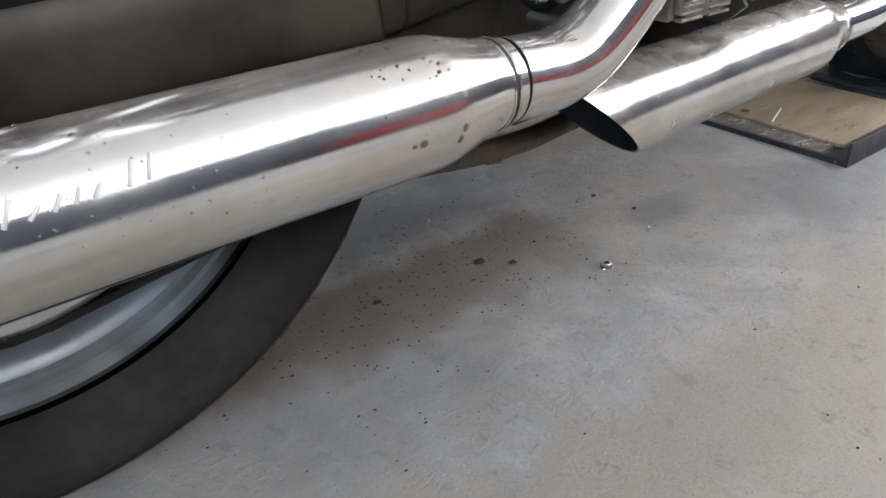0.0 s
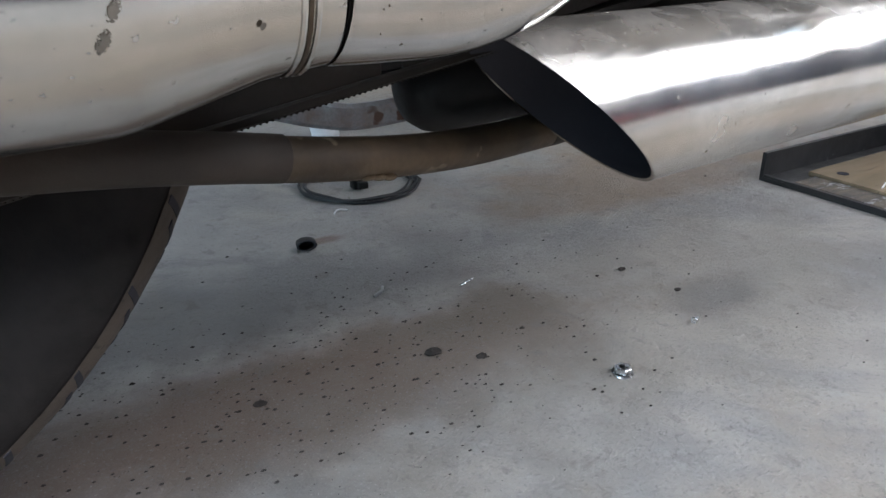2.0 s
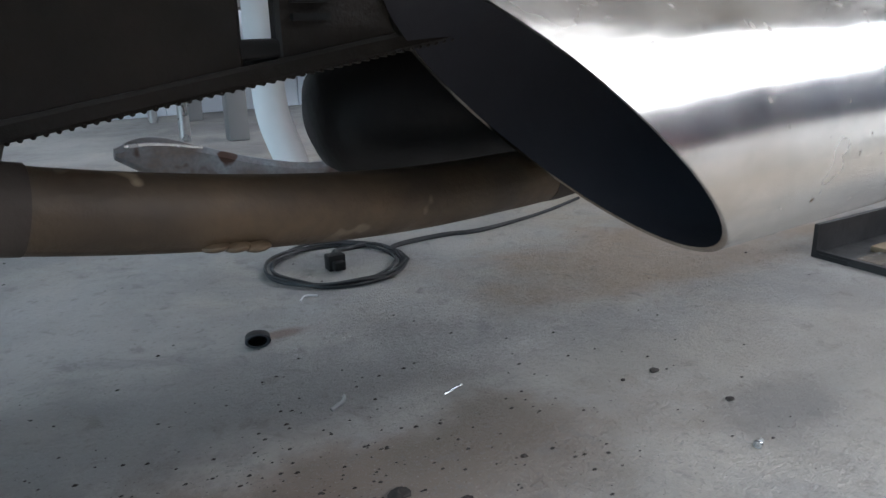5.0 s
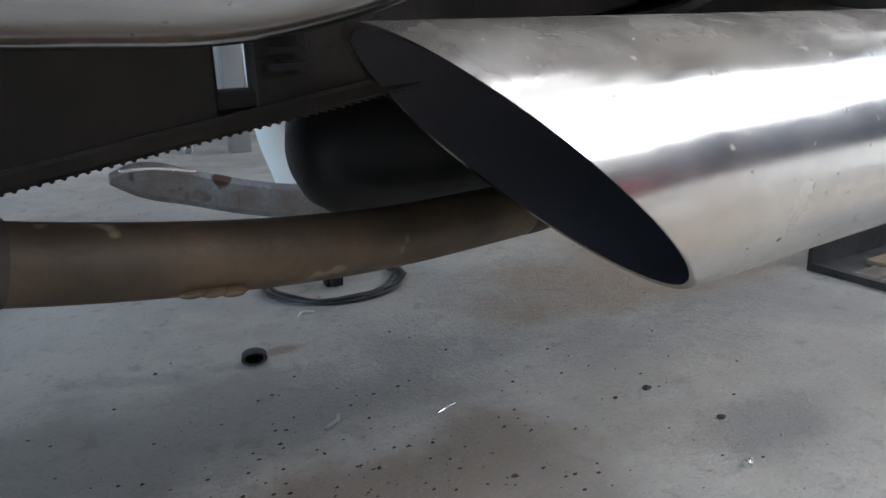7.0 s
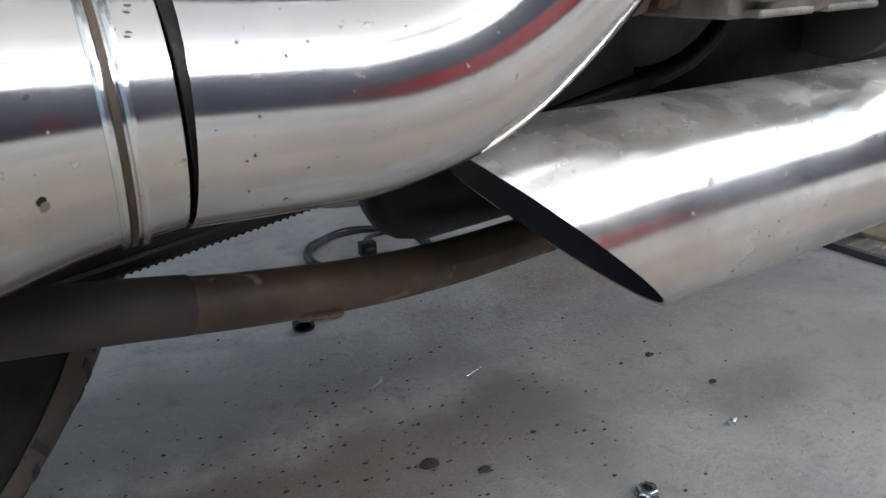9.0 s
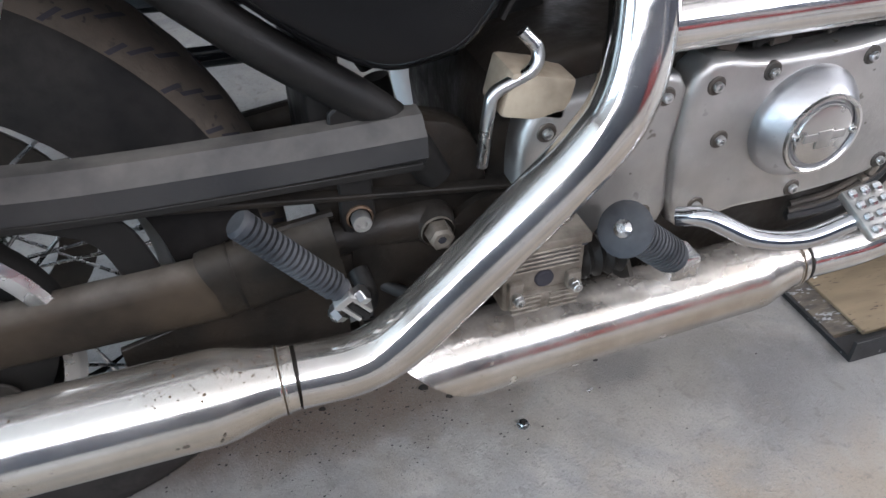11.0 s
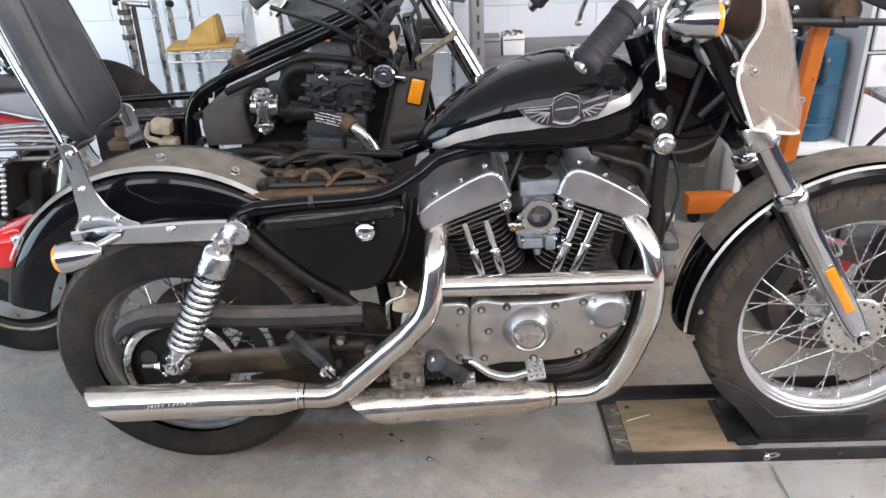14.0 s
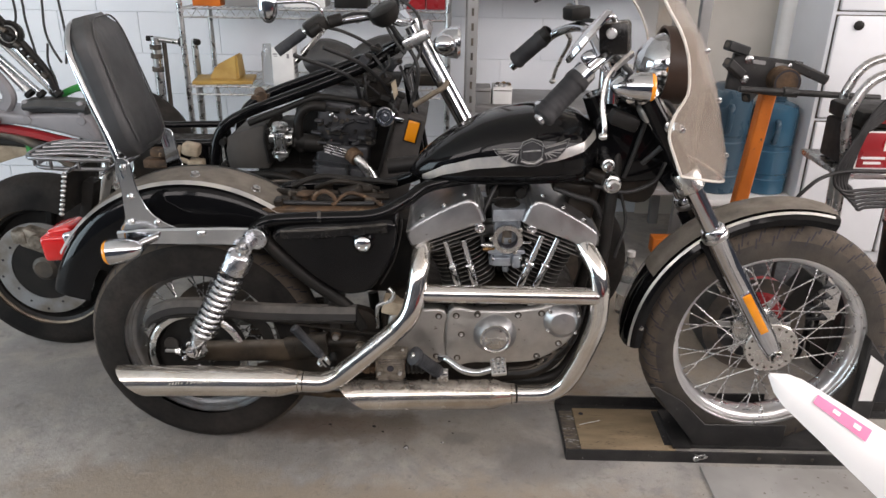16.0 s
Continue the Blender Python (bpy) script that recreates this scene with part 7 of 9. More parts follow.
part("wheel_web", lathe(((-0.006, 0.04), (-0.006, 0.192), (0.006, 0.192), (0.006, 0.04)), W2, (0, 1, 0), 48), SATIN, w2, "black cast wheel web")
d2 = part("brake_disc", lathe(((-0.072, 0.112), (-0.072, 0.166), (-0.067, 0.166), (-0.067, 0.112), (-0.072, 0.112)), W2, (0, 1, 0), 56), RIMDULL, w2, "worn steel brake disc")
part("disc_carrier", lathe(((-0.070, 0.03), (-0.070, 0.112), (-0.066, 0.112), (-0.066, 0.03)), W2, (0, 1, 0), 40), SATIN, d2)
for k in range(15):
    a = 2 * math.pi * k / 15
    c = W2 + Vector(((0.128 + 0.012 * (k % 3)) * math.cos(a), -0.0735, (0.128 + 0.012 * (k % 3)) * math.sin(a)))
    part("disc_hole", cyl(c, c + Vector((0, 0.004, 0)), 0.0045, n=10), BORE, d2)
part("hub", lathe(((-0.08, 0), (-0.08, 0.03), (-0.06, 0.055), (0.06, 0.055), (0.08, 0.03), (0.08, 0)), W2, (0, 1, 0), 28), DARKSTEEL, w2)
cal = part("brake_caliper", join(box(W2 + Vector((0.01, -0.085, 0.115)), (0.10, 0.06, 0.07), 0.012, R(0, 20, 0)), box(W2 + Vector((-0.04, -0.095, 0.13)), (0.05, 0.05, 0.05), 0.01), cyl(W2 + Vector((0.02, -0.13, 0.12)), W2 + Vector((0.02, -0.08, 0.12)), 0.024)), DIRTYALU, b2, "grimy cast brake caliper")
for s in (-0.13, 0.13):
    tb("frame_rail", [(-0.42, s, 0.742), (-0.25, s, 0.748), (-0.10, s, 0.752)], 0.012, BLACK, "black seat rail")
    tb("frame_rail", [(-0.098, s * 1.15, 0.60), (-0.094, s * 1.15, 0.675), (-0.076, s * 1.15, 0.766), (-0.036, s * 1.15, 0.822), (0.054, s * 1.15, 0.868), (0.240, s * 1.1, 0.938), (0.40, s * 0.95, 1.002), (0.50, s * 0.5, 1.055)], 0.0165, BLACK, "black frame rail")
    tb("frame_rail", [(-0.13, s, 0.75), (-0.125, s, 0.62), (-0.10, s, 0.42), (0.0, s, 0.33), (0.5, s, 0.32), (0.60, s, 0.45), (0.56, s * 0.7, 0.75), (0.52, s * 0.3, 0.98)], 0.016, BLACK)
    tb("frame_rail", [(0.03, s * 1.15, 0.822), (0.10, s * 1.15, 0.850), (0.240, s * 1.15, 0.906), (0.32, s * 1.1, 0.903), (0.387, s, 0.892), (0.45, s * 0.7, 0.90)], 0.010, SATIN)
    tb("swing_arm", [(-0.08, s * 0.9, 0.42), (-0.35, s * 1.0, 0.36), (-0.70, s * 0.8, 0.31)], 0.02, SATIN)
    tb("shock_absorber", [(-0.42, s * 1.15, 0.72), (-0.52, s * 1.15, 0.45)], 0.022, DULL, "", 0)
eng = part("engine", join(box((0.31, BY, 0.50), (0.40, 0.30, 0.22), 0.03, None, 3), box((0.315, BY, 0.675), (0.165, 0.32, 0.18), 0.012, R(0, 6, 0), 3), box((0.335, BY, 0.815), (0.185, 0.31, 0.11), 0.016, R(0, 8, 0), 3), box((0.30, BY, 0.878), (0.13, 0.28, 0.03), 0.010, R(0, 8, 0), 3)), CASTGREY, b2, "dark grey twin cylinder engine")
ern = random.Random(4)
part("gearbox", join(box((0.24, BY + 0.02, 0.60), (0.42, 0.26, 0.14), 0.02), box((0.33, BY + 0.04, 0.76), (0.34, 0.22, 0.22), 0.02), box((0.16, BY + 0.04, 0.70), (0.18, 0.20, 0.18), 0.02)), SATIN, eng, "black gearbox and rear cylinder behind")
for k in range(4):
    part("chrome_rib", box((0.309, BY - 0.164, 0.7535 - 0.0085 * k), (0.100 - 0.004 * k, 0.006, 0.0035), 0.001, R(0, 16, 0)), DULL, eng, "bare fin edge")
for k in range(5):
    part("fin", box((0.312, BY, 0.62 + 0.020 * k), (0.172, 0.330, 0.006), 0.002, R(0, 6, 0), 1), CASTGREY, eng)
part("engine_cover", join(box((0.29, BY - 0.158, 0.655), (0.10, 0.02, 0.075), 0.008, R(0, 6, 0)), box((0.365, BY - 0.158, 0.655), (0.05, 0.018, 0.06), 0.014, R(0, 10, 0), 3)), CASTGREY, eng, "dark cast cover")
part("cover_gap", tube([(0.335, BY - 0.172, 0.70), (0.335, BY - 0.172, 0.63), (0.345, BY - 0.172, 0.618), (0.372, BY - 0.172, 0.618)], 0.005, 0, 8), CABLE, eng)
for k in range(46):
    x = ern.uniform(0.245, 0.43)
    z = ern.uniform(0.765, 0.885)
    if ern.random() < 0.55:
        part("fitting", box((x, BY - 0.16 - ern.uniform(0, 0.02), z), (ern.uniform(0.008, 0.045), 0.022, ern.uniform(0.005, 0.014)), 0.003, R(0, ern.choice((8, 8, 8, -20, 60)), 0), 1), ern.choice((CASTGREY, CASTGREY, SATIN, GREASY)), eng)
    else:
        part("bolt", bolt((x, BY - 0.168, z), (0, -1, 0), ern.uniform(0.004, 0.008), 0.008), ern.choice((DULL, DARKSTEEL, SATIN)), eng)
for z, x in ((0.86, 0.29), (0.87, 0.36), (0.86, 0.40)):
    part("bright_fitting", join(cyl((x, BY - 0.185, z), (x + 0.012, BY - 0.18, z + 0.006), 0.005), box((x + 0.02, BY - 0.18, z - 0.006), (0.018, 0.008, 0.005), 0.001, R(0, 30, 0))), CLIP, eng)
part("coolant_hose", tube([(0.190, BY - 0.15, 0.74), (0.186, BY - 0.16, 0.80), (0.188, BY - 0.16, 0.835), (0.205, BY - 0.16, 0.868), (0.235, BY - 0.155, 0.882), (0.274, BY - 0.15, 0.878)], 0.0155), SATIN, b2, "black coolant hose")
part("inlet_rubber", join(lathe(((0, 0.022), (0.01, 0.026), (0.02, 0.023), (0.03, 0.026), (0.045, 0.024)), (0.165, BY - 0.15, 0.77), (1, 0, -0.05), 20), cyl((0.20, BY - 0.15, 0.765), (0.26, BY - 0.14, 0.76), 0.028)), SATIN, b2, "black inlet rubber")
part("exhaust_elbow", tube([(0.355, BY - 0.165, 0.732), (0.380, BY - 0.185, 0.718), (0.409, BY - 0.19, 0.683), (0.428, BY - 0.19, 0.64), (0.431, BY - 0.18, 0.59), (0.425, BY - 0.17, 0.52)], 0.0165), DULL, b2, "tarnished exhaust elbow")
part("elbow_collar", cyl((0.350, BY - 0.160, 0.735), (0.372, BY - 0.180, 0.722), 0.025, n=20), RUST, b2)
part("side_panel", plate([(-0.045, 0.676), (-0.050, 0.731), (-0.042, 0.776), (-0.030, 0.786), (0.066, 0.820), (0.080, 0.819), (0.086, 0.769), (0.088, 0.684), (0.082, 0.676)], BY - 0.16, BY + 0.1, 0.010), AIRBOX, b2, "dusty matt black air box")
for x, z, r in ((-0.056, 0.762, 0.011), (0.090, 0.748, 0.009), (-0.058, 0.688, 0.010)):
    part("panel_lug", cyl((x, BY - 0.165, z), (x, BY - 0.13, z), r, n=16), SATIN, b2)
part("panel_strut", sweep([(0.093, BY - 0.168, 0.83), (0.080, BY - 0.168, 0.78), (0.090, BY - 0.168, 0.70)], rect(0.008, 0.014), 4), SATIN, b2)
c2 = part("carburettor", join(lathe(((0, 0.026), (0.004, 0.030), (0.010, 0.030), (0.012, 0.026), (0.020, 0.026), (0.026, 0.020), (0.026, 0)), (0.131, BY - 0.172, 0.806), (0, 0, 1), 24), box((0.131, BY - 0.165, 0.776), (0.036, 0.045, 0.060), 0.006), box((0.131, BY - 0.168, 0.738), (0.050, 0.05, 0.012), 0.003), lathe(((0, 0.022), (0.012, 0.023), (0.014, 0.012), (0.024, 0.010), (0.024, 0)), (0.129, BY - 0.170, 0.734), (0, 0, -1), 20), cyl((0.096, BY - 0.16, 0.785), (0.168, BY - 0.16, 0.78), 0.021)), DULL, b2, "grey metal carburettor")
for sx in (-1, 1):
    part("strut", sweep([(0.131 + sx * 0.012, BY - 0.193, 0.80), (0.131 + sx * 0.010, BY - 0.193, 0.77), (0.131 + sx * 0.019, BY - 0.193, 0.742)], rect(0.005, 0.006), 3), CLIP, c2)
    part("screw", bolt((0.131 + sx * 0.024, BY - 0.185, 0.812), (0, -0.6, 1), 0.005, 0.004), CLIP, c2)
for k in range(10):
    part("fitting", box((0.131 + ern.uniform(-0.04, 0.04), BY - 0.15 + ern.uniform(-0.03, 0.01), ern.uniform(0.72, 0.83)), (ern.uniform(0.008, 0.02), 0.02, ern.uniform(0.008, 0.02)), 0.002, R(0, ern.uniform(-40, 40), 0), 1), ern.choice((DARKSTEEL, DULL, SATIN, SATIN)), c2)
part("battery_box", box((-0.26, BY - 0.0, 0.66), (0.24, 0.2, 0.13), 0.01), GREASY, b2, "grimy battery box")
part("ignition_coil", join(box((-0.250, BY - 0.15, 0.726), (0.075, 0.05, 0.026), 0.006), box((-0.265, BY - 0.15, 0.69), (0.10, 0.05, 0.03), 0.008)), RUST, b2, "brown connector block")
part("connector", join(box((-0.158, BY - 0.155, 0.738), (0.055, 0.05, 0.040), 0.010, R(0, 10, 0)), box((-0.146, BY - 0.155, 0.692), (0.05, 0.05, 0.026), 0.006), tube([(-0.19, BY - 0.16, 0.75), (-0.20, BY - 0.17, 0.715), (-0.17, BY - 0.17, 0.70)], 0.008)), TAN, b2, "grimy cream plastic connectors")
part("radiator", plate([(0.499, 0.864), (0.587, 0.839), (0.525, 0.58), (0.410, 0.58)], BY - 0.155, BY + 0.17, 0.006), RADGREY, b2, "dull black radiator")
part("radiator_frame", sweep([(0.494, BY - 0.163, 0.87), (0.452, BY - 0.163, 0.72), (0.404, BY - 0.163, 0.58)], rect(0.012, 0.018), 0), SATIN, b2)
part("side_reflector", box((0.543, BY - 0.166, 0.810), (0.036, 0.012, 0.066), 0.004, R(0, 15, 0)), AMBER, b2, "amber reflector")
part("reflector_base", box((0.543, BY - 0.160, 0.810), (0.044, 0.008, 0.076), 0.003, R(0, 15, 0)), SATIN, b2)
part("key_switch", lathe(((0, 0.029), (0.016, 0.030), (0.020, 0.026), (0.020, 0.019), (0.012, 0.015), (0.012, 0.007), (0.018, 0.006), (0.018, 0)), (0.461, BY - 0.165, 0.856), (0, -1, 0.1), 28), CHROME, b2, "chrome horn cover")
part("key_tab", box((0.498, BY - 0.178, 0.848), (0.040, 0.006, 0.016), 0.003, R(0, 10, 0)), CHROME, b2)
for s in (-0.10, 0.10):
    tb("fork_tube", [(0.535, s, 1.12), (0.70, s, 0.83), (0.90, s, 0.47)], 0.019, CHROME, "chrome fork tube", 0, 18)
    tb("fork_slider", [(0.80, s, 0.65), (0.99, s, 0.31)], 0.027, ALU, "", 0, 18)
W3 = Vector((0.99, BY, 0.31))
part("front_tyre", lathe([(0.045 * math.sin(math.pi * k / 12 - math.pi / 2), 0.225 + 0.08 * max(0, math.cos(math.pi * k / 12 - math.pi / 2)) ** 0.7) for k in range(13)], W3, (0, 1, 0), 56), RUBBER, b2, "black rubber tyre")
part("front_disc", lathe(((-0.06, 0.06), (-0.06, 0.13), (-0.055, 0.13), (-0.055, 0.06)), W3, (0, 1, 0), 40), DARKSTEEL, b2)
part("front_hub", lathe(((-0.05, 0), (-0.05, 0.05), (-0.02, 0.21), (0.02, 0.21), (0.05, 0.05), (0.05, 0)), W3, (0, 1, 0), 40), SATIN, b2)
part("triple_clamp", box((0.555, BY, 1.085), (0.09, 0.28, 0.035), 0.01, R(0, -30, 0)), DULL, b2, "alloy top clamp")
part("tie_strap", sweep([(0.548, BY - 0.150, 0.888), (0.600, BY - 0.154, 0.922), (0.640, BY - 0.150, 0.946), (0.652, BY - 0.140, 0.962)], rect(0.018, 0.016, 0.3), 4), TANRIM, b2, "worn brown tie strap")
hb2 = part("handlebar", tube([(0.143, 0.440, 1.050), (0.193, 0.450, 1.085), (0.243, 0.460, 1.115), (0.322, 0.480, 1.131), (0.429, 0.500, 1.146), (0.500, 0.530, 1.125), (0.520, 0.620, 1.125), (0.456, 0.780, 1.144), (0.322, 0.860, 1.096)], 0.0125), CHROME, b2, "chrome handlebar")
part("grip", cyl((0.133, 0.438, 1.042), (0.213, 0.455, 1.098), 0.0165), PEGRUB, hb2, "black grip")
part("switch_cluster", box((0.250, 0.455, 1.118), (0.07, 0.05, 0.05), 0.012, R(0, -30, 20)), SATIN, hb2)
part("clutch_lever", sweep([(0.278, 0.440, 1.110), (0.248, 0.410, 1.075), (0.218, 0.400, 1.040), (0.198, 0.395, 1.020)], rect(0.008, 0.014), 6), ALUP, hb2)
mi = part("mirror", ball((0.113, 0.440, 1.175), (0.030, 0.018, 0.050), 18), CHROME, hb2, "chrome mirror")
part("mirror_stem", tube([(0.278, 0.460, 1.130), (0.248, 0.450, 1.185), (0.128, 0.440, 1.185)], 0.006), CHROME, hb2)
for pts in ([(0.26, 0.45, 1.12), (0.34, 0.46, 1.10), (0.42, 0.50, 1.05), (0.46, 0.52, 0.98)], [(0.27, 0.46, 1.11), (0.36, 0.45, 1.155), (0.45, 0.50, 1.14), (0.50, 0.53, 1.06)], [(0.50, 0.50, 1.20), (0.56, 0.47, 1.15), (0.57, 0.46, 1.06), (0.53, 0.45, 0.98)], [(0.44, 0.52, 1.18), (0.47, 0.46, 1.11), (0.52, 0.45, 1.04)]):
    part("cable", tube(pts, 0.005, 6, 8), CABLE, hb2)
part("switch_body", join(box((0.262, 0.455, 1.125), (0.045, 0.05, 0.045), 0.010, R(0, -20, 20)), cyl((0.24, 0.43, 1.10), (0.27, 0.43, 1.12), 0.014), cyl((0.29, 0.45, 1.13), (0.33, 0.46, 1.14), 0.018)), SATIN, hb2, "black switch cluster")
part("instrument", lathe(((0, 0.03), (0.02, 0.046), (0.045, 0.048), (0.050, 0.040), (0.050, 0)), (0.47, BY - 0.10, 1.13), (-0.5, -0.3, 1), 28), SATIN, hb2, "black round instrument")
gauge = part("gauge", lathe(((0, 0.02), (0.02, 0.045), (0.05, 0.05), (0.055, 0.045), (0.056, 0)), (0.50, BY, 1.16), (-0.4, -0.2, 1), 28), CHROME, b2, "chrome gauge")
part("horn", lathe(((0, 0.03), (0.02, 0.045), (0.06, 0.05), (0.07, 0.04), (0.072, 0)), (0.62, BY, 1.06), (1, 0, 0), 28), CHROME, b2, "chrome headlight shell")
part("turn_signal", ball((0.64, BY - 0.2, 1.08), (0.035, 0.03, 0.03), 16), CHROME, b2, "chrome turn signal")
hsb = part("headstock_block", join(box((0.43, BY - 0.06, 0.925), (0.085, 0.10, 0.10), 0.014, R(0, 10, 0)), cyl((0.41, BY - 0.12, 0.955), (0.41, BY, 0.955), 0.025)), GREASY, b2, "grimy wiring block at the headstock")
for k in range(26):
    x, z = ern.uniform(0.37, 0.52), ern.uniform(0.84, 1.06)
    if k % 3 == 0:
        part("wire", tube([(x, BY - 0.13, z), (x + ern.uniform(-0.03, 0.03), BY - 0.15, z - 0.03), (x + ern.uniform(-0.05, 0.05), BY - 0.14, z - 0.07)], ern.uniform(0.003, 0.006), 6, 8), CABLE, hsb)
    else:
        part("fitting", box((x, BY - 0.11 - ern.uniform(0, 0.03), z), (ern.uniform(0.012, 0.040), 0.03, ern.uniform(0.008, 0.026)), 0.004, R(0, ern.uniform(-40, 40), 0), 1), ern.choice((GREASY, SATIN, SATIN, CASTGREY, DARKSTEEL)), hsb)
part("cream_tab", plate([(0.478, 0.955), (0.492, 0.968), (0.500, 0.925), (0.488, 0.905)], BY - 0.155, BY - 0.145, 0.002, 1), TAN, hsb)
part("brown_clamp", join(cyl((0.02, BY + 0.05, 0.882), (0.05, BY - 0.05, 0.885), 0.018), box((0.035, BY, 0.878), (0.05, 0.06, 0.012), 0.003)), RUST, b2, "rusty clamp on the frame")
for k, pts in enumerate(([(0.30, -0.30, 1.08), (0.40, -0.22, 1.02), (0.47, -0.12, 0.92), (0.50, -0.14, 0.80)], [(0.48, -0.1, 1.12), (0.56, -0.13, 1.0), (0.53, -0.12, 0.85)], [(0.22, -0.32, 1.06), (0.36, -0.2, 0.98), (0.38, -0.12, 0.9)], [(0.02, -0.1, 0.6), (0.15, -0.18, 0.62), (0.22, -0.15, 0.60), (0.3, -0.18, 0.64)], [(-0.05, -0.12, 0.58), (0.10, -0.2, 0.6), (0.2, -0.2, 0.58)])):
    tb("cable", pts, 0.006, CABLE)
part("frame_clutter", join(*[box((-0.06 + 0.045 * k, BY - 0.15 + 0.01 * (k % 3), 0.615 + 0.018 * (k % 2)), (0.06, 0.06, 0.045), 0.012, R(0, 17 * (k % 3) - 12, 0)) for k in range(7)]), GREASY, b2, "greasy fuel lines and brackets")
part("drain_hose", tube([(-0.02, BY - 0.18, 0.66), (0.06, BY - 0.20, 0.672), (0.13, BY - 0.20, 0.668), (0.20, BY - 0.19, 0.64), (0.27, BY - 0.18, 0.60)], 0.011), SATIN, b2)
part("drain_hose", tube([(0.02, BY - 0.20, 0.62), (0.09, BY - 0.21, 0.648), (0.17, BY - 0.20, 0.65), (0.22, BY - 0.19, 0.61)], 0.008), DARKSTEEL, b2)

# ---- third motorcycle, far corner ----
b3 = thing("motorcycle", (-0.9, 1.15, 0), "partly dismantled grey and red motorcycle by the wall", "motorcycle")
part("tail_fairing", plate(rounded([(-1.28, 0.80), (-1.09, 0.752), (-0.95, 0.735), (-0.80, 0.742), (-0.72, 0.735), (-0.690, 0.680), (-0.684, 0.626), (-0.76, 0.642), (-0.86, 0.668), (-1.0, 0.692), (-1.28, 0.70)], 4), 0.93, 1.10, 0.014, 3), GREYPAINT, b3, "grey tail fairing")
part("fairing_arch", sweep([(-1.15, 0.99, 0.70), (-1.06, 0.97, 0.74), (-1.02, 0.97, 0.80), (-1.06, 0.97, 0.88), (-1.12, 0.98, 0.95)], rect(0.05, 0.035, 0.3), 6, up=(0, 1, 0)), GREYPAINT, b3, "grey fairing arch")
part("red_panel", sweep([(-1.28, 0.97, 0.682), (-1.1, 0.97, 0.672), (-0.967, 0.97, 0.652), (-0.862, 0.97, 0.626), (-0.765, 0.97, 0.606)], lambda t: rect(0.03, 0.036, 0.3), 6, up=(0, 0, 1)), REDPAINT, b3, "red lower panel")
part("seat", sweep([(-0.955, 0.98, 0.765), (-0.85, 0.98, 0.768), (-0.715, 0.98, 0.760)], lambda t: rect(0.12, 0.045, 0.42), 6, up=(0, 0, 1)), VINYL, b3, "black pillion pad")
for x in (-0.948, -0.738):
    part("grab_post", join(box((x, 0.945, 0.752), (0.030, 0.03, 0.080), 0.012), cyl((x, 0.925, 0.715), (x, 0.96, 0.715), 0.017)), GREYPAINT, b3, "grey grab-rail post")
part("green_panel", sweep([(-0.90, 1.06, 0.765), (-0.858, 1.06, 0.792), (-0.80, 1.06, 0.818), (-0.74, 1.06, 0.830), (-0.68, 1.06, 0.825)], rect(0.04, 0.028), 6), GREENPAINT, b3, "green frame piece")
part("green_stem", tube([(-0.998, 1.0, 0.640), (-0.998, 1.0, 0.545)], 0.016, 0), GREENPAINT, b3)
W4 = Vector((-0.67, 1.25, 0.49))
part("tyre", lathe([(0.06 * math.sin(math.pi * k / 14 - math.pi / 2), 0.205 + 0.090 * max(0, math.cos(math.pi * k / 14 - math.pi / 2)) ** 0.7) for k in range(15)], W4, (0.3, 1, 0), 64), RUBBER, b3, "black tyre of the third bike")
part("rim", lathe(((-0.045, 0.212), (-0.05, 0.204), (-0.03, 0.19), (0.03, 0.19), (0.05, 0.204), (0.045, 0.212)), W4, (0.3, 1, 0), 48), ALUP, b3)
part("wheel_stand", cyl((-0.67, 1.25, 0.0), (-0.67, 1.25, 0.22), 0.03), DARKSTEEL, b3)
for a, b, m, r in (((-1.10, 1.0, 1.0), (-0.905, 1.0, 0.796), CHROME, 0.013), ((-1.02, 1.02, 1.02), (-0.840, 1.0, 0.797), CHROME, 0.013), ((-1.09, 1.02, 0.955), (-0.95, 1.0, 0.80), DULL, 0.016), ((-1.06, 1.03, 1.01), (-0.87, 1.02, 0.80), ALU, 0.009)):
    part("fork_tube", cyl(a, b, r), m, b3, "chrome fork tube")
    part("fork_boot", cyl(Vector(a).lerp(Vector(b), 0.93), b, r * 1.5), SATIN, b3)
part("black_beam", tube([(-1.10, 1.0, 1.19), (-1.013, 1.0, 1.085), (-0.887, 1.0, 0.914), (-0.853, 1.0, 0.82)], 0.014), SATIN, b3, "black frame tube")
for k in range(9):
    t = k / 8
    part("clip", box(Vector((-1.04, 0.985, 1.11)).lerp(Vector((-0.875, 0.985, 0.88)), t), (0.026, 0.03, 0.018), 0.005, R(0, 40, 0)), SATIN if k % 2 else DARKSTEEL, b3)
part("tail_light", ball((-1.10, 0.93, 0.715), (0.055, 0.035, 0.03), 16), CHROME, b3, "chrome tail lamp")
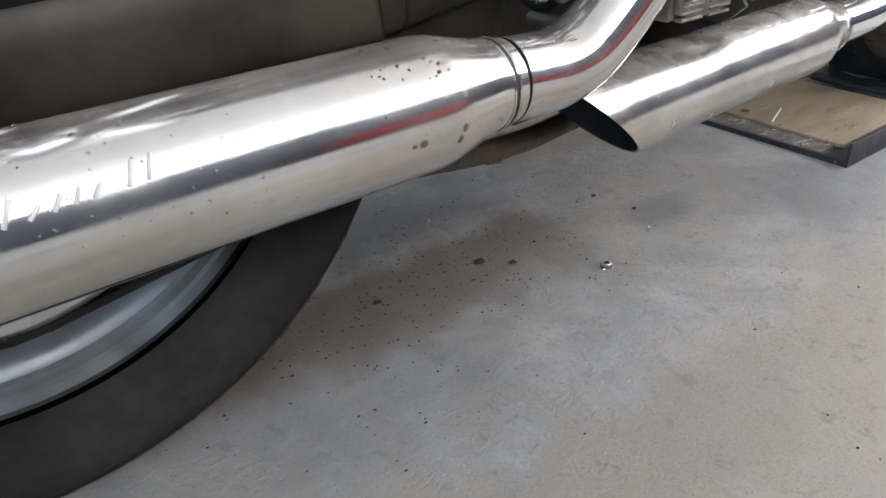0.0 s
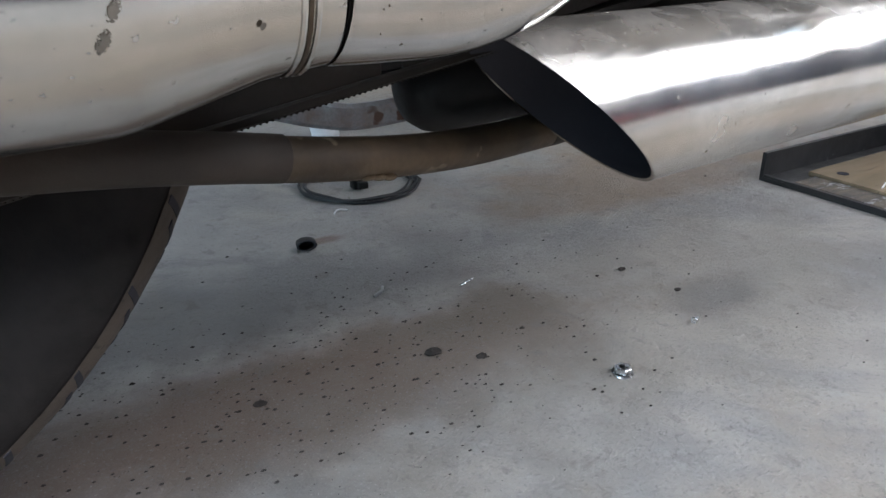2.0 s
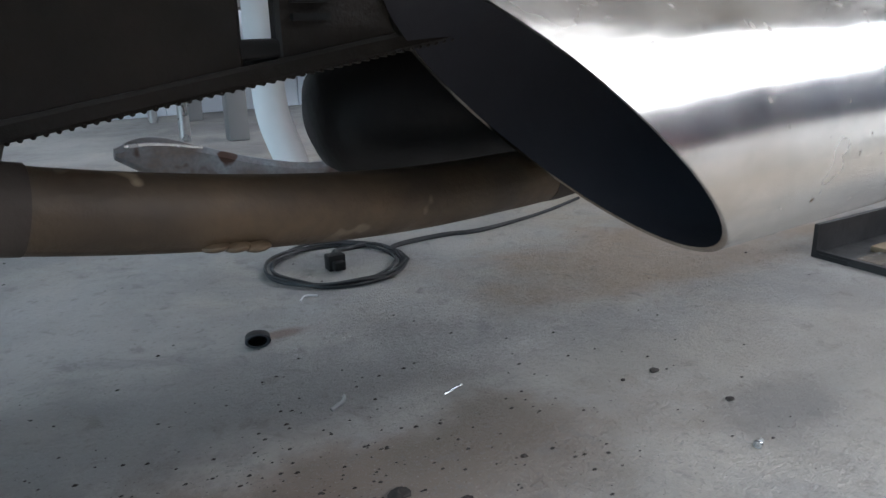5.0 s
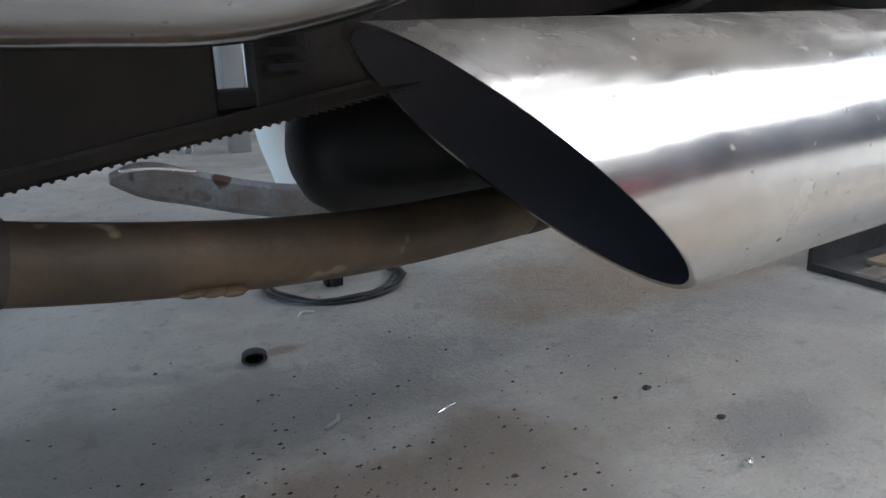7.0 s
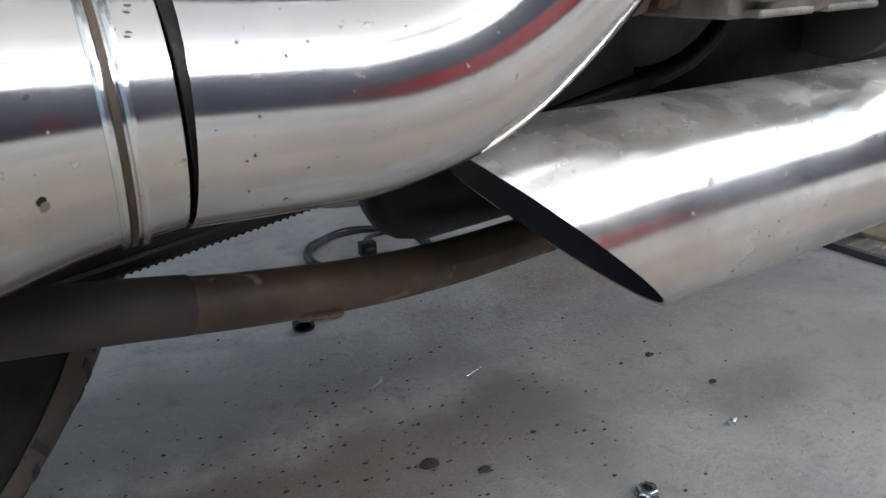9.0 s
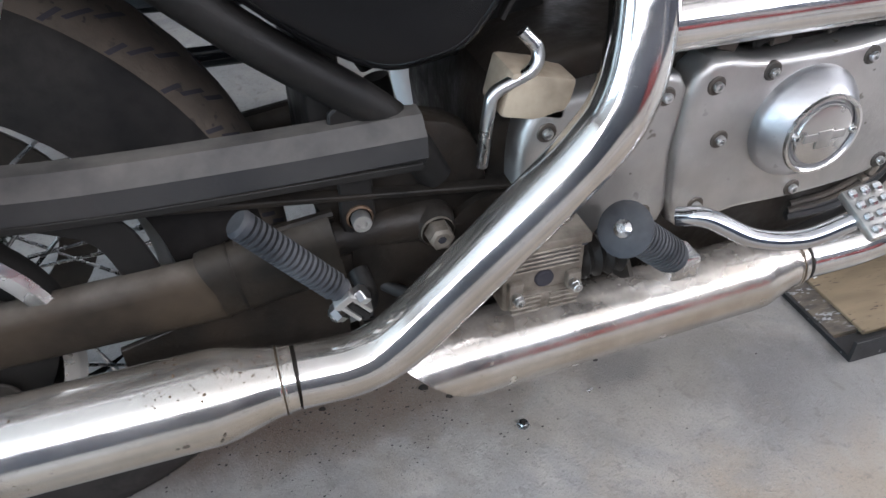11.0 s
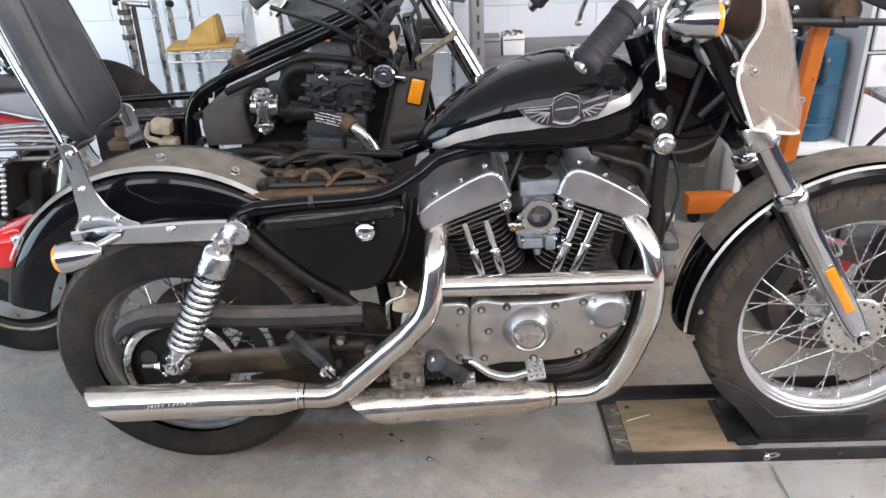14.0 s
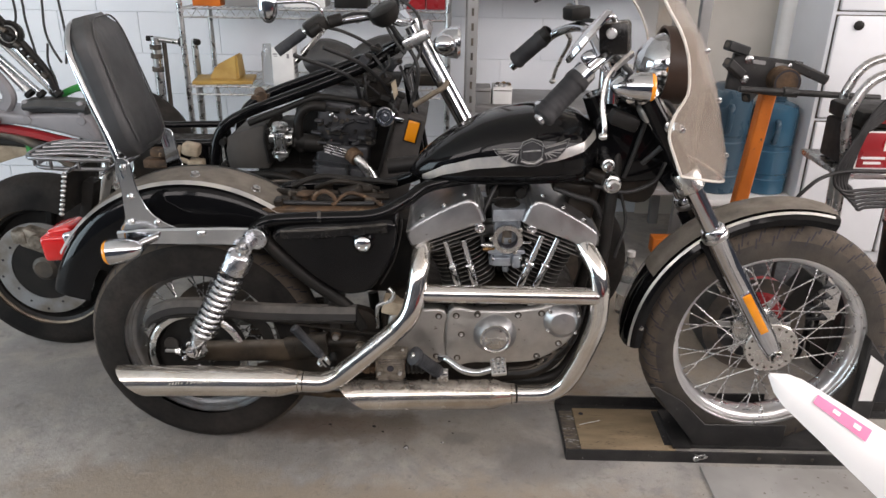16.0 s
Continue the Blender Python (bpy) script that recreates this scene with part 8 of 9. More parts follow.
for pts in ([(-0.93, 1.0, 1.30), (-0.918, 1.0, 1.149), (-0.919, 1.0, 1.09), (-0.905, 1.0, 0.97), (-0.90, 1.0, 0.90)], [(-0.83, 1.0, 1.32), (-0.845, 1.0, 1.151), (-0.852, 1.0, 1.051), (-0.835, 1.0, 0.98), (-0.81, 1.0, 0.928)], [(-0.79, 1.0, 1.32), (-0.782, 1.0, 1.151), (-0.778, 1.0, 1.03), (-0.794, 1.0, 0.924)], [(-0.852, 1.0, 1.0), (-0.862, 1.0, 0.93), (-0.847, 1.0, 0.864), (-0.84, 1.0, 0.80)], [(-0.96, 1.0, 1.25), (-0.95, 1.0, 1.12), (-0.97, 1.0, 1.05), (-1.0, 1.0, 0.98)]):
    part("cable", tube(pts, 0.0045), CABLE, b3)
part("headlight", lathe(((0, 0), (0.01, 0.03), (0.03, 0.048), (0.05, 0.052), (0.056, 0.044), (0.050, 0.036), (0.052, 0)), (-0.99, 1.04, 1.03), (0.1, -1, 0.1), 28), SATIN, b3, "black headlight shell")
part("headlight_ring", lathe(((0, 0.030), (0.004, 0.034), (0.008, 0.030)), (-0.985, 0.985, 1.035), (0.1, -1, 0.1), 24), DULL, b3)
part("subframe", tube([(-1.3, 1.0, 0.66), (-1.0, 0.98, 0.62), (-0.80, 0.98, 0.45), (-0.75, 0.98, 0.012)], 0.02), DARKSTEEL, b3, "dark bare subframe")
part("subframe", tube([(-1.3, 0.95, 0.66), (-1.2, 0.95, 0.45), (-1.15, 0.95, 0.012)], 0.02), DARKSTEEL, b3)
part("pale_panel", plate(rounded([(-1.20, 0.60), (-1.05, 0.615), (-0.96, 0.60), (-0.98, 0.56), (-1.08, 0.53), (-1.20, 0.50)], 3), 1.02, 1.05, 0.006), TAN, b3, "pale grimy side panel")
part("inner_guard", sweep([(-1.2, 1.05, 0.62), (-0.98, 1.05, 0.60), (-0.82, 1.05, 0.52), (-0.76, 1.05, 0.38)], rect(0.12, 0.05), 6), SATIN, b3, "black inner guard")

# ---- wire shelving along the wall ----
shelf = thing("wire_shelving", (0.15, 1.65, 0), "chrome wire shelving rack against the white wall", "shelving")
SX0, SX1, SY0, SY1 = -0.50, 0.640, 1.42, 1.82
for x in (SX0, SX1):
    for y in (SY0, SY1):
        p = part("post", cyl((x, y, 0), (x, y, 1.7), 0.0125), DULL, shelf, "ringed chrome post")
for z in (0.30, 0.740, 1.068):
    for y in (SY0, SY1):
        for dz in (0, -0.035):
            part("edge_wire", cyl((SX0, y, z + dz), (SX1, y, z + dz), 0.004, n=8), DULL, shelf)
        pts = [(SX0 + (SX1 - SX0) * k / 48, y, z - 0.0175 + (0.0165 if k % 2 else -0.0165)) for k in range(49)]
        part("truss_wire", sweep(pts, disc(0.002, 6), 0), DULL, shelf)
    wire = mesh_from(cyl((0, SY0, 0), (0, SY1, 0), 0.002, n=6), "shelf_wire")
    bm = join(*[cyl((SX0 + (SX1 - SX0) * (k + 0.5) / 44, SY0, z + 0.003), (SX0 + (SX1 - SX0) * (k + 0.5) / 44, SY1, z + 0.003), 0.002, n=5) for k in range(44)])
    part("shelf_mesh", bm, DULL, shelf)
    for x in (SX0, SX1):
        part("edge_wire", cyl((x, SY0, z), (x, SY1, z), 0.004, n=8), DULL, shelf)
ZS = 0.746
yb = thing("packing_tray", (-0.36, 1.52, ZS), "yellow folded plastic packing tray on the shelf", "packaging")
part("tray", box((-0.365, 1.52, ZS + 0.008), (0.26, 0.18, 0.016), 0.004, R(0, 0, 8)), CARDY, yb)
bm = bmesh.new()
bmesh.ops.create_cube(bm, size=1)
for v in bm.verts:
    k = 1 if v.co.z < 0 else 0.72
    v.co = Vector((-0.352 + v.co.x * 0.135 * k + (0.012 if v.co.z > 0 else 0), 1.52 + v.co.y * 0.13 * k, ZS + 0.016 + (v.co.z + 0.5) * (0.085 + 0.05 * v.co.x)))
bmesh.ops.bevel(bm, geom=bm.edges[:], offset=0.008, segments=2, affect="EDGES")
part("hump", bm, CARDY, yb)
wb = thing("carton", (-0.075, 1.46, ZS), "white cardboard carton standing on the shelf", "box")
part("body", box((-0.075, 1.46, ZS + 0.083), (0.092, 0.10, 0.166), 0.003), CARDW, wb)
for x, z, w, h in ((-0.105, 0.140, 0.018, 0.006), (-0.104, 0.131, 0.014, 0.003), (-0.050, 0.132, 0.010, 0.018)):
    part("print_bar", box((x, 1.4088, ZS + z), (w, 0.002, h), 0.0), GREYPAINT, wb)
for z, h in ((0.135, 0.012), (0.105, 0.030), (0.075, 0.012), (0.058, 0.010)):
    part("print_bar", box((-0.0278, 1.46, ZS + z), (0.002, 0.05, h), 0.0), GREYPAINT, wb)
jar = thing("jar", (-0.16, 1.5, ZS), "clear plastic jar on the shelf", "jar")
part("body", lathe(((0, 0), (0, 0.025), (0.004, 0.027), (0.13, 0.027), (0.15, 0.018), (0.17, 0.018), (0.17, 0)), (-0.160, 1.50, ZS), (0, 0, 1), 24), CLEAR, jar)
seat = thing("bike_saddle", (0.23, 1.53, ZS), "loose black vinyl saddle lying on the shelf", "saddle")
part("cushion", sweep([(0.02, 1.52, ZS + 0.09), (0.08, 1.52, ZS + 0.115), (0.16, 1.52, ZS + 0.11), (0.22, 1.52, ZS + 0.10), (0.29, 1.52, ZS + 0.13), (0.38, 1.52, ZS + 0.14), (0.43, 1.52, ZS + 0.11)], lambda t: rect(0.22, 0.12 + 0.03 * math.sin(9 * t), 0.42), 6, up=(0, 0, 1)), VINYL, seat, "", 50)
part("base", box((0.23, 1.52, ZS + 0.022), (0.40, 0.2, 0.04), 0.01), SATIN, seat)
part("tag", box((0.14, 1.40, ZS + 0.03), (0.05, 0.02, 0.05), 0.01, R(0, 45, 0)), ORANGE, seat)
# boxes and bottles on the top shelf
def carton(x, y, z, s, m, label, cat="box", name="carton"):
    t = thing(name, (x, y, z), label, cat)
    part("body", box((x, y, z + s[2] / 2), s, 0.004), m, t)
    part("lid_line", box((x, y - s[1] / 2 - 0.0005, z + s[2] * 0.8), (s[0] * 0.94, 0.002, 0.004), 0.0), DARKSTEEL, t)
    return t


for x, w, m, lab in ((-0.40, 0.12, ORANGE, "orange parts box"), (-0.22, 0.20, GREYPLATE, "grey steel parts tin"), (0.02, 0.18, CARDW, "white parts box"), (0.22, 0.14, SATIN, "black parts case"), (0.40, 0.12, GREYPLATE, "grey parts tin"), (0.50, 0.08, REDPAINT, "red parts tin"), (0.585, 0.08, REDPAINT, "red parts box")):
    carton(x, 1.56, 1.074, (w, 0.18, 0.09 + 0.05 * ((x * 7) % 1)), m, lab + " on the top wire shelf")
carton(0.54, 1.56, ZS, (0.16, 0.14, 0.06), GREASY, "dark grimy parts tray on the wire shelf", "tray", "parts_tray")
# grey pole stand beside the shelf
ps = thing("support_stand", (-0.70, 1.6, 0), "grey tubular steel support stand by the wall", "stand")
part("pole", cyl((-0.705, 1.6, 0), (-0.690, 1.6, 0.925), 0.021), DULL, ps, "dull steel pole")
part("pole", cyl((-0.672, 1.62, 0), (-0.660, 1.62, 0.90), 0.010), DARKSTEEL, ps)
part("arm", cyl((-0.690, 1.6, 0.916), (-0.575, 1.6, 0.903), 0.012), DULL, ps)
part("knob", lathe(((0, 0.012), (0.004, 0.020), (0.016, 0.020), (0.02, 0.012), (0.03, 0.008), (0.03, 0)), (-0.585, 1.6, 0.904), (1, 0, 0), 16), SATIN, ps, "black arm knob")
part("knob", cyl((-0.730, 1.6, 0.918), (-0.700, 1.6, 0.918), 0.012), SATIN, ps)
for z in (0.77, 0.83, 0.87):
    part("collar", cyl((-0.693 - (0.925 - z) * 0.015, 1.6, z), (-0.692 - (0.925 - z) * 0.015, 1.6, z + 0.022), 0.026), DARKSTEEL, ps)
part("base", cyl((-0.705, 1.6, 0), (-0.705, 1.6, 0.02), 0.12), GREYPLATE, ps)

part("pole", cyl((-0.520, 1.62, 0.02), (-0.520, 1.62, 0.915), 0.016), DULL, ps, "dull steel pole")
part("base_bar", box((-0.61, 1.62, 0.012), (0.22, 0.05, 0.022), 0.004), GREYPLATE, ps)
part("cap", cyl((-0.520, 1.62, 0.905), (-0.495, 1.60, 0.905), 0.014), SATIN, ps)

# second shelving bay: upright and low shelf behind the tank
s2 = thing("steel_shelving", (1.3, 1.6, 0), "grey slotted steel shelving with parts on it", "shelving")
up1 = part("upright", box((0.742, 1.36, 0.85), (0.045, 0.04, 1.7), 0.003), GREYPLATE, s2, "slotted grey upright")
for k in range(22):
    part("slot", box((0.742, 1.3385, 0.30 + 0.06 * k), (0.010, 0.002, 0.03), 0.0), DARKSTEEL, up1)
part("upright", box((0.742, 1.80, 0.85), (0.045, 0.04, 1.7), 0.003), GREYPLATE, s2)
part("upright", box((1.72, 1.80, 0.85), (0.045, 0.04, 1.7), 0.003), GREYPLATE, s2)
part("upright", box((1.72, 1.42, 0.85), (0.045, 0.04, 1.7), 0.003), GREYPLATE, s2)
for z in (0.30, 0.665, 1.19):
    part("shelf_board", box((1.231, 1.6, z), (0.955, 0.42, 0.03), 0.003), GREYPLATE, s2)
tray2 = carton(0.885, 1.50, 0.680, (0.085, 0.12, 0.075), CARDW, "white parts bin with small parts", "bin", "parts_bin")
for k in range(9):
    part("piece", ball((0.855 + 0.0075 * k, 1.46 + 0.02 * (k % 3), 0.757 + 0.004 * (k % 2)), (0.012, 0.014, 0.010), 8), (DULL, DARKSTEEL, BRASS)[k % 3], tray2)
carton(0.800, 1.50, 0.680, (0.07, 0.12, 0.07), GREYPLATE, "grey parts bin with small parts", "bin", "parts_bin")
for x, w, m, lab in ((0.90, 0.12, REDPAINT, "red tin"), (1.05, 0.12, CASTGREY, "dark case"), (1.20, 0.1, REDPAINT, "red parts box"), (1.36, 0.12, SATIN, "black case")):
    carton(x, 1.55, 1.205, (w, 0.16, 0.14), m, lab + " on the grey steel shelf")

# ---- orange engine stand ----
es = thing("engine_stand", (1.9, 1.05, 0), "orange steel engine stand with a black mounting head", "engine stand")
part("mast", sweep([(1.800, 1.0, 0.045), (1.869, 1.0, 0.86)], rect(0.052, 0.052, 0.1), 0, up=(0, 1, 0)), ORANGE, es, "orange box-section mast")
part("base_leg", box((1.80, 1.12, 0.055), (0.05, 0.26, 0.05), 0.004), ORANGE, es)
part("base_leg", box((1.83, 1.285, 0.088), (0.50, 0.07, 0.075), 0.004), ORANGE, es)
part("head_tube", cyl((1.862, 0.84, 0.900), (1.868, 1.06, 0.900), 0.050), RUST, es, "rusty head tube")
part("head_tube_end", lathe(((0, 0.046), (0.002, 0.046), (0.002, 0.040), (-0.02, 0.040), (-0.02, 0)), (1.862, 0.8395, 0.900), (0, -1, 0), 28), BORE, es)
hp = part("head_plate", plate([(1.672, 0.862), (1.684, 0.990), (1.942, 0.962), (1.907, 0.834), (1.78, 0.845)], 0.915, 0.935, 0.004, 1), CHOCK, es, "black head plate")
for a, b in (((1.72, 1.0), (1.636, 1.026)), ((1.714, 0.918), (1.645, 0.966)), ((1.895, 0.955), (2.010, 0.908)), ((1.775, 0.862), (1.732, 0.840))):
    arm_ = part("arm", sweep([(a[0], 0.90, a[1]), (b[0], 0.86, b[1])], rect(0.034, 0.034, 0.15), 0), CHOCK, hp)
    part("arm_end", cyl((b[0], 0.861, b[1]), (b[0] + (b[0] - a[0]) * 0.03, 0.858, b[1] + (b[1] - a[1]) * 0.03), 0.010, n=14), DARKSTEEL, arm_)
for x, z in ((1.743, 0.969), (1.902, 0.947), (1.735, 0.898)):
    part("bolt", hexbolt((x, 0.913, z), (0, -1, 0), 0.013, 0.012), CLIP, hp)
for x, z in ((1.780, 0.960), (1.862, 0.950)):
    part("slot", box((x, 0.9135, z), (0.046, 0.002, 0.014), 0.0, R(0, 7, 0)), GREYPLATE, hp)
part("handle", cyl((1.680, 0.80, 0.882), (2.18, 0.80, 0.860), 0.0115), CHOCK, es, "long black handle bar")
part("handle_collar", cyl((1.835, 0.80, 0.8755), (1.885, 0.80, 0.873), 0.018), CHOCK, es)
for x, y, r in ((1.62, 1.285, 0.025), (2.04, 1.285, 0.025), (1.80, 1.01, 0.015)):
    part("caster", cyl((x, y - 0.012, r), (x, y + 0.012, r), r), SATIN, es)

# ---- blue water jugs ----
def water_jug(x, y, z, tall=1.0):
    j = thing("water_jug", (x, y, z), "translucent blue plastic water jug" if x > 2.0 else "jug-shaped stand-in for a flat dark slate-blue surface", "water jug", "jugs by the cabinet")
    part("body", lathe(((0, 0), (0, 0.090), (0.008, 0.100), (0.07, 0.102), (0.075, 0.097), (0.095, 0.097), (0.10, 0.102), (0.20, 0.102), (0.205, 0.097), (0.225, 0.097), (0.23, 0.102), (0.36, 0.102), (0.395, 0.094), (0.41, 0.06), (0.412, 0)), (x, y, z), (0, 0, 1), 40), BLUEJUG if x > 2.0 else SLATEJUG, j)
    part("handle", tube([(x - 0.02, y - 0.095, z + 0.34), (x - 0.022, y - 0.118, z + 0.33), (x - 0.026, y - 0.118, z + 0.26), (x - 0.024, y - 0.095, z + 0.25)], 0.012, 6), SLATEJUG, j, "dark blue carrying handle")
    part("cap", lathe(((0, 0.030), (0.02, 0.030), (0.022, 0.026), (0.022, 0)), (x + 0.02, y + 0.02, z + 0.408), (0, 0, 1), 24), SLATEJUG, j)
    j.scale.z = tall
    return j


jr = thing("jug_rack", (2.15, 1.45, 0), "low white crate rack under the water jugs", "rack")
part("deck", box((2.00, 1.45, 0.29), (0.42, 0.34, 0.03), 0.004), CARDW, jr)
for x in (1.78, 2.18):
    part("side", box((x, 1.45, 0.138), (0.03, 0.34, 0.276), 0.004), CARDW, jr)
# this first jug stands in for a flat dark blue surface
water_jug(1.890, 1.45, 0.305, 1.18)
water_jug(2.100, 1.45, 0.305)

# ---- grey cabinet ----
cab = thing("steel_cabinet", (2.75, 1.55, 0), "tall pale grey steel cabinet with round locks", "cabinet")
part("body", box((2.70, 1.60, 0.95), (0.99, 0.55, 1.9), 0.008), CABINET, cab)
for x in (2.414, 2.800):
    for z0, z1 in ((0.06, 0.655), (0.673, 1.092), (1.112, 1.80)):
        d = part("door", box((x, 1.316, (z0 + z1) / 2), (0.376, 0.018, z1 - z0), 0.008, None, 3), CABINET, cab)
        part("door_gap", box((x, 1.3235, (z0 + z1) / 2), (0.384, 0.003, z1 - z0 + 0.008), 0.0), DARKSTEEL, d)
        part("lock", lathe(((0, 0.019), (0.010, 0.019), (0.012, 0.016), (0.012, 0)), (x - 0.102, 1.307, z1 - 0.036), (0, -1, 0), 24), SATIN, d, "black round lock")
# white pipe in the corner
pp = single("downpipe", cyl((2.194, 1.70, 0), (2.194, 1.70, 3.0), 0.038, n=28), CARDW, "white painted vertical pipe on the wall", "pipe")

# ---- hand truck with cables and a battery charger ----
ht = thing("battery_charger_cart", (2.1, 0.55, 0), "grey tubular cart with a red battery charger and looped black cables", "charger cart")
for y, dx in ((0.42, 0.0), (0.72, 0.13)):
    part("rail", tube([(1.93 + dx, y, 0.05), (1.918 + dx, y, 0.45), (1.905 + dx, y, 0.707), (1.882 + dx, y, 0.859), (1.895 + dx, y, 0.92), (1.925 + dx, y, 0.975), (1.975 + dx, y, 1.005), (2.06 + dx, y, 1.02)], 0.015), DULL, ht, "dull tubular rail")
part("cross_bar", cyl((2.06, 0.42, 1.02), (2.19, 0.72, 1.02), 0.015), DULL, ht)
part("cross_bar", cyl((1.928, 0.42, 0.12), (2.058, 0.72, 0.12), 0.014), DULL, ht)
ch = part("charger", join(box((2.06, 0.54, 0.763), (0.26, 0.22, 0.135), 0.010), box((2.06, 0.54, 0.86), (0.26, 0.22, 0.05), 0.010)), SATIN, ht, "black battery charger with a red front")
part("charger_front", box((2.035, 0.428, 0.766), (0.18, 0.004, 0.112), 0.001), REDPAINT, ch, "red label panel")
part("front_trim", box((2.035, 0.4295, 0.766), (0.19, 0.003, 0.122), 0.001), CARDW, ch)
part("red_top", box((2.05, 0.428, 0.866), (0.12, 0.004, 0.03), 0.001), REDPAINT, ch)
for k, w in ((0, 0.075), (1, 0.055)):
    part("label_bar", box((1.992, 0.4245, 0.742 - 0.016 * k), (w, 0.002, 0.008), 0.0), CARDW, ch)
part("label_mark", box((2.03, 0.4245, 0.782), (0.022, 0.002, 0.034), 0.0), CARDW, ch)
part("shelf", box((2.07, 0.57, 0.683), (0.34, 0.30, 0.02), 0.004), DULL, ht)
for k in range(6):
    d = 0.012 * k
    part("cable_loop", tube([(2.10, 0.40 - 0.004 * k, 1.00 - d), (2.02, 0.398, 0.965 - d), (1.955, 0.396, 0.905 - d), (1.915 + 0.3 * d, 0.394, 0.82), (1.878 + 0.5 * d, 0.392, 0.74 - d), (1.868 + d, 0.390, 0.68 - 0.5 * d), (1.90 + d, 0.388, 0.645 - d), (1.99, 0.386, 0.652 - d), (2.12, 0.385, 0.66 - d)], 0.0055, 6, 8), CABLE, ht, "looped black cable")
part("cable", tube([(2.05, 0.38, 0.71), (1.93, 0.38, 0.712), (1.85, 0.38, 0.70), (1.79, 0.38, 0.66), (1.75, 0.40, 0.56), (1.76, 0.44, 0.3), (1.80, 0.5, 0.008)], 0.006), CABLE, ht)
for y in (0.37, 0.73):
    part("cart_wheel", lathe(((-0.02, 0), (-0.02, 0.03), (-0.022, 0.08), (-0.015, 0.095), (0.015, 0.095), (0.022, 0.08), (0.02, 0)), (1.99, y, 0.096), (0, 1, 0), 32), RUBBER, ht, "black cart wheel")
# black tub with red lid and red parts behind the front wheel
tub = thing("paint_tub", (2.02, 0.2, 0), "black tub with a dark red lid on the floor", "tub")
part("body", lathe(((0, 0), (0, 0.10), (0.25, 0.12), (0.26, 0.125), (0.27, 0.12), (0.27, 0)), (2.14, 0.30, 0.30), (0, 0, 1), 32), SATIN, tub)
part("crate", box((2.14, 0.30, 0.15), (0.28, 0.28, 0.30), 0.01), CASTGREY, tub)
part("lid", lathe(((0, 0.125), (0.02, 0.125), (0.025, 0.115), (0.025, 0)), (2.14, 0.30, 0.571), (0, 0, 1), 32), REDPAINT, tub, "dark red lid")
# engine part with red casing seen through the spokes
re_ = thing("spare_engine", (1.75, 0.55, 0), "dark spare engine with a red casing on the floor", "engine")
part("block", box((1.75, 0.55, 0.16), (0.34, 0.26, 0.32), 0.03, None, 3), CASTGREY, re_)
part("red_cover", lathe(((0, 0.09), (0.03, 0.085), (0.04, 0.06), (0.04, 0)), (1.72, 0.42, 0.24), (0, -1, 0), 28), REDPAINT, re_, "red side cover")
for k in range(6):
    part("fin", box((1.78, 0.55, 0.10 + 0.04 * k), (0.36, 0.30, 0.010), 0.003, None, 1), CASTGREY, re_)
# clear bottle by the frame
bt = thing("bottle", (1.365, 0.78, 0), "clear plastic bottle with a white label on the floor", "bottle")
part("body", lathe(((0, 0), (0, 0.036), (0.006, 0.04), (0.07, 0.04), (0.075, 0.037), (0.09, 0.04), (0.15, 0.04), (0.19, 0.03), (0.22, 0.014), (0.24, 0.014), (0.24, 0)), (1.365, 0.78, 0), (0, 0, 1), 28), CLEAR, bt)
part("cap", lathe(((0, 0.016), (0.02, 0.016), (0.022, 0.013), (0.022, 0)), (1.365, 0.78, 0.24), (0, 0, 1), 18), CARDW, bt)
part("label", lathe(((0.085, 0.0408), (0.14, 0.0408)), (1.365, 0.78, 0), (0, 0, 1), 28), CARDW, bt)

# ---- small things on the floor ----
nut = thing("nut", (0.550, -0.107, 0), "bright steel hex nut lying on the concrete", "nut")
part("ring", lathe(((0, 0.0035), (0, 0.0065), (0.005, 0.0065), (0.0055, 0.006), (0.0055, 0.0035), (0, 0.0035)), (0.550, -0.107, 0), (0, 0, 1), 6), CLIP, nut)
part("flange", lathe(((0, 0.0035), (0, 0.0082), (0.0013, 0.0078), (0.0018, 0.0065)), (0.550, -0.107, 0), (0, 0, 1), 24), CLIP, nut)
capt = thing("rubber_cap", (0.441, 0.237, 0), "small black rubber cap lying on its side on the floor", "cap")
for name, prof_, m in (("shell", ((0.0, 0.0078), (0.0, 0.0102), (0.010, 0.0100), (0.013, 0.0072), (0.013, 0.0), (0.010, 0.0), (0.010, 0.0076), (0.0, 0.0078)), SATIN), ("lip", ((-0.0006, 0.0078), (-0.0010, 0.0090), (-0.0006, 0.0104), (0.0006, 0.0102)), PEGRUB)):
    bm = lathe(prof_, (0.441, 0.226, 0.0), (0.25, 1, 0), 24)
    for v in bm.verts:
        v.co.z = 0.0060 + v.co.z * 0.57
    part(name, bm, m, capt)
single("metal_sliver", tube([(0.5266, 0.0752, 0.0012), (0.5340, 0.0772, 0.0016), (0.5441, 0.0814, 0.0012)], 0.0009, 3, 6), CLIP, "thin bright metal sliver on the floor", "scrap")
single("straw", tube([(0.505, 0.305, 0.001), (0.513, 0.313, 0.0022), (0.524, 0.310, 0.001)], 0.0010, 4, 6), CARDW, "pale curled straw on the concrete", "straw")
single("screw", join(cyl((0.652, -0.083, 0.0016), (0.659, -0.080, 0.0016), 0.0014, n=8), cyl((0.6505, -0.0837, 0.0024), (0.652, -0.083, 0.0024), 0.0028, n=10)), CLIP, "small bright screw lying on the floor", "screw")
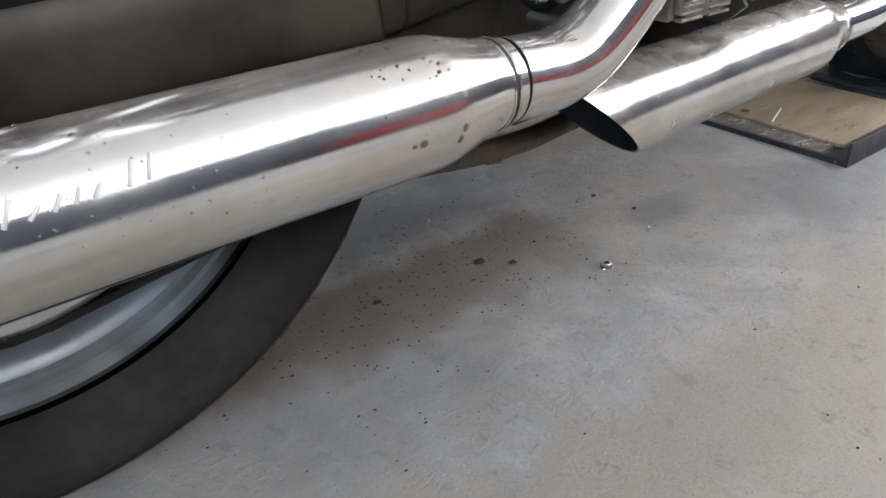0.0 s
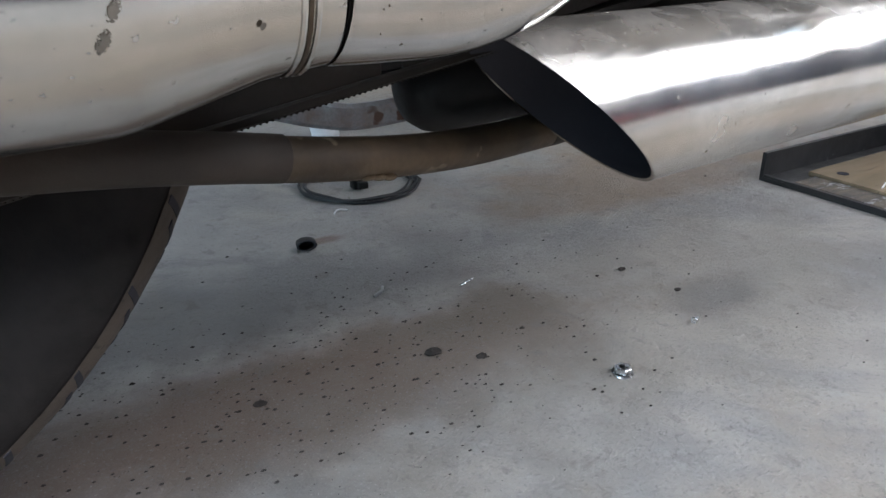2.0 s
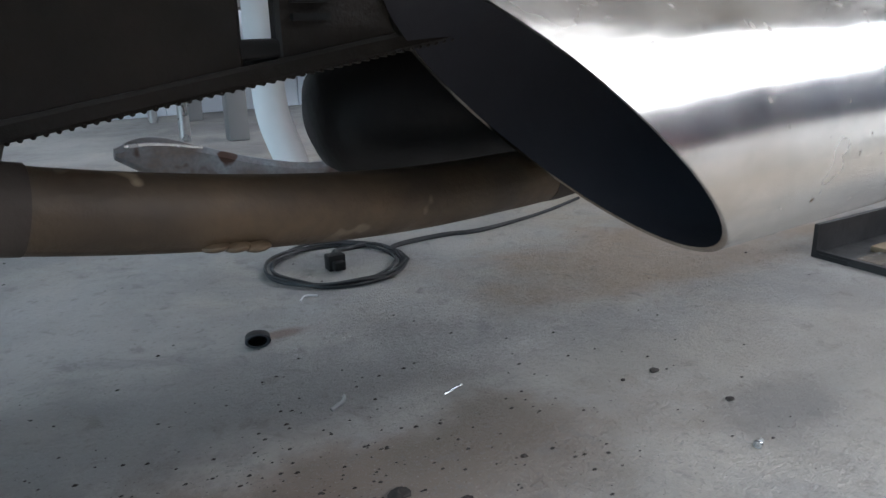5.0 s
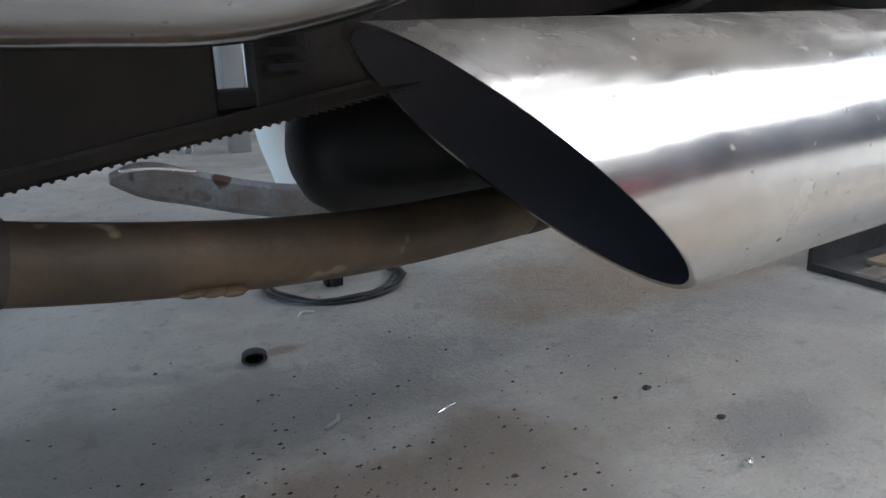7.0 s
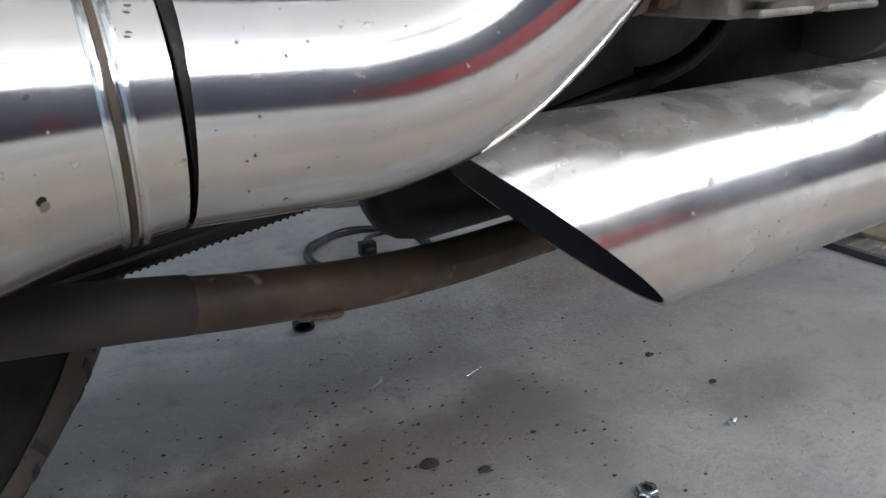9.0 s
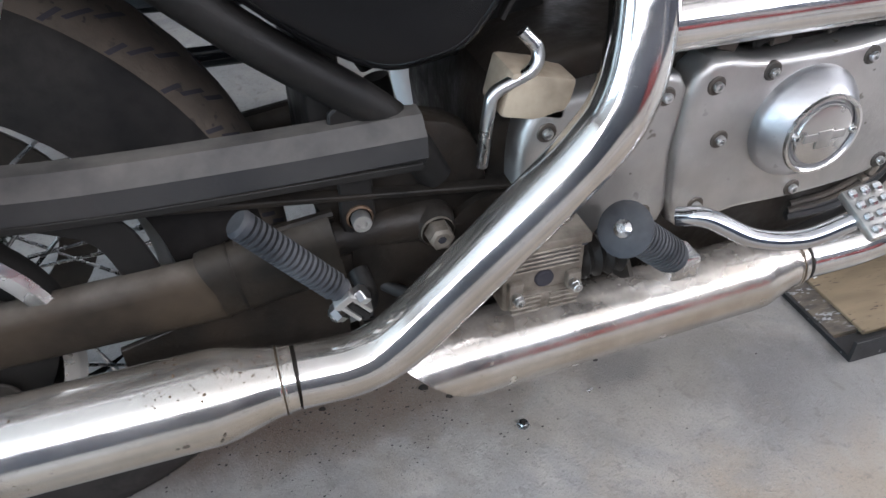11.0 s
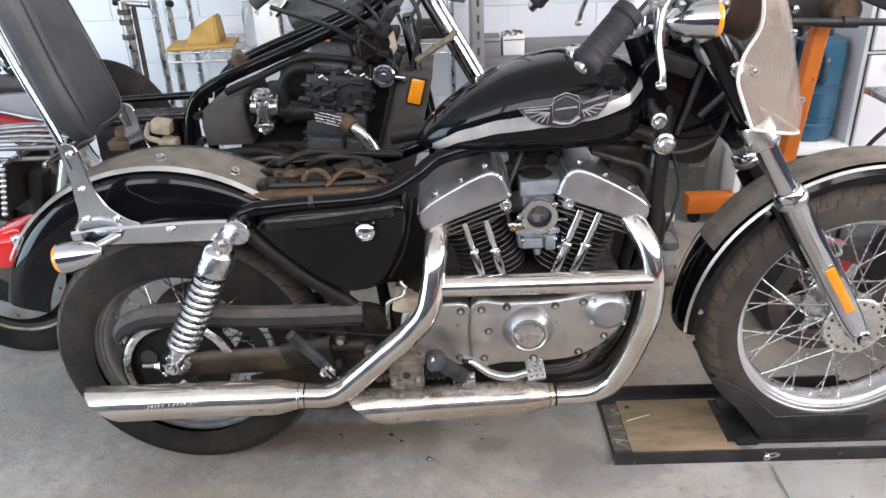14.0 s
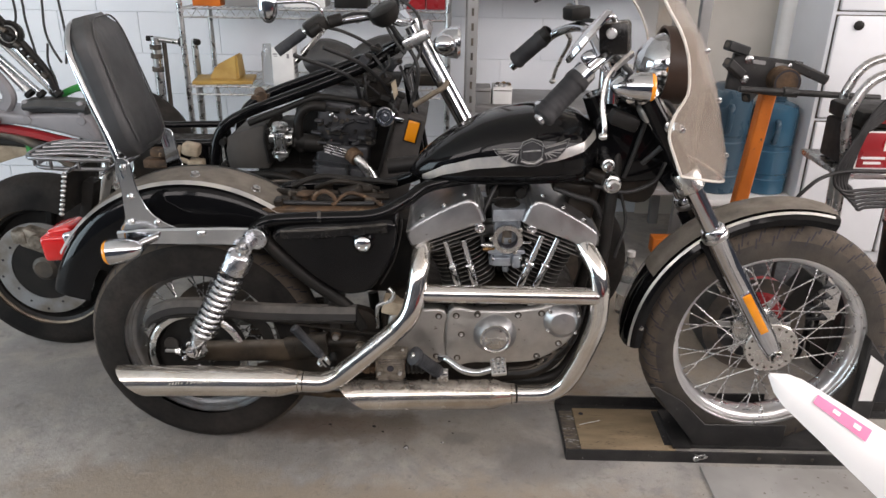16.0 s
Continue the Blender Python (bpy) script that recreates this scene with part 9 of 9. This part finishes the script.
single("bent_wire", tube([(0.4515, 0.0975, 0.0012), (0.4580, 0.1000, 0.0022), (0.4635, 0.1045, 0.0016), (0.4665, 0.1110, 0.0012)], 0.0014, 5, 8), WIREM, "small bent piece of wire on the floor", "wire")
cab_ = thing("wire_harness", (0.575, 0.388, 0), "coiled black cable with a plug on the floor", "cable")
for k in range(5):
    r, cx, cy = 0.0665 + 0.0024 * k, 0.575 + 0.002 * (k % 3), 0.388 - 0.0015 * (k % 2)
    part("loop", tube([(cx + r * math.cos(math.pi * q / 6), cy + (r + 0.003 * math.sin(k + q)) * math.sin(math.pi * q / 6), 0.0018 + 0.0012 * ((k * 2 + q) % 4)) for q in range(12)], 0.0016, 4, 8, True), CABLE, cab_)
for k in range(2):
    part("lead", tube([(0.640, 0.380 + 0.004 * k, 0.002), (0.660, 0.410 + 0.004 * k, 0.002), (0.725, 0.4157 + 0.005 * k, 0.002), (0.7776, 0.4084 + 0.004 * k, 0.002), (0.882, 0.432, 0.002), (0.98, 0.47, 0.002)], 0.0022, 8, 8), CABLE, cab_)
part("plug", join(box((0.570, 0.376, 0.009), (0.019, 0.014, 0.017), 0.0015), box((0.570, 0.366, 0.007), (0.012, 0.010, 0.009), 0.001)), SATIN, cab_, "black plug")
part("plug_lead", tube([(0.572, 0.382, 0.012), (0.580, 0.400, 0.012), (0.610, 0.430, 0.003), (0.630, 0.430, 0.003)], 0.0026), CABLE, cab_)
# white plastic strip leaning behind the second machine
single("plastic_strip", sweep([(0.628, 0.600, 0.0), (0.610, 0.600, 0.075), (0.592, 0.602, 0.135), (0.588, 0.606, 0.20), (0.588, 0.612, 0.262), (0.592, 0.618, 0.32)], [(0.024 * math.sin(q / 6), 0.024 * (1 - math.cos(q / 6)) * 0.8) for q in range(-6, 7)] + [(0.026 * math.sin(q / 6), 0.026 * (1 - math.cos(q / 6)) * 0.8 - 0.002) for q in range(6, -7, -1)], 6, up=(0, 1, 0)), CARDW, "curved white plastic strip standing on the floor", "plastic strip")
# clods and grit
rnd = random.Random(11)
for (x, y, s) in ((0.448, -0.010, 0.0068), (0.476, -0.034, 0.0046), (0.314, -0.004, 0.0045), (0.674, 0.023, 0.0040), (0.685, -0.035, 0.0036), (0.645, 0.025, 0.0020)):
    b = ball((x, y, s * 0.25), (s, s * 0.7, s * 0.35), 10)
    for v in b.verts:
        v.co += Vector((rnd.uniform(-1, 1), rnd.uniform(-1, 1), rnd.uniform(-0.4, 0.4))) * s * 0.18
    single("dirt_clod", b, DEBRIS, "small dark clod of dirt on the floor", "dirt", "dirt clods", smooth=0)
verts, faces = [], []
for k in range(2300):
    if k < 1400:
        x, y = rnd.gauss(0.38, 0.14), rnd.gauss(0.01, 0.075)
    else:
        x, y = rnd.uniform(-0.5, 1.4), rnd.uniform(-0.5, 1.2)
    s = 0.0003 + 0.0014 * rnd.random() ** 4 + (0.0009 if rnd.random() < 0.02 else 0)
    a = rnd.uniform(0, 3.1)
    n0 = len(verts)
    for i in range(5):
        q = a + 2 * math.pi * i / 5
        verts.append((x + s * 1.6 * math.cos(q) * rnd.uniform(0.6, 1), y + s * math.sin(q) * rnd.uniform(0.6, 1), 0.0002))
    verts.append((x, y, s * 0.85))
    for i in range(5):
        faces.append((n0 + i, n0 + (i + 1) % 5, n0 + 5))
me = bpy.data.meshes.new("grit")
me.from_pydata(verts, [], faces)
me.materials.append(DEBRIS)
tagged(new("grit", me), "scattered dark grit and dirt specks on concrete", "dirt", kind="stuff")

# the machine as a whole stands on its tyres
bike.location.z += 0.012
b2.location.x, b2.location.z = b2.location.x - 0.003, b2.location.z - 0.007
b3.location.x, b3.scale.z = b3.location.x - 0.016, 0.970

# ---- wall blocks ----
blk = mesh_from(box((0, 0, 0), (0.3975, 0.010, 0.1975), 0.0012, seg=1), "block", 0)
blk.materials.append(BLOCK)
for r in range(12):
    for k in range(15):
        b = new("block", blk)
        b.parent = wall_back
        b.matrix_basis = Matrix.Translation((-2.3 + 0.4 * k + 0.2 * (r % 2), Y1 + 0.0065, 0.1 + 0.2 * r))
